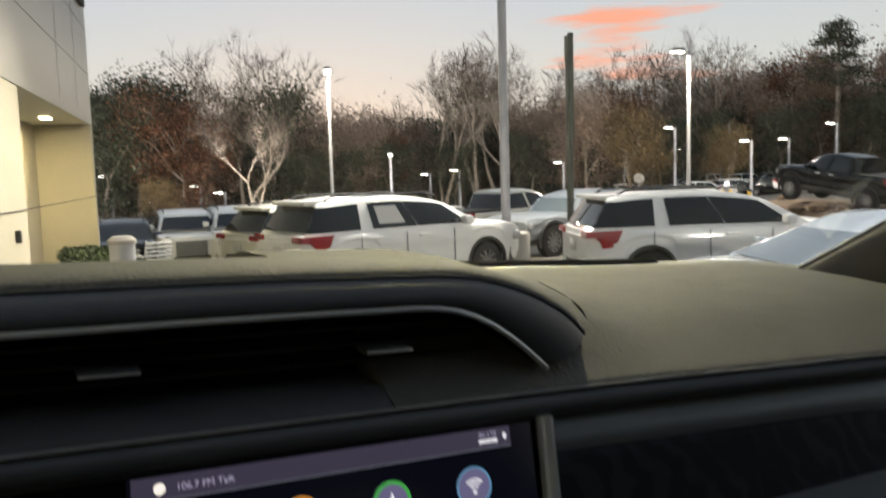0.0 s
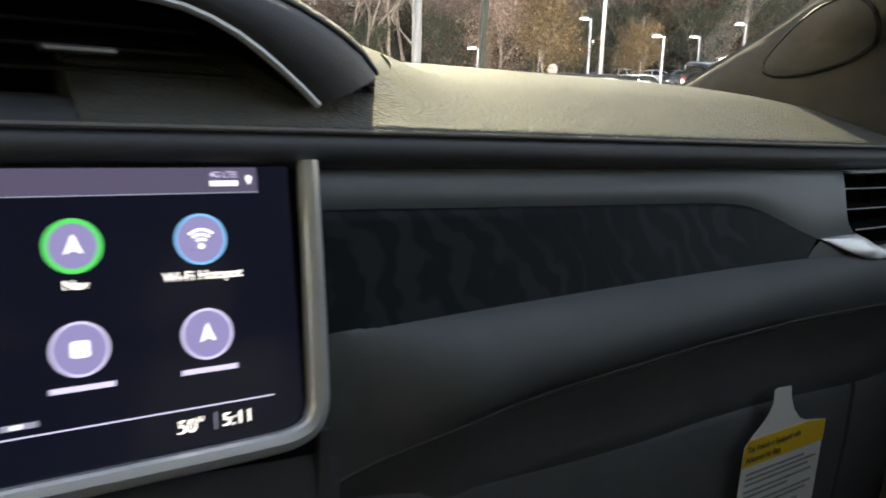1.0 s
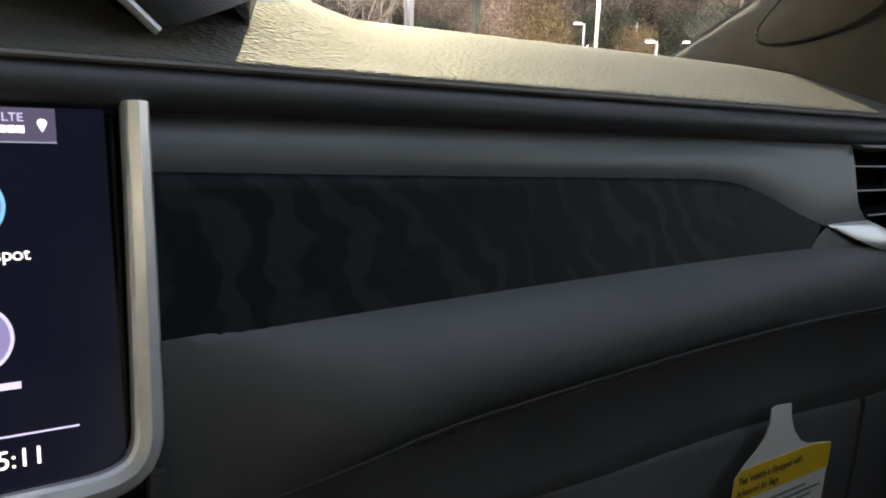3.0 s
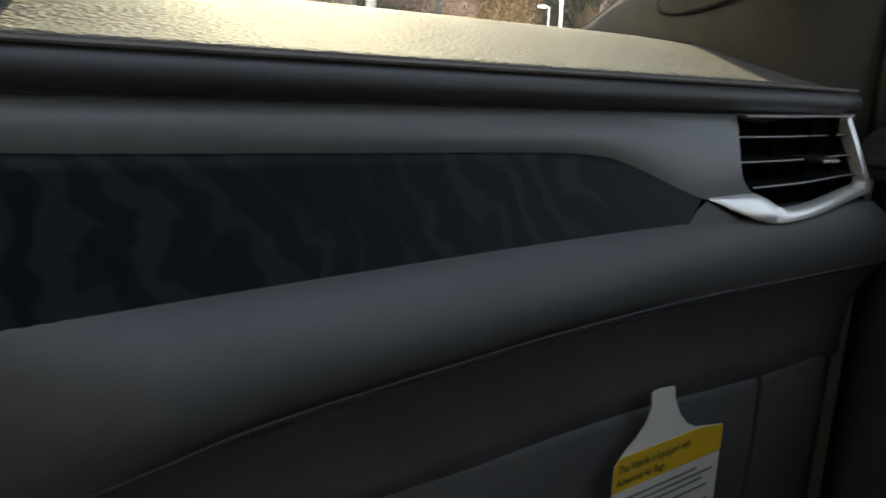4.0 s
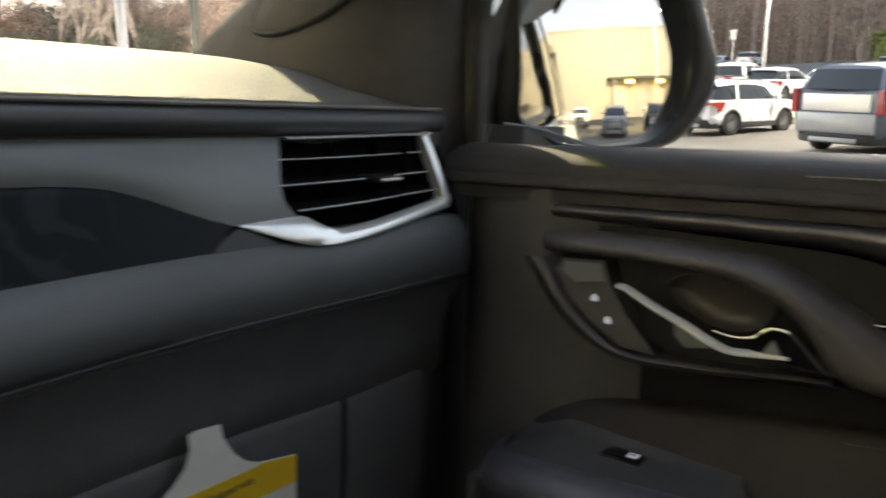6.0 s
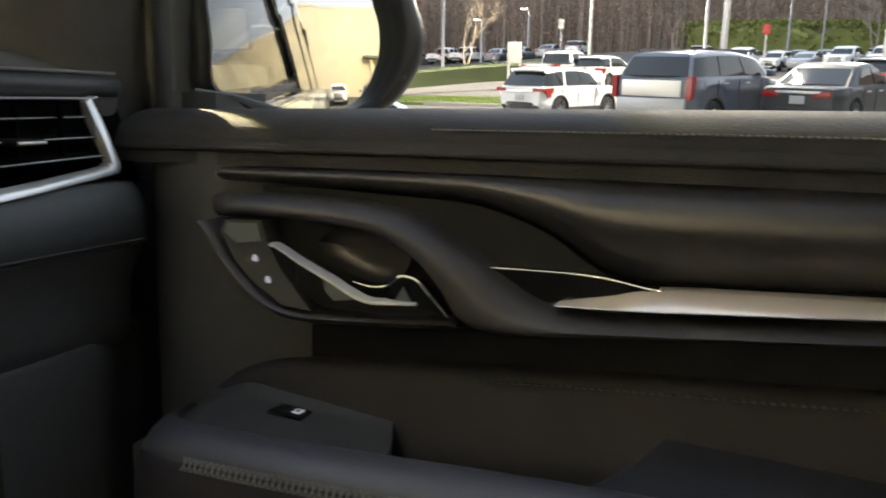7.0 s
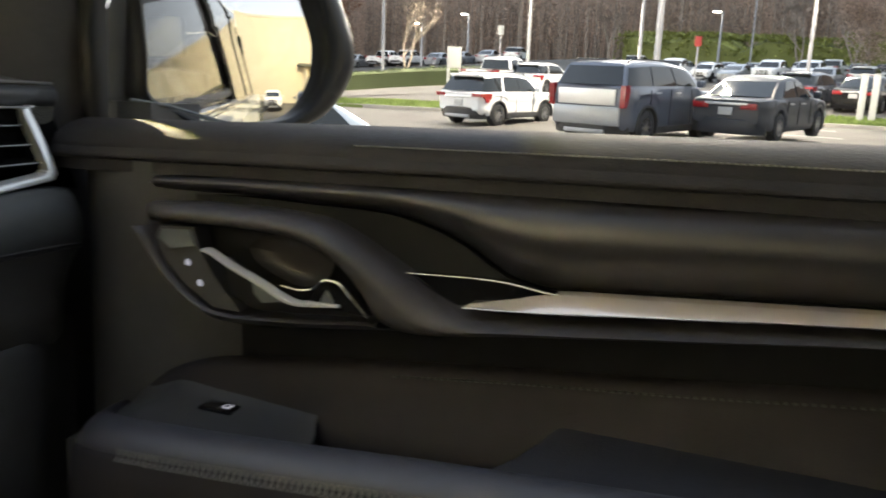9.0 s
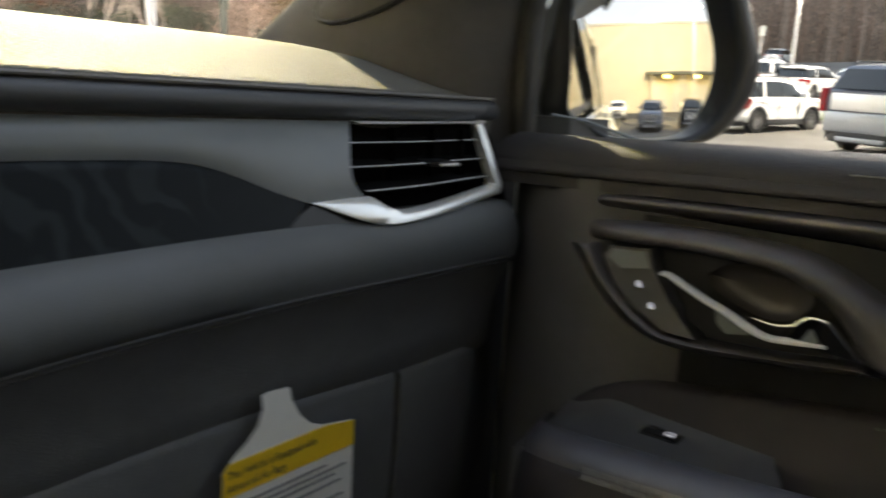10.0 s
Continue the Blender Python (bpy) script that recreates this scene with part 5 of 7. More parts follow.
part("cowl", Geo().shell([[(x, y, z) for y, z in ((0.70, 1.40), (0.80, 1.402), (0.92, 1.395))] for x in (-0.75, 1.0)], (0, 0, -0.05)), "plastic", dash)

# fascia with the veneer inlay
WT = [(0.30, 1.3312), (0.40, 1.3300), (0.50, 1.3294), (0.60, 1.3288), (0.625, 1.3277), (0.643, 1.3254), (0.662, 1.3198), (0.687, 1.3098), (0.711, 1.3010)]
WB = [(0.28, 1.2665), (0.3035, 1.2680), (0.3624, 1.2722), (0.4496, 1.2768), (0.565, 1.2822), (0.684, 1.2868), (0.80, 1.2880), (0.955, 1.2890)]


def inlay_top(x):
    return max(curve(WT, x), curve(WB, x) + 0.0005)


rows = []
for x in span(0.300, 0.7095, 80):
    low = max(curve(WB, x) + 0.0015 - 0.0035 * smooth01((x - 0.31) / 0.05), 1.2855 + (x - 0.6915) * 0.82 if x > 0.6915 else 0.0)
    rows.append([(x, face_y(x, z) - 0.0003, z) for z in span(low, max(inlay_top(x), low + 0.0004), 9)])
part("veneer_inlay", Geo().shell(rows, (0, 0.012, 0)), "wood", dash, "charcoal wood veneer with wavy figure", sharp=70)
RIGHT = [(1.2990, 0.7635), (1.3029, 0.7594), (1.309, 0.7522), (1.3157, 0.7492), (1.3256, 0.7502), (1.335, 0.7535), (1.3503, 0.7608)]
rows = []
for x in span(0.303, 0.7535, 90):
    z0 = inlay_top(x) if x < 0.7097 else curve([(0.7097, 1.3004), (0.735, 1.3012), (0.767, 1.3020)], x)
    rows.append([(x + (curve(RIGHT, z) - 0.7535) * smooth01((x - 0.69) / 0.0635), face_y(x, z) - 0.0006 - 0.0035 * math.sin(math.pi * k / 11), z) for k, z in enumerate(span(z0 - 0.0003, 1.3505, 12))])
part("satin_fascia", Geo().shell(rows, (0, 0.012, 0)), "satin", dash, "satin graphite fascia band", sharp=70)
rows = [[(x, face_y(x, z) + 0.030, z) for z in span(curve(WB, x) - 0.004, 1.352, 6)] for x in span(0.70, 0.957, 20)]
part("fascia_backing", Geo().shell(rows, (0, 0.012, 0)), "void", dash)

# padded shelf under the veneer
ROLL = [(0.004, 0.002), (-0.004, -0.0005), (-0.014, -0.004), (-0.023, -0.010), (-0.029, -0.018), (-0.0315, -0.026), (-0.030, -0.034), (-0.027, -0.0395)]


def roll_at(x, k):
    dy, dz = ROLL[k]
    zb = curve(WB, x)
    end = smooth01((x - 0.90) / 0.07)
    dy *= (1 - 0.5 * smooth01((x - 0.45) / 0.33)) * (0.10 + 0.90 * smooth01((x - 0.298) / 0.09))
    dz *= 1 + curve([(0.30, 1.05), (0.34, 0.62), (0.38, 0.30), (0.43, 0.13), (0.52, 0.03), (0.58, 0.0), (0.99, 0.0)], x)
    return (x, face_y(x, zb) + dy * (1 - 0.4 * end) + 0.05 * end ** 2, zb + dz * (1 + 0.05 * end) - 0.006 * end)


rows = [[roll_at(x, k) for k in range(len(ROLL))] for x in span(0.303, 0.960, 80)]
part("padded_shelf", Geo().shell(rows, (0, 0.02, 0)), "shelf", dash, "smooth leather padded shelf", sharp=70)
part("shelf_piping", Geo().tube([(roll_at(x, 7)[0], roll_at(x, 7)[1] - 0.0002, roll_at(x, 7)[2] - 0.0006) for x in span(0.303, 0.960, 80)], 0.0009, 6), "seamdark", dash)
g = Geo()
for x in span(0.40, 0.95, 140):
    p = roll_at(x, 7)
    g.box((p[0] - 0.0014, p[1] + 0.0008, p[2] - 0.0048), (p[0] + 0.0014, p[1] + 0.0030, p[2] - 0.0042))
tagged(part("shelf_stitching", g, "seamdark", dash, smooth=False), kind="stuff")

LOW = [(0.0, -0.001), (0.006, -0.010), (0.014, -0.024), (0.019, -0.040), (0.021, -0.058)]
rows = []
for x in span(0.303, 0.960, 60):
    p = roll_at(x, 7)
    rows.append([(x, p[1] + dy, p[2] + dz) for dy, dz in LOW] + [(x, p[1] + 0.022, 1.168), (x, p[1] + 0.03, 1.160)])
part("lower_panel", Geo().shell(rows, (0, 0.02, 0)), "glove", dash, sharp=70)
for x0, x1 in ((0.24, 0.800), (0.806, 0.955)):
    rows = [[(x, 0.369 - 0.02 * (x - 0.24) - dy + (0.03 * smooth01((x - 0.88) / 0.08)), z) for dy, z in ((-0.008, 1.1745), (0.0, 1.1725), (0.003, 1.165), (0.004, 1.12), (0.002, 1.06), (-0.01, 0.98), (-0.05, 0.88))] for x in span(x0, x1, 20)]
    part("glovebox_door" if x0 < 0.5 else "end_cover", Geo().shell(rows, (0, 0.02, 0)), "glove", dash, sharp=60)
part("dash_core", Geo().box((-0.7, 0.435, 0.80), (0.93, 0.72, 1.335), 0.02), "plastic", dash)
part("dash_end", Geo().box((0.90, 0.41, 0.80), (1.035, 0.72, 1.338), 0.02), "plastic", dash)

# hood over the driver's displays
EDGE = [(-0.75, 1.440), (-0.30, 1.444), (0.0, 1.4445), (0.112, 1.4455), (0.20, 1.4450), (0.262, 1.4430), (0.300, 1.4345), (0.328, 1.4230), (0.348, 1.4110), (0.359, 1.4000)]
CHROME = [(-0.75, 1.424), (-0.30, 1.4265), (0.0, 1.4265), (0.112, 1.4275), (0.19, 1.4275), (0.236, 1.4265), (0.262, 1.4195), (0.284, 1.4075), (0.303, 1.3935), (0.316, 1.3825)]
NE = 80
edge, chr_ = path_of(EDGE, NE), path_of(CHROME, NE)
rows = []
for (ex, ez), (cx, cz) in zip(edge, chr_):
    row = []
    for u, dy in ((0.0, 0.0), (0.08, -0.006), (0.25, -0.011), (0.5, -0.0135), (0.75, -0.013), (0.93, -0.010), (1.0, -0.004)):
        row.append((ex + (cx - ex) * u, 0.430 + (0.421 - 0.430) * u + dy, ez + (cz - ez) * u))
    rows.append(row)
part("hood_band", Geo().shell(rows, (0, 0.02, 0)), "leather_soft", dash, "black leather hood edge", sharp=60)
rows = []
for ex, ez in edge:
    wr = smooth01((ex - 0.20) / 0.15)
    row = []
    for dy, dz in ((0.001, 0.001), (0.004, 0.0038), (0.012, 0.0058), (0.03, 0.0068), (0.07, 0.0060), (0.13, 0.0030), (0.20, -0.008), (0.29, -0.030)):
        row.append((ex + 0.55 * dy * wr, 0.430 + dy, ez + dz - 0.012 * wr * smooth01(dy / 0.15)))
    rows.append(row)
part("hood_top", Geo().shell(rows, (0, 0.0, -0.012)), "leather", dash, "grained leather hood top", sharp=60)
part("hood_piping", Geo().tube([(x, 0.4275, z + 0.0005) for x, z in edge], 0.0013, 6), "seamdark", dash)
part("hood_end_seam", Geo().tube(path_of([(0.4584, 0.626, 1.4113), (0.409, 0.524, 1.4148), (0.3945, 0.482, 1.4112), (0.3905, 0.466, 1.4052), (0.382, 0.456, 1.4010), (0.3640, 0.442, 1.3945)], 40), 0.0011, 6), "leather", dash, "raised seam where the hood meets the pad")
part("cowl_seal", Geo().tube([(x, 0.885 - 0.02 * x, 1.4080 - 0.0135 * (x - 0.30)) for x in span(-0.60, 0.84, 20)], 0.0042, 8), "void", dash, "black rubber seal below the glass")
part("chrome_strip", Geo().tube([(x, 0.412, z) for x, z in chr_], 0.0021, 8), "chrome", dash, "thin silver strip under the hood")
# the dark under the hood is put into this panel's colour
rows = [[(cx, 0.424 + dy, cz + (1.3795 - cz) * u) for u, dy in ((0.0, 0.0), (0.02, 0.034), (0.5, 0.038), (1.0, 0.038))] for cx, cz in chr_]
part("vent_panel", Geo().shell(rows, (0, 0.01, 0)), "void", dash, "centre vent panel, shade put into its black", sharp=60)
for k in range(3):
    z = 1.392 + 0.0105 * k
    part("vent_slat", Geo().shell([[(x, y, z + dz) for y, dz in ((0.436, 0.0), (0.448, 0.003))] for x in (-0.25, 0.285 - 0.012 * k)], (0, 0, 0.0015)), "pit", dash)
for x in (0.203, 0.046, -0.12):
    tab = part("vent_tab", Geo().box((x - 0.0155, 0.416, 1.4000), (x + 0.0155, 0.432, 1.4040), 0.0015), "plastic", dash)
    part("tab_trim", Geo().box((x - 0.015, 0.4146, 1.4012), (x + 0.015, 0.4162, 1.4028), 0.0005), "chrome", tab, "silver edge")
rows = [[(x, y, z) for y, z in ((0.470, 1.3800), (0.440, 1.3812), (0.424, 1.3800), (0.411, 1.3760), (seam_y(x) + 0.001, 1.3712))] for x in span(-0.7, 0.37, 40)]
part("hood_ledge", Geo().shell(rows, (0, 0, -0.02)), "leather_soft", dash, "smooth leather ledge below the hood", sharp=70)

# centre stack around the touch screen
rows = [[(x, 0.3995 + dy, z) for dy, z in ((0.012, 1.356), (0.003, 1.3515), (-0.0255, 1.25), (-0.033, 1.222), (-0.033, 1.21), (-0.03, 1.19), (-0.03, 1.14), (-0.03, 0.95))] for x in (-0.05, 0.2, 0.299)]
part("centre_panel", Geo().shell(rows, (0, 0.03, 0)), "gloss", dash, "piano black centre panel")
rows = [[(x, 0.424 + dy, z) for dy, z in ((-0.01, 1.352), (-0.02, 1.33), (-0.02, 1.2), (-0.03, 0.95))] for x in (-0.75, -0.05)]
part("driver_panel", Geo().shell(rows, (0, 0.03, 0)), "plastic", dash)
rows = [[(x, y + 0.004 * smooth01((x - 0.2) / 0.1), z) for y, z in ((0.374, 1.2185), (0.367, 1.2170), (0.362, 1.2105), (0.359, 1.1985), (0.357, 1.1700), (0.359, 1.11), (0.372, 0.95))] for x in span(-0.05, 0.312, 12)]
part("console_front", Geo().shell(rows, (0, 0.02, 0)), "leather_soft", dash, "smooth leather front below the screen", sharp=70)
part("stack_side", Geo().shell([[(0.2995, y, z) for y in (0.362, 0.385, 0.43)] for z in (0.95, 1.225)], (0.006, 0, 0)), "plastic", dash)

# ---- touch screen with its silver bracket ----
scr = thing("touch_screen", "lit infotainment touch screen in a silver bracket", "screen", CAR @ Matrix.Translation((0.0010, 0.397, 1.3527)) @ Matrix.Rotation(radians(-14.0), 4, "X") @ Matrix.Diagonal((1, 1, 0.985, 1)) @ Matrix.Translation((0, -0.398, -1.3525)))
SY = 0.398


def sp(x, z, k=0):
    return (x, SY - 0.0004 - 0.0004 * k, z)


def scr_plate(name, x0, x1, z0, z1, material, k, label=""):
    return part(name, Geo().box((x0, sp(0, 0, k)[1] - 0.0003, z0), (x1, sp(0, 0, k)[1], z1)), material, scr, label)


S = dict(
    back=mat("screen_black", (0.004, 0.004, 0.006), 0.12, 0, 0, emit=(0.0022, 0.0025, 0.0052), power=1.0),
    bar=glow("screen_bar", (0.042, 0.036, 0.058), 1.0),
    lav=glow("screen_lavender", (0.125, 0.112, 0.205), 1.0),
    white=glow("screen_white", (0.80, 0.78, 0.82), 0.9),
    cream=glow("screen_cream", (1.0, 0.93, 0.82), 1.0),
    green=glow("screen_green", (0.05, 0.32, 0.06), 1.0),
    orange=glow("screen_orange", (0.50, 0.20, 0.03), 1.0),
    blue=glow("screen_blue", (0.05, 0.10, 0.45), 1.0),
    sky=glow("screen_sky", (0.10, 0.26, 0.42), 1.0),
    red=glow("screen_red", (0.62, 0.03, 0.06), 1.0),
    grey=glow("screen_grey", (0.14, 0.14, 0.18), 1.0),
    pale=glow("screen_pale", (0.34, 0.31, 0.42), 1.0),
)
scr_plate("glass", 0.050, 0.2915, 1.2150, 1.3525, S["back"], 0)
scr_plate("status_bar", 0.052, 0.2755, 1.3405, 1.3520, S["bar"], 1, "grey-violet status bar")
scr_plate("rule", 0.052, 0.2755, 1.3398, 1.3403, S["grey"], 2)
scr_plate("rule", 0.055, 0.2765, 1.2402, 1.2408, S["pale"], 2)


def icon_ring(x, z, r0, r1, material, k, n=40):
    y = sp(0, 0, k)[1]
    g = Geo()
    g.shell([[(x + q * math.cos(2 * math.pi * i / n), y, z + q * math.sin(2 * math.pi * i / n)) for q in (r0, r1)] for i in range(n + 1)], (0, 0.0002, 0))
    return part("icon_ring", g, material, scr)


def icon_shape(name, pts, x, z, s, material, k):
    y = sp(0, 0, k)[1]
    return part(name, Geo().prism([(x + a * s, z + b * s) for a, b in pts], 1, y, y + 0.0002), material, scr)


def letters(text, x, z, size, material, k, name="caption", align="CENTER"):
    c = bpy.data.curves.new(name, "FONT")
    c.body, c.size, c.align_x, c.extrude = text, size, align, 0.0001
    ob = new(name, c)
    me = bpy.data.meshes.new_from_object(ob)
    bpy.data.objects.remove(ob)
    me.materials.clear()
    me.materials.append(material)
    ob = new(name, me)
    ob.parent = scr
    ob.matrix_local = pose(x, sp(0, 0, k)[1], z, 90, 0, 0)
    return ob


def arc(r0, r1, a0, a1, n=10):
    return [(r1 * math.cos(radians(a)), r1 * math.sin(radians(a))) for a in span(a0, a1, n)] + [(r0 * math.cos(radians(a)), r0 * math.sin(radians(a))) for a in span(a1, a0, n)]


COLS, ROWZ = (0.084, 0.138, 0.192, 0.2465), (1.3185, 1.2740)
ARROW = [(0, 0.62), (0.42, -0.42), (0, -0.20), (-0.42, -0.42)]
SQUARE = [(-0.42, -0.3), (-0.3, -0.42), (0.3, -0.42), (0.42, -0.3), (0.42, 0.3), (0.3, 0.42), (-0.3, 0.42), (-0.42, 0.3)]
PHONE = arc(0.32, 0.58, 110, 250)
BUST = [(-0.5, -0.5), (0.5, -0.5), (0.4, -0.15), (0.15, 0.0), (0.25, 0.2), (0.2, 0.45), (0, 0.55), (-0.2, 0.45), (-0.25, 0.2), (-0.15, 0.0), (-0.4, -0.15)]
APPS = [("Audio", "blue", SQUARE), ("Phone", "orange", PHONE), ("Nav", "green", ARROW), ("Wi-Fi Hotspot", "sky", None), ("Users", "sky", BUST), ("Settings", "sky", SQUARE), ("plain", "pale", SQUARE), ("plain", "pale", ARROW)]
R0 = 0.0120
for i, (cap, ring, shape) in enumerate(APPS):
    x, z = COLS[i % 4], ROWZ[i // 4]
    icon_shape("icon_disc", [(math.cos(2 * math.pi * k / 36), math.sin(2 * math.pi * k / 36)) for k in range(36)], x, z, R0, S["lav"], 1)
    wide = 0.18 if ring in ("blue", "orange", "green") else 0.09
    icon_ring(x, z, R0 * (1 - wide), R0 * 1.0, S[ring], 2)
    if shape:
        icon_shape("icon_mark", shape, x, z, R0 * 0.72, S["white"], 3)
    else:
        for k in range(3):
            icon_shape("icon_mark", [(a, b - 0.35) for a, b in arc(0.28 + 0.26 * k, 0.42 + 0.26 * k, 45, 135)], x, z, R0 * 0.72, S["white"], 3)
        icon_shape("icon_mark", [(0.16 * math.cos(a), 0.16 * math.sin(a) - 0.38) for a in span(0, 5.8, 12)], x, z, R0 * 0.72, S["white"], 3)
    if cap != "plain":
        letters(cap, x, z - R0 - 0.0068, 0.0062, S["cream"], 3)
    else:
        scr_plate("caption_bar", x - 0.013, x + 0.013, z - R0 - 0.0058, z - R0 - 0.0034, S["pale"], 3)
letters("4G LTE", 0.2590, 1.3472, 0.0042, S["pale"], 3, "status_text")
for k in range(5):
    scr_plate("signal_bar", 0.2525 + 0.0027 * k, 0.2548 + 0.0027 * k, 1.3432, 1.3457, S["white"], 3)
icon_shape("map_pin", [(0.8 * math.cos(a), 0.8 * math.sin(a) + 0.3) for a in span(-0.6, 3.74, 14)] + [(0, -1.4)], 0.2712, 1.3462, 0.0019, S["white"], 3)
letters("106.7 FM Talk", 0.0885, 1.3440, 0.0052, S["pale"], 3, "status_text")
icon_shape("station_icon", [(math.cos(2 * math.pi * k / 20), math.sin(2 * math.pi * k / 20)) for k in range(20)], 0.0655, 1.3458, 0.0030, S["cream"], 3)
letters("50°", 0.2360, 1.2298, 0.0088, S["cream"], 3, "status_text")
letters("5:11", 0.2580, 1.2298, 0.0088, S["cream"], 3, "clock_text")
scr_plate("divider", 0.2470, 0.2476, 1.2290, 1.2370, S["grey"], 3)
scr_plate("page_dot", 0.160, 0.174, 1.2440, 1.2464, S["grey"], 2)
scr_plate("page_dot", 0.164, 0.168, 1.2444, 1.2460, S["white"], 3)
for x, c, shape in ((0.080, "blue", SQUARE), (0.1015, "orange", PHONE), (0.1215, "green", ARROW), (0.1410, "red", SQUARE)):
    icon_shape("dock_icon", [(math.cos(2 * math.pi * k / 30), math.sin(2 * math.pi * k / 30)) for k in range(30)], x, 1.2290, 0.0086, S[c], 1)
    icon_shape("dock_mark", shape, x, 1.2290, 0.0062, S["white"], 3)
# silver L-shaped bracket, flat-faced with a polished inner edge
path = path_of([(0.3017, 1.3550), (0.3007, 1.30), (0.2990, 1.240), (0.2980, 1.2300), (0.2940, 1.2225), (0.2860, 1.2185), (0.273, 1.2170), (0.20, 1.2165), (0.05, 1.2165)], 90)
rows = []
for i, (x, z) in enumerate(path):
    a, b = path[max(i - 1, 0)], path[min(i + 1, len(path) - 1)]
    d = Vector((b[0] - a[0], b[1] - a[1])).normalized()
    nx, nz = -d.y, d.x
    w = 0.0050 - 0.0004 * smooth01((z - 1.25) / 0.09)
    y0 = 0.3905
    rows.append([(x + nx * s * w, y0 + dy, z + nz * s * w) for s, dy in ((1.0, 0.008), (1.0, 0.002), (0.75, 0.0), (0.0, -0.0018), (-0.75, 0.0), (-1.0, 0.002), (-1.0, 0.008))])
g = Geo()
g.grid(rows)
n = len(rows[0])
g.f += [tuple(range(n)), tuple((len(rows) - 1) * n + j for j in range(n))]
part("bracket", g, "chrome", scr, "brushed silver bracket", sharp=30)

# ---- passenger air vent ----
vent = cabin_thing("air_vent", "black slatted air vent framed in silver", "air vent", 0.001)


def vy(x, z):
    return face_y(x, z) - 0.004 + 0.010 * smooth01((x - 0.80) / 0.11)


FR_OUT = [(0.760, 1.3510), (0.905, 1.3520), (0.9125, 1.3490), (0.9190, 1.3080), (0.9165, 1.2985), (0.906, 1.2950), (0.85, 1.2895), (0.79, 1.2848), (0.768, 1.2846), (0.752, 1.2876), (0.735, 1.2932), (0.7136, 1.3006)]
FR_IN = [(0.7615, 1.3492), (0.9010, 1.3500), (0.9045, 1.3475), (0.9105, 1.3085), (0.908, 1.3035), (0.900, 1.3010), (0.85, 1.2962), (0.800, 1.2925), (0.786, 1.2930), (0.776, 1.2968), (0.7596, 1.3029), (0.7140, 1.3014)]
def on_line(pts, n):
    return [tuple(curve([(i, p[k]) for i, p in enumerate(pts)], (len(pts) - 1) * j / (n - 1)) for k in (0, 1)) for j in range(n)]


go, gi = on_line(FR_OUT, 100), on_line(FR_IN, 100)
rows = []
for (ox, oz), (ix, iz) in zip(go, gi):
    rows.append([(ox + (ix - ox) * u, vy(ox, oz) * (1 - u) + vy(ix, iz) * u - dy * (0.25 + 0.75 * smooth01((ox - 0.705) / 0.05)) + 0.003 * (1 - smooth01((ox - 0.705) / 0.05)), oz + (iz - oz) * u) for u, dy in ((0, -0.006), (0.0, 0.002), (0.12, 0.0035), (0.5, 0.0040), (0.88, 0.0030), (1.0, -0.006))])
part("frame", Geo().grid(rows), "chrome", vent, "silver frame sweeping into a wing", sharp=50)
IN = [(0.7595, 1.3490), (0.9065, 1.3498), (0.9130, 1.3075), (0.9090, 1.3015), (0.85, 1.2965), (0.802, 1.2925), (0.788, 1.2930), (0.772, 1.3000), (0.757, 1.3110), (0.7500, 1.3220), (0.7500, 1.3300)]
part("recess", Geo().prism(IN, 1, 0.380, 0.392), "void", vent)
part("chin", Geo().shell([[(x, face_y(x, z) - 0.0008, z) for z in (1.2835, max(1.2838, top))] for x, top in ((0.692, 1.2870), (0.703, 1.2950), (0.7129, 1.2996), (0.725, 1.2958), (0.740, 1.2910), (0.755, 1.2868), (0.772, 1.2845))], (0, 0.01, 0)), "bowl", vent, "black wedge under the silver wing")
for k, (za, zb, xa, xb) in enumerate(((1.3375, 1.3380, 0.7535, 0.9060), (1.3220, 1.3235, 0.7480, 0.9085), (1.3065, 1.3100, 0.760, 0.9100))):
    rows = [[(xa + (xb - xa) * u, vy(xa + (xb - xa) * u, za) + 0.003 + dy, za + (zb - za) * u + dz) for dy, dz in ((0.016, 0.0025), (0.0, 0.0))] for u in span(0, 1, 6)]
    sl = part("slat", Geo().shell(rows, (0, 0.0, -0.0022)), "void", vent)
    part("slat_edge", Geo().tube([(xa + (xb - xa) * u, vy(xa + (xb - xa) * u, za) + 0.0026, za + (zb - za) * u - 0.0004) for u in span(0, 1, 6)], 0.0005, 6), "slatsilver", sl, "thin silver edge")
tab = part("tab", Geo().box((0.828, 0.3490, 1.3202), (0.851, 0.372, 1.3243), 0.0018), "bowl", vent)
part("tab_trim", Geo().box((0.829, 0.3475, 1.3212), (0.850, 0.3492, 1.3232), 0.0008), "chrome", tab, "silver tab face")
for x in (0.80, 0.845, 0.88):
    part("blade", Geo().box((x - 0.0005, 0.3685, 1.299), (x + 0.0005, 0.3755, 1.347), 0.0), "void", vent)

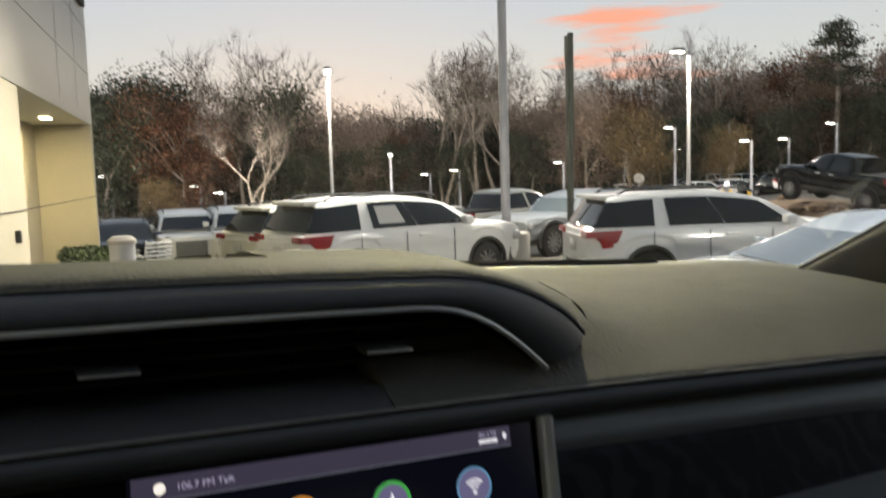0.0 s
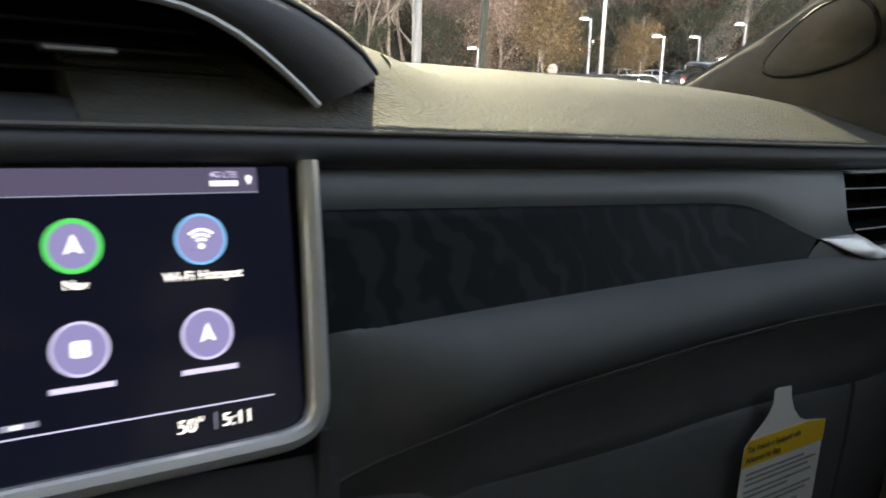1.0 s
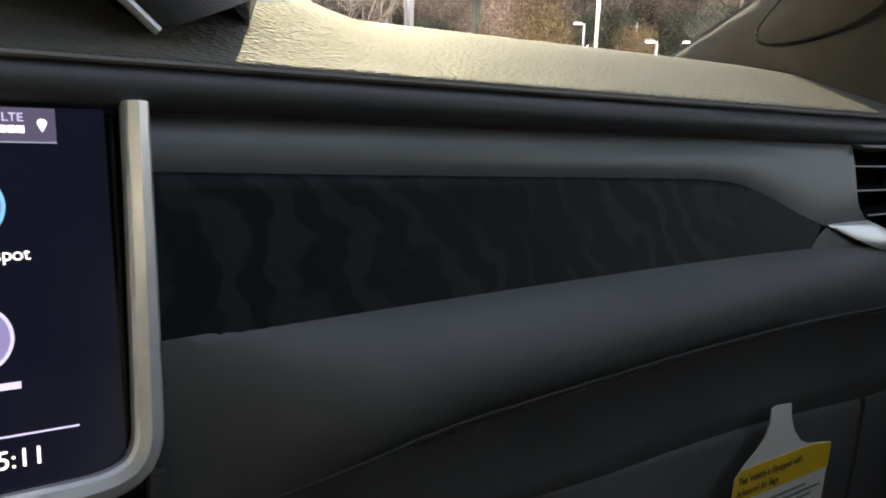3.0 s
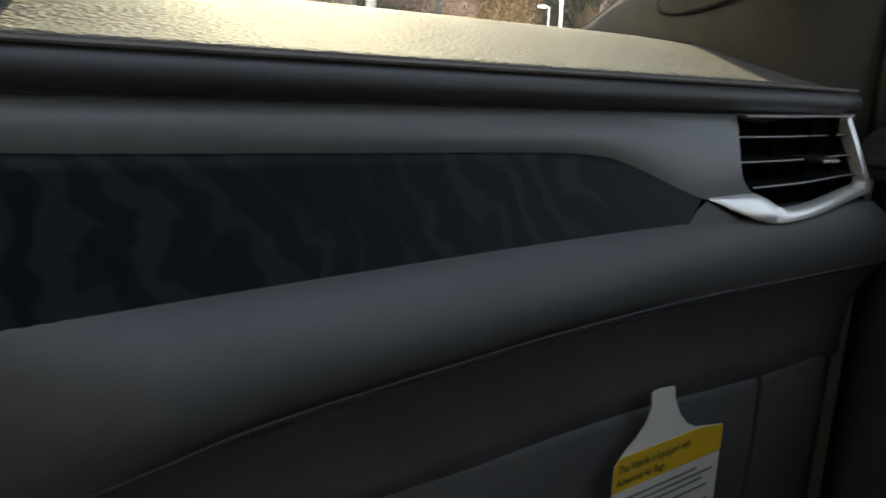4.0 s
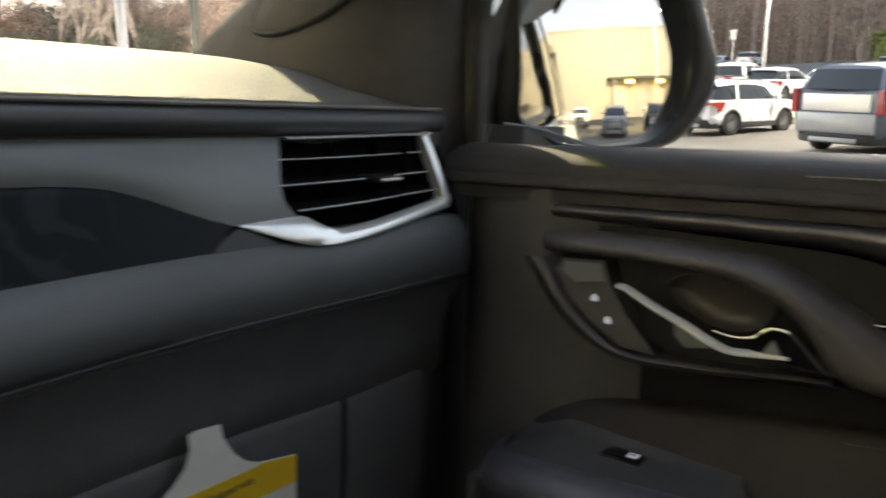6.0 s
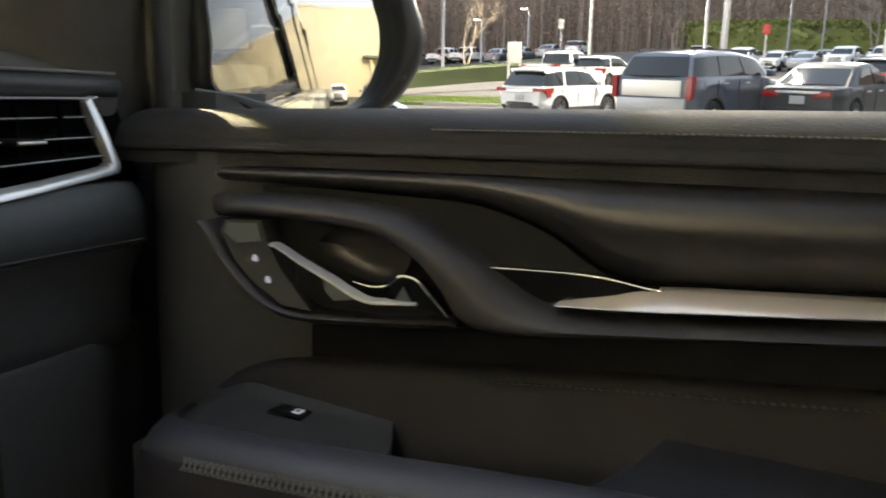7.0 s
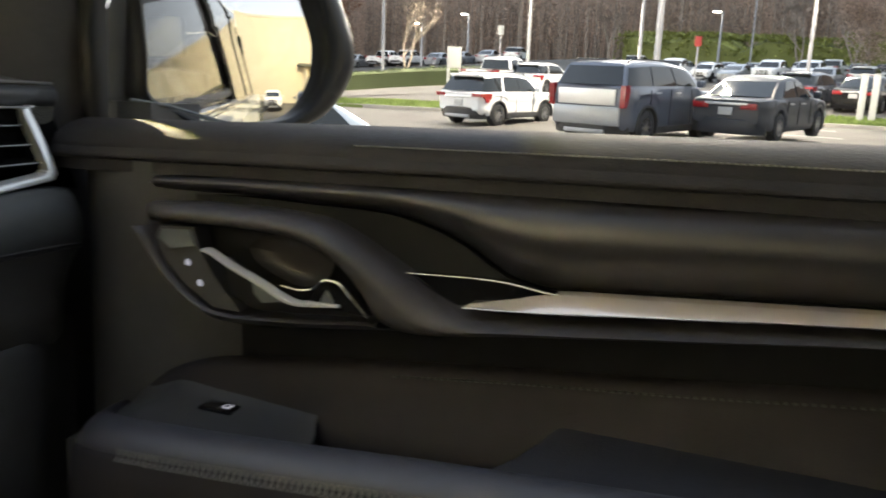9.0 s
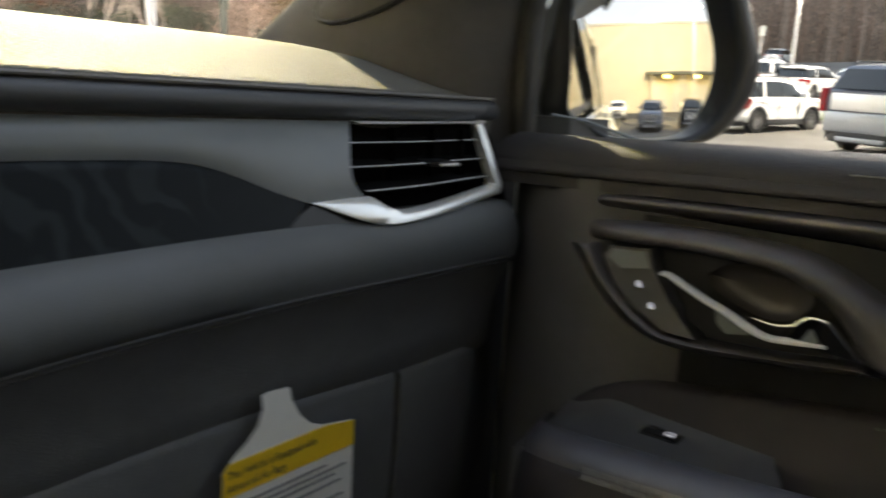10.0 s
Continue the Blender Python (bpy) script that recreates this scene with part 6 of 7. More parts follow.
# ---- hang tag on the glovebox ----
tag = thing("hang_tag", "white and yellow card tag hanging from the glovebox", "tag", CAR @ Matrix.Translation((0.6950, 0.3475, 1.1525)) @ Matrix.Rotation(radians(-1.0), 4, "Y"))
NECK = [(-0.052, -0.0045), (-0.043, 0.004), (-0.034, 0.010), (-0.026, 0.018), (-0.0225, 0.027), (-0.0235, 0.0365), (-0.018, 0.0375), (-0.007, 0.0365), (-0.002, 0.0360), (0.0005, 0.026), (0.007, 0.015), (0.016, 0.0065), (0.026, 0.0020), (0.0555, -0.0035), (0.0555, -0.0065), (-0.052, -0.0065)]
part("card", Geo().prism(NECK, 1, -0.0003, 0.0003), "tagwhite", tag)
part("body", Geo().prism([(-0.052, -0.0062), (0.0555, -0.0062), (0.0555, -0.135), (-0.052, -0.135)], 1, -0.0003, 0.0003), "tagwhite", tag)
part("yellow_band", Geo().prism([(-0.0521, -0.0215), (0.0556, -0.0215), (0.0556, -0.0035), (0.030, 0.0003), (-0.0475, 0.0003), (-0.0521, -0.005)], 1, -0.0008, -0.0003), "tagyellow", tag, "yellow printed band")
for z, x0, x1, h, mt in ((-0.028, -0.046, 0.030, 0.0016, "ink"), (-0.0325, -0.046, 0.048, 0.0016, "ink"), (-0.037, -0.046, 0.038, 0.0016, "ink"), (-0.043, -0.046, 0.044, 0.0016, "ink"), (-0.0475, -0.046, 0.012, 0.0016, "ink"),
                         (-0.054, -0.046, 0.046, 0.0016, "ink"), (-0.0585, -0.046, 0.040, 0.0016, "ink"), (-0.066, -0.046, 0.030, 0.0016, "ink")):
    part("print_line", Geo().box((x0, -0.0012, z - h / 2), (x1, -0.0008, z + h / 2)), mt, tag)

for text, z in (("This Vehicle is Equipped with", -0.0095), ("Advanced Air Bags", -0.0180)):
    ob = letters(text, 0, 0, 0.0072, M["joint"], 0, "tag_text", "LEFT")
    ob.parent = tag
    ob.matrix_local = pose(-0.049, -0.0010, z, 90, 0, 0) @ Matrix.Diagonal((0.82, 1, 1, 1))

# ---- passenger door ----
door = cabin_thing("passenger_door", "black leather passenger door panel with copper-lit metal strip", "car door")
Y0, Y1 = 0.375, -0.95


def belt_z(y):
    return curve([(-1.0, 1.378), (-0.265, 1.3585), (-0.086, 1.3545), (0.117, 1.349), (0.35, 1.341)], y)


def groove_z(y):
    return curve([(-1.0, 1.352), (-0.2515, 1.3298), (-0.1206, 1.3258), (0.0567, 1.3207), (0.2804, 1.3138), (0.40, 1.310)], y)


def pad_top(y):
    return curve([(-1.0, 1.3485), (-0.252, 1.3250), (-0.121, 1.3200), (0.0567, 1.3152), (0.270, 1.3072), (0.40, 1.3030)], y)


LEDGE = [(1.006, -0.004), (0.992, 0.003), (0.972, 0.0035), (0.956, 0.0005), (0.945, -0.0035), (0.937, -0.009), (0.933, -0.0165)]
part("sill_ledge", Geo().shell([[(x, y, belt_z(y) + dz) for x, dz in LEDGE] for y in span(Y0, Y1, 60)], (0, 0, -0.02)), "sill", door, "grained leather sill below the glass", sharp=70)
rows = []
for y in span(Y0, Y1, 60):
    top, low = belt_z(y) - 0.0155, groove_z(y) + 0.0022
    rows.append([(x, y, top + (low - top) * u) for u, x in ((0.0, 0.9365), (0.06, 0.9345), (0.3, 0.932), (0.6, 0.930), (0.84, 0.9290), (0.95, 0.9305), (1.0, 0.9340), (1.03, 0.944))])
part("ledge_face", Geo().shell(rows, (0.03, 0, 0)), "sill", door, "leather face under the sill", sharp=70)
part("ledge_seam", Geo().tube([(0.9352, y, belt_z(y) - 0.0152) for y in span(Y0, Y1, 60)], 0.0008, 5), "pit", door)
g = Geo()
for y in span(0.10, -0.85, 230):
    z = belt_z(y) - 0.0098
    g.box((0.9350, y - 0.0014, z - 0.0004), (0.9385, y + 0.0014, z + 0.0005))
tagged(part("ledge_stitching", g, "thread", door, smooth=False), kind="stuff")

# padded upper panel with a blunt rounded nose
CUT = [(-0.048, 1.2562), (-0.0185, 1.2600), (0.0007, 1.2690), (0.0164, 1.2785), (0.0402, 1.2880), (0.0729, 1.2950), (0.129, 1.2962), (0.19, 1.2964), (0.262, 1.2940), (0.30, 1.293)]
STRIP_T = [(-1.0, 1.335), (-0.2576, 1.2738), (-0.126, 1.2638), (-0.0494, 1.2576), (-0.02, 1.2600)]
NOSE_Y, NOSE_R = 0.268, 0.0062


def pad_low(y):
    return curve(STRIP_T, y) if y < -0.048 else curve(CUT, y)


rows = []
for y in [NOSE_Y + NOSE_R * s for s in (1.0, 0.97, 0.9, 0.78, 0.6, 0.4, 0.2)] + span(NOSE_Y, Y1, 110):
    top, low = pad_top(y), pad_low(y)
    tip = math.sqrt(max(0.0, 1 - max(0.0, (y - NOSE_Y) / NOSE_R) ** 2))
    mid = (top + low) / 2
    top, low = mid + (top - mid) * max(tip, 0.02), mid + (low - mid) * max(tip, 0.02)
    k = smooth01((top - low - 0.010) / 0.045)
    out = 0.35 + 0.65 * tip
    rows.append([(0.944 - (x1 + (x2 - x1) * k) * out, y, top + (low - top) * u) for u, x1, x2 in (
        (0.0, 0.0, 0.0), (0.04, 0.007, 0.007), (0.12, 0.0125, 0.0150), (0.22, 0.0155, 0.0205), (0.35, 0.0170, 0.0235), (0.48, 0.0163, 0.0235), (0.60, 0.0145, 0.0205), (0.74, 0.0115, 0.0140), (0.88, 0.0070, 0.0065), (0.96, 0.003, 0.002), (1.0, 0.0, -0.001))])
part("upper_pad", Geo().shell(rows, (0.03, 0, 0)), "padleather", door, "smooth leather upper pad", sharp=70)
# black sheet that deepens the shade in the groove under the ledge
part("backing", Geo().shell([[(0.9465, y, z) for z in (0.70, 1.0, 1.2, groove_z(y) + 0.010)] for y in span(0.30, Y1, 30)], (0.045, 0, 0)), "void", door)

# leather surround: it arches over the handle and runs on as the rail under the metal strip
ARCH_O = [(0.318, 1.2790), (0.280, 1.2855), (0.250, 1.2885), (0.226, 1.2902), (0.185, 1.2912), (0.154, 1.2908), (0.119, 1.2880), (0.0933, 1.2792), (0.0725, 1.2684), (0.0481, 1.2560), (0.0242, 1.2442), (0.0011, 1.2384), (-0.0285, 1.2384), (-0.1286, 1.2486), (-0.2576, 1.2622), (-0.60, 1.292), (-0.95, 1.325)]
ARCH_I = [(0.314, 1.2630), (0.276, 1.2688), (0.250, 1.2722), (0.222, 1.2738), (0.195, 1.2745), (0.170, 1.2742), (0.141, 1.2728), (0.117, 1.2662), (0.099, 1.2548), (0.087, 1.2405), (0.0745, 1.2230), (0.045, 1.2180), (-0.0289, 1.2284), (-0.1291, 1.2418), (-0.2581, 1.2582), (-0.60, 1.2885), (-0.95, 1.321)]
NA = 130


def along(pts, n):
    """n places along a line, spread evenly over its control points."""
    return [tuple(curve([(i, p[k]) for i, p in enumerate(pts)], (len(pts) - 1) * j / (n - 1)) for k in (0, 1)) for j in range(n)]


ao, ai = along(ARCH_O, NA), along(ARCH_I, NA)
arch_top = sorted([(y, z) for y, z in ARCH_O])
rows = []
for y in span(0.27, -0.05, 60):
    a, b = curve(CUT, y) - 0.0005, curve(arch_top, y) - 0.004
    rows.append([(0.9375, y, b + (max(a, b + 0.0005) - b) * u) for u in (0, 0.5, 1)])
part("gloss_inlay", Geo().shell(rows, (0.008, 0, 0)), "inlay", door, "black inlay between pad and surround", sharp=60)
rows = []
for (oy, oz), (iy, iz) in zip(ao, ai):
    front = smooth01((oy - 0.235) / 0.060)
    rows.append([(0.937 - b * (1 - 0.97 * front), oy + (iy - oy) * u, oz + (iz - oz) * u) for u, b in ((0.0, -0.004), (0.03, 0.010), (0.12, 0.020), (0.30, 0.0275), (0.50, 0.0300), (0.70, 0.0285), (0.86, 0.0230), (0.96, 0.012), (1.0, -0.006))])
part("handle_surround", Geo().grid(rows), "surround", door, "leather surround sweeping over the handle", sharp=70)
# lower lip of the recess, turning under towards the cavity
LIP_I = [(0.2700, 1.2690), (0.2634, 1.2640), (0.2480, 1.2440), (0.2294, 1.2281), (0.2160, 1.2195), (0.2049, 1.2150), (0.1900, 1.2132), (0.1700, 1.2140), (0.1336, 1.2173), (0.1000, 1.2210), (0.0775, 1.2236), (0.0720, 1.2225)]
LIP_O = [(0.2960, 1.2640), (0.2900, 1.2560), (0.2720, 1.2330), (0.2500, 1.2140), (0.2300, 1.2055), (0.2150, 1.2015), (0.1950, 1.2005), (0.1700, 1.2020), (0.1336, 1.2060), (0.1000, 1.2100), (0.0700, 1.2145), (0.0450, 1.2180)]
lo_, li_ = along(LIP_O, 60), along(LIP_I, 60)
rows = []
for (oy, oz), (iy, iz) in zip(lo_, li_):
    front = smooth01((oy - 0.20) / 0.05)
    rows.append([(0.937 - b, iy + (oy - iy) * u, iz + (oz - iz) * u) for u, b in ((0.0, -0.004), (0.03, 0.0200), (0.09, 0.0250), (0.18, 0.0262), (0.35, 0.0240 - 0.006 * front), (0.60, 0.0190 - 0.008 * front), (0.85, 0.010 - 0.003 * front), (1.0, 0.0))])
part("recess_lip", Geo().grid(rows), "surround", door, "leather lip below the handle recess", sharp=70)
BEZ = [(0.268, 1.2690)] + [p for p in LIP_I[1:]] + [(0.0745, 1.2230), (0.087, 1.2405), (0.099, 1.2548), (0.117, 1.2662), (0.141, 1.2728), (0.170, 1.2742), (0.195, 1.2745), (0.222, 1.2738), (0.250, 1.2722)]
part("handle_bowl", Geo().prism(BEZ, 0, 0.9330, 0.944), "bowl", door, "black handle recess")
# handle: a dark cup behind, with a chrome lever that sweeps up to a hooked tip
rows = []
CUP = [(0.1787, 1.2616), (0.1700, 1.2690), (0.1560, 1.2735), (0.1323, 1.2740), (0.1126, 1.2690), (0.1075, 1.2588), (0.1152, 1.2447), (0.1331, 1.2389), (0.1558, 1.2442), (0.1719, 1.2524)]
cup = path_of(CUP + CUP[:1], 40)
for q in span(0.02, 1.0, 9):
    rows.append([(0.9310 - 0.0075 * q ** 4, 0.143 + (y - 0.143) * q, 1.2565 + (z - 1.2565) * q) for y, z in cup])
part("handle_cup", Geo().grid(rows), "cup", door, "rounded dark cup behind the handle", sharp=80)
LEVER_T = [(0.2056, 1.2606), (0.1989, 1.2597), (0.1802, 1.2513), (0.1573, 1.2429), (0.1416, 1.2361), (0.1283, 1.2323), (0.1129, 1.2341), (0.0936, 1.2349)]
LEVER_B = [(0.2052, 1.2580), (0.1985, 1.2566), (0.1797, 1.2479), (0.1568, 1.2389), (0.1420, 1.2322), (0.1284, 1.2290), (0.1129, 1.2302), (0.0936, 1.2328)]
lt, lb = along(LEVER_T, 44), along(LEVER_B, 44)
hnd = part("door_handle", Geo().shell([[(0.906 - dx, ty + (by - ty) * u, tz + (bz - tz) * u) for u, dx in ((0, 0.0), (0.25, 0.0022), (0.75, 0.0022), (1.0, 0.0))] for (ty, tz), (by, bz) in zip(lt, lb)], (0.006, 0, 0)), "lever", door, "bright chrome pull lever", sharp=60)
part("paddle", Geo().prism([(0.1900, 1.2545), (0.1573, 1.2395), (0.1416, 1.2325), (0.1284, 1.2292), (0.112, 1.2300), (0.094, 1.2325), (0.086, 1.2270), (0.130, 1.2225), (0.165, 1.2205), (0.186, 1.2290)], 0, 0.9105, 0.918), "bowl", hnd, "black paddle under the lever")
# reflection on the paddle, shaped as a pale prism
part("paddle_glint", Geo().prism([(0.1653, 1.2414), (0.1408, 1.2298), (0.1565, 1.2267), (0.1637, 1.233)], 0, 0.9085, 0.9103), "satin", hnd, "pale facet standing for a reflection")
part("hook", Geo().tube([(0.905, y, z) for y, z in path_of([(0.1392, 1.2425), (0.1259, 1.241), (0.1149, 1.243), (0.1083, 1.2482), (0.104, 1.2505), (0.0935, 1.2491), (0.0831, 1.2399), (0.0715, 1.2287)], 40)], [0.0005 + 0.0006 * math.sin(math.pi * k / 39) for k in range(40)], 6), "chrome_hi", hnd, "thin chrome hooked edge")
part("pull_face", Geo().prism([(0.1040, 1.2498), (0.0935, 1.2484), (0.0831, 1.2392), (0.073, 1.2290), (0.093, 1.2305), (0.117, 1.2350), (0.112, 1.2440)], 0, 0.9065, 0.915), "gloss", hnd, "gloss black thumb face")
# small reflection beside the thumb face, also shaped as a pale prism
part("thumb_glint", Geo().prism([(0.1089, 1.2345), (0.1031, 1.2440), (0.0977, 1.2353)], 0, 0.9052, 0.9063), "satin", hnd, "pale facet standing for a reflection")
panel = part("lock_panel", Geo().prism([(0.2495, 1.2712), (0.2191, 1.2737), (0.2139, 1.2587), (0.2011, 1.2400), (0.178, 1.2158), (0.2023, 1.2162), (0.2266, 1.2298), (0.2435, 1.2445), (0.2552, 1.2631)], 0, 0.913, 0.930), "plastic", door, "black lock switch panel")
part("panel_pad", Geo().prism([(0.2470, 1.2695), (0.2215, 1.2715), (0.2170, 1.2600), (0.2390, 1.2560), (0.2500, 1.2630)], 0, 0.9115, 0.9128), "satin", panel, "dark satin pad above the lock symbols")
for y, z in ((0.2240, 1.2465), (0.2130, 1.2325)):
    part("lock_symbol", Geo().box((0.9118, y - 0.0020, z - 0.0016), (0.9131, y + 0.0020, z + 0.0012), 0.0), "litwhite", panel, "white padlock symbol")
    part("lock_shackle", Geo().tube([(0.9122, y + 0.0012, z + 0.0012), (0.9122, y + 0.001, z + 0.0026), (0.9122, y - 0.001, z + 0.0026), (0.9122, y - 0.0012, z + 0.0012)], 0.0006, 5), "litwhite", panel)
# metal strip with a pointed, folded tip
T = [(0.0094, 1.2430), (-0.0200, 1.2502), (-0.0494, 1.2573), (-0.126, 1.2633), (-0.2576, 1.2733), (-0.60, 1.3005), (-0.95, 1.330)]
B = [(0.0090, 1.2424), (-0.0200, 1.2446), (-0.0499, 1.2473), (-0.1266, 1.2555), (-0.2583, 1.2678), (-0.60, 1.296), (-0.95, 1.326)]
tt, tb = along(T, 80), along(B, 80)
rows = [[(0.9290 - dx, ty + (by - ty) * u, tz + (bz - tz) * u) for u, dx in ((0, 0.0), (0.06, 0.0028), (0.4, 0.0070), (0.8, 0.0118), (0.94, 0.0128), (1.0, 0.0110))] for (ty, tz), (by, bz) in zip(tt, tb)]
part("metal_strip", Geo().shell(rows, (0.010, 0, 0)), "strip", door, "brushed metal strip", sharp=60)
part("strip_edge", Geo().tube([(0.9162, y, z + 0.0002) for y, z in tb], 0.0005, 5), "chrome_hi", door, "bright lower edge of the strip")
part("accent_line", Geo().tube([(0.926, y, z) for y, z in path_of([(0.0540, 1.2582), (0.0137, 1.2604), (-0.0091, 1.261), (-0.024, 1.2600), (-0.0387, 1.2580), (-0.0500, 1.2572)], 30)], 0.00055, 6), "chrome_hi", door, "thin chrome accent line")
part("tip_inlay", Geo().prism([(0.0540, 1.2578), (0.0137, 1.2600), (-0.0091, 1.2606), (-0.024, 1.2596), (-0.0387, 1.2576), (-0.0500, 1.2568), (0.0094, 1.2424), (0.020, 1.2400), (0.045, 1.2500)], 0, 0.9282, 0.9372), "gloss", door, "gloss black point ahead of the strip")

# pull cavity, its shade put into the colour, and the plain front of the door
part("cavity_wall", Geo().shell([[(0.944 + 0.0015 * math.sin(12 * y), y, z) for z in span(1.10, 1.236 - 0.1 * y, 5)] for y in span(0.215, Y1, 40)], (0.002, 0, 0)), "shell", door, "pull cavity with its shade put into the black")
rows = []
for z in span(0.90, 1.322, 14):
    rows.append([(x, y, z) for x, y in ((0.950, 0.180), (0.9435, 0.205), (0.9385, 0.230), (0.9345, 0.255), (0.9325, 0.280), (0.9335, 0.305), (0.940, 0.335), (0.955, 0.360), (0.99, 0.385))])
part("front_skin", Geo().shell(rows, (0.02, 0, 0)), "leather_soft", door, "plain leather front of the door", sharp=70)

# armrest: a sloped back, a switch panel with a pull cup, an elbow pad and a stitched roll
ARM_T = [(-1.0, 1.300), (-0.2642, 1.2258), (-0.1293, 1.2100), (-0.0245, 1.1990), (0.099, 1.1836), (0.190, 1.1705), (0.2256, 1.1650), (0.250, 1.1570), (0.270, 1.1450), (0.288, 1.128)]
rows = []
for y in span(0.288, Y1, 90):
    z = curve(ARM_T, y)
    rows.append([(0.9485, y, z + 0.0015), (0.940, y, z + 0.0012), (0.934, y, z - 0.0005), (0.9300, y, z - 0.0040), (0.9275, y, z - 0.011), (0.9235, y, z - 0.024), (0.918, y, z - 0.038), (0.9115, y, z - 0.055), (0.905, y, 1.08)])
part("armrest_back", Geo().shell(rows, (0.010, 0, 0)), "arm", door, "sloped leather face above the armrest", sharp=70)
g = Geo()
for y in span(0.06, -0.80, 175):
    z = curve(ARM_T, y) - 0.0052
    g.box((0.9270, y - 0.0013, z - 0.0005), (0.9300, y + 0.0013, z + 0.0005))
tagged(part("armrest_stitching", g, "seamdark", door, smooth=False), kind="stuff")
part("armrest_floor", Geo().box((0.85, Y1, 1.06), (0.93, 0.27, 1.085), 0.01), "void", door)
rows = []
for y in span(0.280, 0.100, 16):
    drop = 0.016 * smooth01((y - 0.235) / 0.05)
    rows.append([(x, y + 0.018 * smooth01((x - 0.88) / 0.05) * (1 - smooth01((y - 0.10) / 0.06)), 1.1425 + 0.10 * (x - 0.905) + 0.012 * max(0, 0.2 - y) - drop + 0.006 * smooth01((x - 0.912) / 0.02)) for x in span(0.850, 0.934, 12)])
sw = part("switch_panel", Geo().shell(rows, (0, 0, -0.035)), "plastic", door, "black window switch panel", sharp=60)
key = part("window_switch", Geo().box((0.8985, 0.176, 1.1405), (0.9165, 0.205, 1.1442), 0.002), "gloss", sw)
part("switch_symbol", Geo().box((0.9040, 0.1815, 1.1442), (0.9110, 0.1875, 1.1448), 0.0), "litwhite", key, "white window symbol")
part("symbol_pane", Geo().box((0.9055, 0.1832, 1.1448), (0.9095, 0.1858, 1.1450), 0.0), "gloss", key)


def roll_x(y):
    return curve([(-1.0, 0.838), (0.0, 0.842), (0.19, 0.842), (0.235, 0.847), (0.262, 0.862), (0.278, 0.882), (0.285, 0.905)], y)


def roll_z(y):
    return curve([(-1.0, 1.247), (-0.10, 1.1765), (0.007, 1.1680), (0.081, 1.1612), (0.165, 1.1542), (0.21, 1.1505), (0.25, 1.144), (0.285, 1.130)], y)


RIM = [0.285, 0.283, 0.279, 0.273, 0.265, 0.255] + span(0.245, Y1, 90)
rows = []
for y in RIM:
    X, Z = roll_x(y), roll_z(y)
    rows.append([(X + a, y, Z + b) for a, b in ((0.020, -0.050), (0.019, -0.016), (0.016, -0.007), (0.010, -0.0018), (0.003, 0.0), (-0.005, -0.0008), (-0.012, -0.0035), (-0.018, -0.0085), (-0.0208, -0.0125))])
part("armrest_roll", Geo().shell(rows, (0, 0, -0.01)), "door", door, "padded leather armrest edge", sharp=70)
rows = []
for y in RIM:
    X, Z = roll_x(y), roll_z(y)
    rows.append([(X + a, y, Z + b) for a, b in ((-0.0208, -0.0138), (-0.0238, -0.0175), (-0.029, -0.04), (-0.027, -0.08), (-0.01, -0.14), (0.04, -0.3))])
part("armrest_side", Geo().shell(rows, (0.01, 0, 0)), "arm", door, sharp=70)
for sgn in (1, -1):
    g = Geo()
    for y in span(0.205, -0.85, 235):
        X, Z = roll_x(y), roll_z(y)
        p, q = Vector((X - 0.0200, y - 0.0015 * sgn, Z - 0.0100)), Vector((X - 0.0240, y + 0.0015 * sgn, Z - 0.0172))
        g.tube([p, q], 0.0005, 4)
    tagged(part("cross_stitching", g, "thread", door, smooth=False), kind="stuff")
rows = []
for y in [-0.022 - 0.0015 * k for k in range(8)] + span(-0.036, Y1, 40):
    u = smooth01((-0.020 - y) / 0.014)
    X, Z = roll_x(y), roll_z(y)
    back = curve([(-1.0, 1.215), (-0.2696, 1.1757), (-0.2233, 1.1775), (-0.1324, 1.1765), (0.0, 1.1740)], y)
    row = []
    for s in span(0, 1, 10):
        top = back + (Z - 0.003 - back) * s - 0.004 * math.sin(math.pi * s)
        row.append((0.926 + (X + 0.012 - 0.926) * s, y - 0.026 * (1 - s), 1.125 + (top - 1.125) * u))
    rows.append(row)
part("armrest_pad", Geo().shell(rows, (0, 0, -0.02)), "leather_pad", door, "grained leather elbow pad", sharp=60)

# ---- pillar trim ----
pillar = cabin_thing("pillar_trim", "grey cloth-covered windscreen pillar with a round-ended speaker", "pillar trim")


def wy(z):
    return 0.650 - (z - 1.417) / 0.57


rows = []
for z in span(1.30, 1.97, 34):
    y0 = wy(max(z, 1.33))
    yd = 0.392 if z < 1.46 else 0.392 - (z - 1.46) / 0.75
    yd = min(yd, y0 - 0.10)
    lean = 0.24 * max(0, z - 1.46)
    row = []
    for u, x in ((0.0, 0.925), (0.015, 0.900), (0.06, 0.890), (0.25, 0.884), (0.45, 0.880), (0.62, 0.884), (0.78, 0.900), (0.90, 0.930), (1.0, 0.990)):
        row.append((x - lean, y0 + (yd - y0) * u, z))
    rows.append(row)
part("trim", Geo().shell(rows, (0.012, 0.0, 0)), "fabric", pillar, "grey woven trim", sharp=70)
ca, sa = math.cos(radians(27)), math.sin(radians(27))
outline = []
for a in span(0, 2 * math.pi, 49):
    u, v = 0.061 * math.cos(a), 0.0275 * math.sin(a) * (1 + 0.25 * math.cos(a))
    outline.append((0.4875 - (u * ca - v * sa), 1.4610 + u * sa + v * ca))


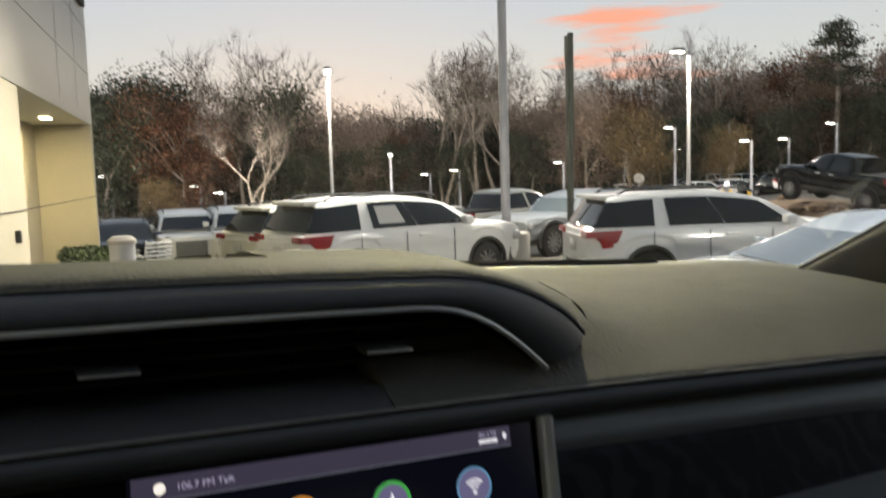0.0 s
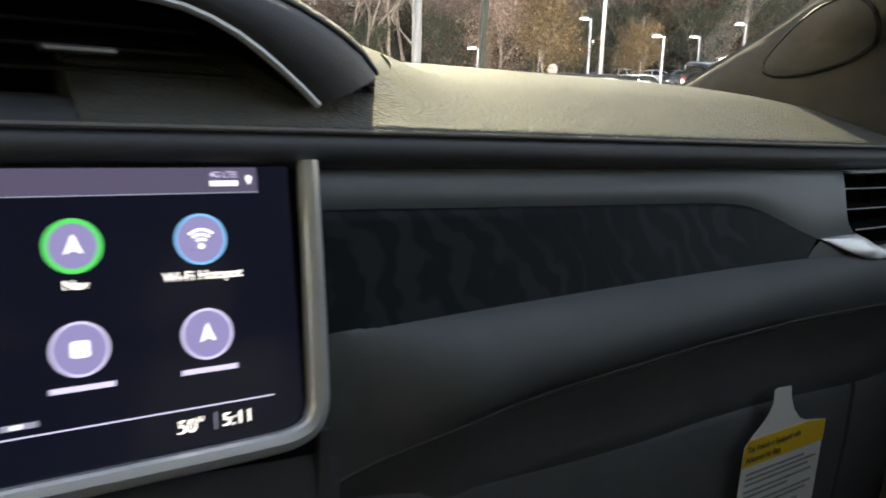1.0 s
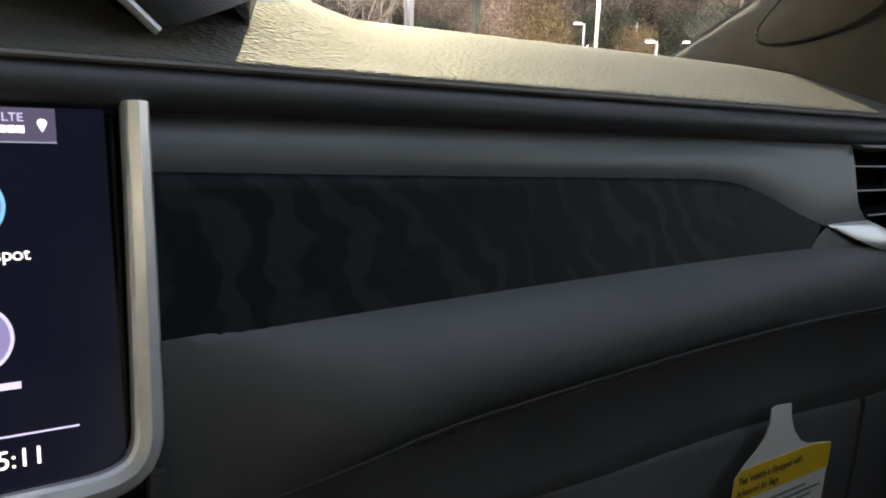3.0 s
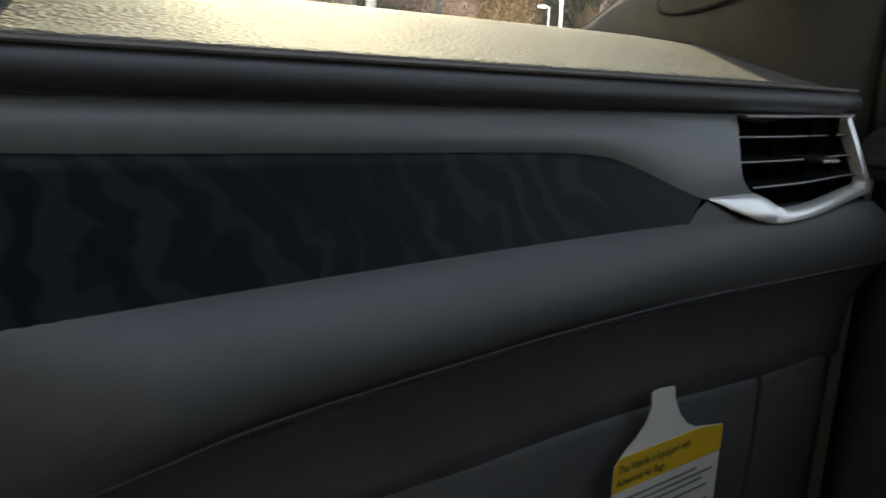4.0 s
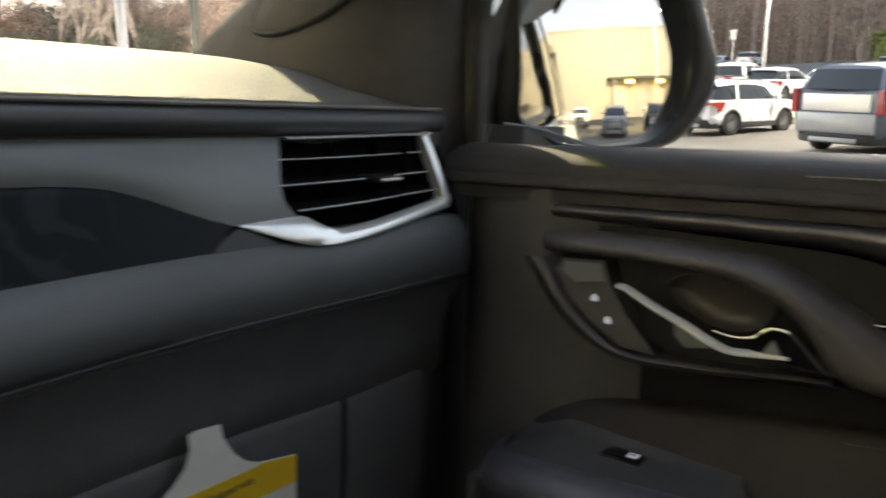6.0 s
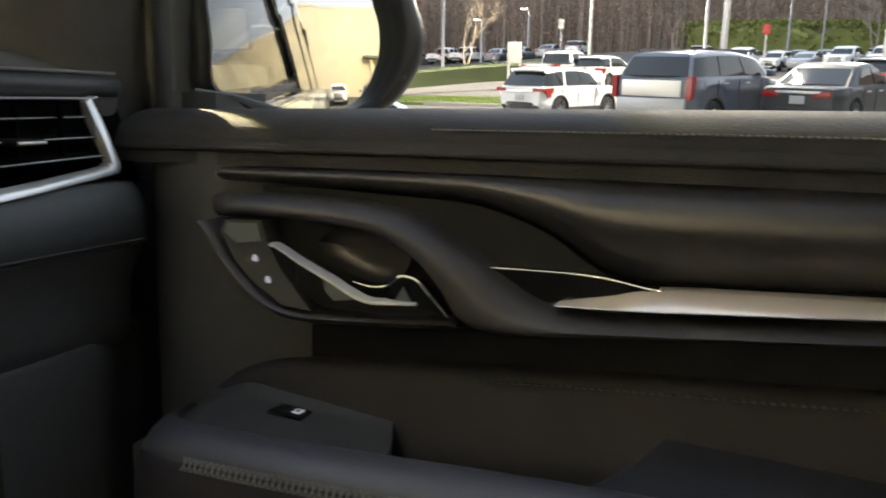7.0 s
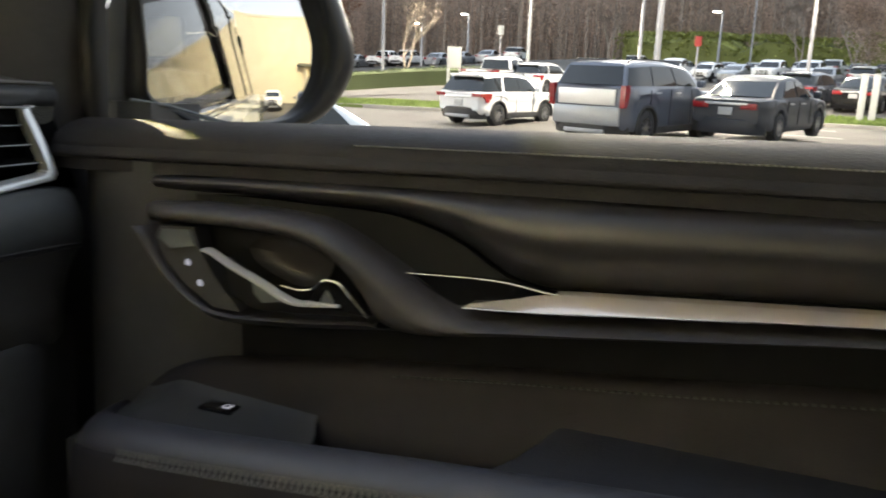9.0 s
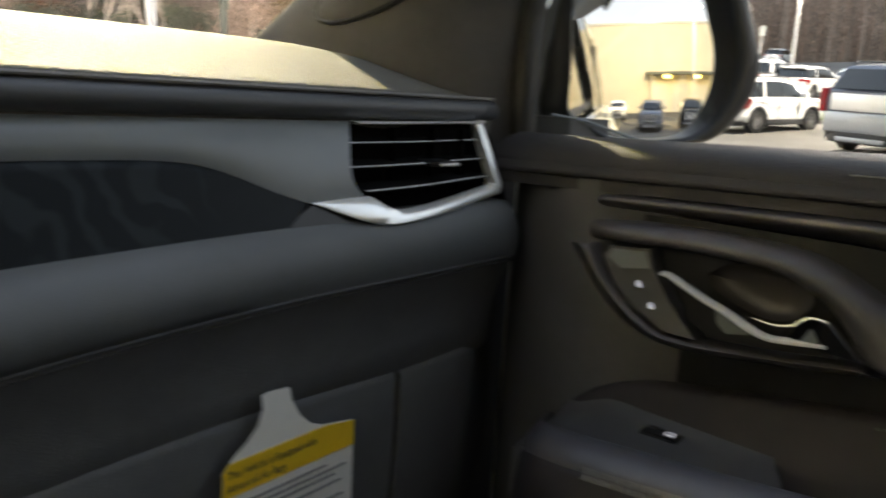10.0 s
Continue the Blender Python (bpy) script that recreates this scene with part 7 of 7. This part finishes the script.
def pillar_x(y, z):
    y0, yd = wy(z), 0.392 if z < 1.46 else 0.392 - (z - 1.46) / 0.75
    return curve([(0.0, 0.925), (0.015, 0.900), (0.06, 0.890), (0.25, 0.884), (0.45, 0.880), (0.62, 0.884), (0.78, 0.900), (0.90, 0.930), (1.0, 0.990)], (y0 - y) / (y0 - min(yd, y0 - 0.1))) - 0.24 * max(0, z - 1.46)


spk = part("speaker_cover", Geo().grid([[(pillar_x(0.4875 + (y - 0.4875) * q, 1.461 + (z - 1.461) * q) - 0.001 - 0.0035 * (1 - q ** 4), 0.4875 + (y - 0.4875) * q, 1.461 + (z - 1.461) * q) for y, z in outline] for q in (0.02, 0.3, 0.6, 0.85, 0.95, 1.0)]), "fabric", pillar, "grey cloth speaker cover", sharp=80)
part("speaker_gap", Geo().tube([(pillar_x(y, z) + 0.0002, y, z) for y, z in outline], 0.0026, 6), "pit", spk, "dark shadow gap")
part("windscreen_seal", Geo().tube([(0.918 - 0.24 * max(0, z - 1.46), wy(z) + 0.002, z) for z in span(1.39, 1.97, 16)], 0.009, 8), "pit", pillar, "black rubber seal")
part("door_seal", Geo().shell([[(0.990 + dx - 0.24 * max(0, z - 1.46), 0.388 + dy - max(0, z - 1.46) / 0.75, z) for dx, dy in ((0.004, 0.010), (-0.006, 0.007), (-0.010, 0.0), (-0.006, -0.007), (0.004, -0.010))] for z in span(1.30, 1.97, 30)], (0.004, 0, 0)), "pit", pillar, "black rubber door seal", sharp=80)

# ---- wing mirror ----
mir = cabin_thing("wing_mirror", "large black wing mirror outside the passenger glass", "mirror")
MN = Vector((-0.507, -0.862, 0.0)).normalized()
MU = Vector((0.862, -0.507, 0))
MC = Vector((1.135, 0.315, 1.43)) - MU * 0.020
# the glass is convex: a cap of a large sphere, tipped slightly upwards
CAP_R = 1.15
CAP_N = Vector((-math.sin(radians(29)) * math.cos(radians(3.6)), -math.cos(radians(29)) * math.cos(radians(3.6)), math.sin(radians(3.6))))
CAP_C = MC + Vector((0, 0, 0.02)) - MN * 0.004 - CAP_N * CAP_R


def on_mirror(u, z, d=0.0):
    p = MC + MU * u + MN * d
    return (p.x, p.y, z)


def on_glass(u, z, d=0.0):
    p = Vector(on_mirror(u, z)) - CAP_C
    b = p.dot(MN)
    q = p + CAP_C + MN * (-b + math.sqrt(b * b - p.length_squared + (CAP_R + d) ** 2))
    return tuple(q)


GLASS = [(-0.0985, 1.46), (-0.0930, 1.40), (-0.0915, 1.3655), (-0.070, 1.3530), (-0.045, 1.3432), (-0.0052, 1.3412), (0.030, 1.3435), (0.0527, 1.3490), (0.0711, 1.3640), (0.0875, 1.3954), (0.0905, 1.4264), (0.0840, 1.4500), (0.074, 1.476), (0.058, 1.520), (0.035, 1.545), (-0.02, 1.553), (-0.085, 1.548), (-0.1, 1.52)]
gp = path_of(GLASS + GLASS[:1], 90)
rows = [[on_glass(-0.005 + (u + 0.005) * q, 1.45 + (z - 1.45) * q) for u, z in gp] for q in (0.002, 0.25, 0.5, 0.75, 0.97, 1.0)]
rows.append([on_glass(u, z, -0.005) for u, z in gp])
part("mirror_glass", Geo().grid(rows), "mirror", mir, "convex silvered mirror glass", sharp=40)
rows = []
for q, d in ((0.985, -0.022), (0.99, 0.004), (1.02, 0.008), (1.14, 0.010), (1.30, 0.006), (1.42, -0.004), (1.48, -0.022), (1.48, -0.06), (1.3, -0.11), (0.9, -0.15), (0.4, -0.17)):
    rows.append([on_mirror(-0.005 + (u + 0.005) * (q if u > 0 else 1 + (q - 1) * 0.22), 1.45 + (z - 1.45) * (1 + (q - 1) * (0.16 if z < 1.45 else 0.35)), d) for u, z in gp])
part("housing", Geo().grid(rows), "housing", mir, "black housing with a broad outer rim", sharp=60)
# foot: a black arm that rises from the door skin to the housing
part("mirror_foot", Geo().prism([(1.015, 0.385), (1.03, 0.44), (1.10, 0.43), (1.12, 0.36), (1.075, 0.345), (1.03, 0.36)], 2, 1.315, 1.358), "plastic", mir, "black mirror foot")
part("foot_edge", Geo().tube([(1.02, 0.375, 1.3600), (1.045, 0.352, 1.3560), (1.085, 0.325, 1.3430), (1.10, 0.305, 1.3380)], 0.0018, 6), "satin", mir, "grey edge line of the foot")
part("door_sail", Geo().shell([[(1.022 + 0.05 * u, y - 0.62 * max(0.0, z - 1.40) + 0.02 * u, z) for z in span(1.335, 1.66, 9)] for y, u in ((0.425, 0.0), (0.402, 0.25), (0.388, 0.6), (0.378, 1.0))], (0.006, 0.012, 0)), "sailgloss", mir, "gloss sail between pillar and mirror, sky reflection put into its grey", sharp=50)
part("sail_edge", Geo().tube([(1.0715, 0.3965 - 0.62 * max(0.0, z - 1.40), z) for z in span(1.338, 1.65, 10)], 0.0028, 6), "chrome_hi", mir, "bright edge of the sail")

# printed warning on the mirror
for text, u, z in (("OBJECTS IN MIRROR ARE CLOSER", -0.012, 1.3600), ("THAN THEY APPEAR", 0.0, 1.3525)):
    c = bpy.data.curves.new("mirror_text", "FONT")
    c.body, c.size, c.align_x = text, 0.0060, "CENTER"
    ob = new("mirror_text", c)
    me = bpy.data.meshes.new_from_object(ob)
    bpy.data.objects.remove(ob)
    me.materials.clear()
    me.materials.append(M["ink"])
    ob = new("mirror_text", me)
    ob.parent = mir
    p = on_glass(u, z, 0.0012)
    ob.matrix_local = Matrix(((MU.x, 0, MN.x, p[0]), (MU.y, 0, MN.y, p[1]), (0, 1, 0, p[2]), (0, 0, 0, 1)))

# ---- glass ----
ws = tagged(part("windscreen", Geo().grid([[(x * (1 - 0.10 * u), 0.86 - 0.98 * u - 0.10 * (x / 0.9) ** 2, 1.405 + 0.56 * u) for x in span(-0.82, 0.98, 12)] for u in span(0, 1, 12)]), "windscreen"), "clear raked windscreen", "windscreen", kind="structure")
ws.matrix_world = CAR
ws.visible_shadow = False
sg = tagged(part("door_glass", Geo().grid([[(1.008 - 0.16 * u, y, belt_z(y) - 0.03 + 0.56 * u) for y in span(0.385, -0.62, 8)] for u in span(0, 1, 6)]), "sideglass"), "clear raised passenger window", "window", kind="structure")
sg.matrix_world = CAR
sg.visible_shadow = False

# out of view; tinted only to hold back light from the left
dg = tagged(part("driver_dim_glass", Geo().grid([[(-0.79 + 0.16 * u, y, 1.325 + 0.60 * u) for y in span(0.34, -0.72, 8)] for u in span(0, 1, 6)]), pane_glass("dimming_driver_glass", (0.62, 0.66, 0.70))), "unseen driver's window, tinted to dim the light from the left", "window", kind="structure")
dg.matrix_world = CAR

# ---- body shell of the same car ----
shell = cabin_thing("parked_suv", "large pale SUV seen from inside", "car")
part("roof", Geo().shell([[(x, y, 1.955 - 0.05 * (x / 0.9) ** 2) for x in span(-0.62, 0.86, 9)] for y in (-0.08, -1.6, -3.2)], (0, 0, 0.05)), "white", shell)
part("headliner", Geo().shell([[(x, y, 1.935 - 0.05 * (x / 0.9) ** 2) for x in span(-0.64, 0.84, 9)] for y in (-0.10, -1.6, -3.18)], (0, 0, 0.012)), "headliner", shell)
part("floor_pan", Geo().box((-0.8, -3.3, 0.40), (1.05, 0.75, 0.50), 0.02), "plastic", shell)
part("firewall", Geo().box((-0.8, 0.70, 0.45), (1.05, 0.80, 1.395), 0.02), "plastic", shell)


def flank_low(y):
    z = 0.34
    for c in (1.78, -1.30):
        if abs(y - c) < 0.49:
            z = max(z, 0.42 + math.sqrt(0.49 ** 2 - (y - c) ** 2))
    return z


flank_y = sorted(set(span(2.55, -3.40, 34) + [c + 0.49 * math.cos(a) for c in (1.78, -1.30) for a in span(0, math.pi, 13)]))
for sgx, xo in ((-1, -0.875), (1, 1.14)):
    rows = []
    for y in flank_y:
        zl, zh = flank_low(y), 1.325 - (0.10 * smooth01((y - 0.9) / 1.6) if y > 0.9 else 0)
        tuck = 0.22 * smooth01((y - 2.1) / 0.5) ** 2
        rows.append([(xo - sgx * (0.05 * (1 - math.sin(math.pi * (0.15 + 0.75 * u))) + tuck), y, zl + (zh - zl) * u) for u in span(0, 1, 9)])
    part("side_panel", Geo().shell(rows, (-0.05 * sgx, 0, 0)), "cream", shell, "pale painted flank", sharp=50)
    for c in (1.78, -1.30):
        g = Geo()
        n = 22
        g.grid([[(xo - sgx * 0.13 + 0.26 * s * sgx / 2, c + 0.42 * q * math.cos(2 * math.pi * k / n), 0.42 + 0.42 * q * math.sin(2 * math.pi * k / n)) for q, s in ((0.05, 0.6), (0.62, 0.7), (0.66, 0.95), (0.95, 0.95), (1.0, 0.5), (1.0, -0.7), (0.3, -0.8))] for k in range(n + 1)])
        wh = part("wheel", g, "tyre", shell, "black tyre on an alloy rim")
        r = Geo()
        for k in range(8):
            r.box((-0.015, 0.03, -0.03), (0.015, 0.26, 0.03), 0.0, Matrix.Translation((xo - sgx * 0.03, c, 0.42)) @ Matrix.Rotation(2 * math.pi * k / 8, 4, "X"))
        part("rim", r, "rim", wh)
part("nose", Geo().box((-0.68, 2.35, 0.38), (0.95, 2.56, 1.20), 0.09), "cream", shell, "blunt painted nose")
part("grille", Geo().box((-0.35, 2.54, 0.62), (0.62, 2.60, 1.08), 0.03), "clad", shell)
part("tailgate", Geo().box((-0.78, -3.46, 0.38), (1.04, -3.38, 1.34), 0.03), "cream", shell)
part("rear_window", Geo().shell([[(x * (1 - 0.1 * u) + 0.013, -3.42 + 0.16 * u, 1.34 + 0.58 * u) for x in span(-0.72, 0.98, 6)] for u in (0, 0.5, 1)], (0, 0.01, 0)), "carglass", shell, "dark rear glass")
part("left_trim", Geo().box((-0.74, -3.2, 0.5), (-0.70, 0.6, 1.34), 0.01), "plastic", shell)
for y0, y1, lean in ((-0.72, -0.758, 0.03), (-1.66, -1.73, 0.06), (-3.05, -3.42, 0.14)):
    for sgx, xb, xt in ((1, 1.035, 0.865), (-1, -0.80, -0.63)):
        part("pillar", Geo().shell([[(xb + (xt - xb) * u, y + lean * u, 1.325 + 0.62 * u) for y in (y0, y1)] for u in (0, 0.5, 1)], (-0.015 * sgx, 0, 0)), "gloss", shell, "gloss black window pillar")
for y0, y1 in ((-0.77, -1.66), (-1.73, -3.05)):
    part("rear_side_glass", Geo().shell([[(-0.79 + 0.165 * u, y, 1.325 + 0.60 * u) for y in span(y0, y1, 4)] for u in (0, 0.5, 1)], (0.008, 0, 0)), "carglass", shell, "dark rear side glass")
    part("rear_side_glass", Geo().shell([[(1.028 + (0.862 - 1.028) * u, y, 1.325 + 0.60 * u) for y in span(y0, y1, 4)] for u in (0, 0.5, 1)], (-0.008, 0, 0)), "carglass", shell, "dark rear side glass")
part("belt_moulding", Geo().box((1.03, -3.1, 1.318), (1.052, 0.36, 1.338), 0.005), "chrome_hi", shell, "bright chrome belt moulding")
for y in (-0.75, -1.70):
    part("door_gap", Geo().box((1.125, y - 0.004, 0.5), (1.142, y + 0.004, 1.31), 0.0), "joint", shell)
part("left_a_pillar", Geo().tube([(-0.78, 0.66, 1.38), (-0.64, -0.08, 1.93)], 0.045, 8), "fabric", shell)
part("windscreen_header", Geo().box((-0.66, -0.16, 1.87), (0.86, -0.06, 1.95), 0.02), "headliner", shell)
part("rear_wall", Geo().box((-0.7, -3.4, 0.5), (1.0, -3.3, 1.30), 0.02), "plastic", shell)
part("bonnet", Geo().shell([[(x, y, 1.315 - 0.055 * (y - 0.8) ** 2 - 0.04 * (x - 0.13) ** 2) for x in span(-0.84, 1.10, 11)] for y in span(0.84, 2.45, 12)], (0, 0, -0.03)), "cream", shell, "pale painted bonnet")
for x, nm in ((-0.25, "driver"), (0.62, "passenger")):
    seat = cabin_thing("bucket_seat", "black leather front seat", "seat")
    part("cushion", Geo().box((x - 0.26, -0.95, 0.70), (x + 0.26, -0.45, 0.88), 0.05), "leather_soft", seat)
    part("backrest", Geo().box((x - 0.25, -1.10, 0.85), (x + 0.25, -0.93, 1.45), 0.06), "leather_soft", seat)
    part("headrest", Geo().box((x - 0.14, -1.10, 1.50), (x + 0.14, -0.99, 1.70), 0.04), "leather_soft", seat)
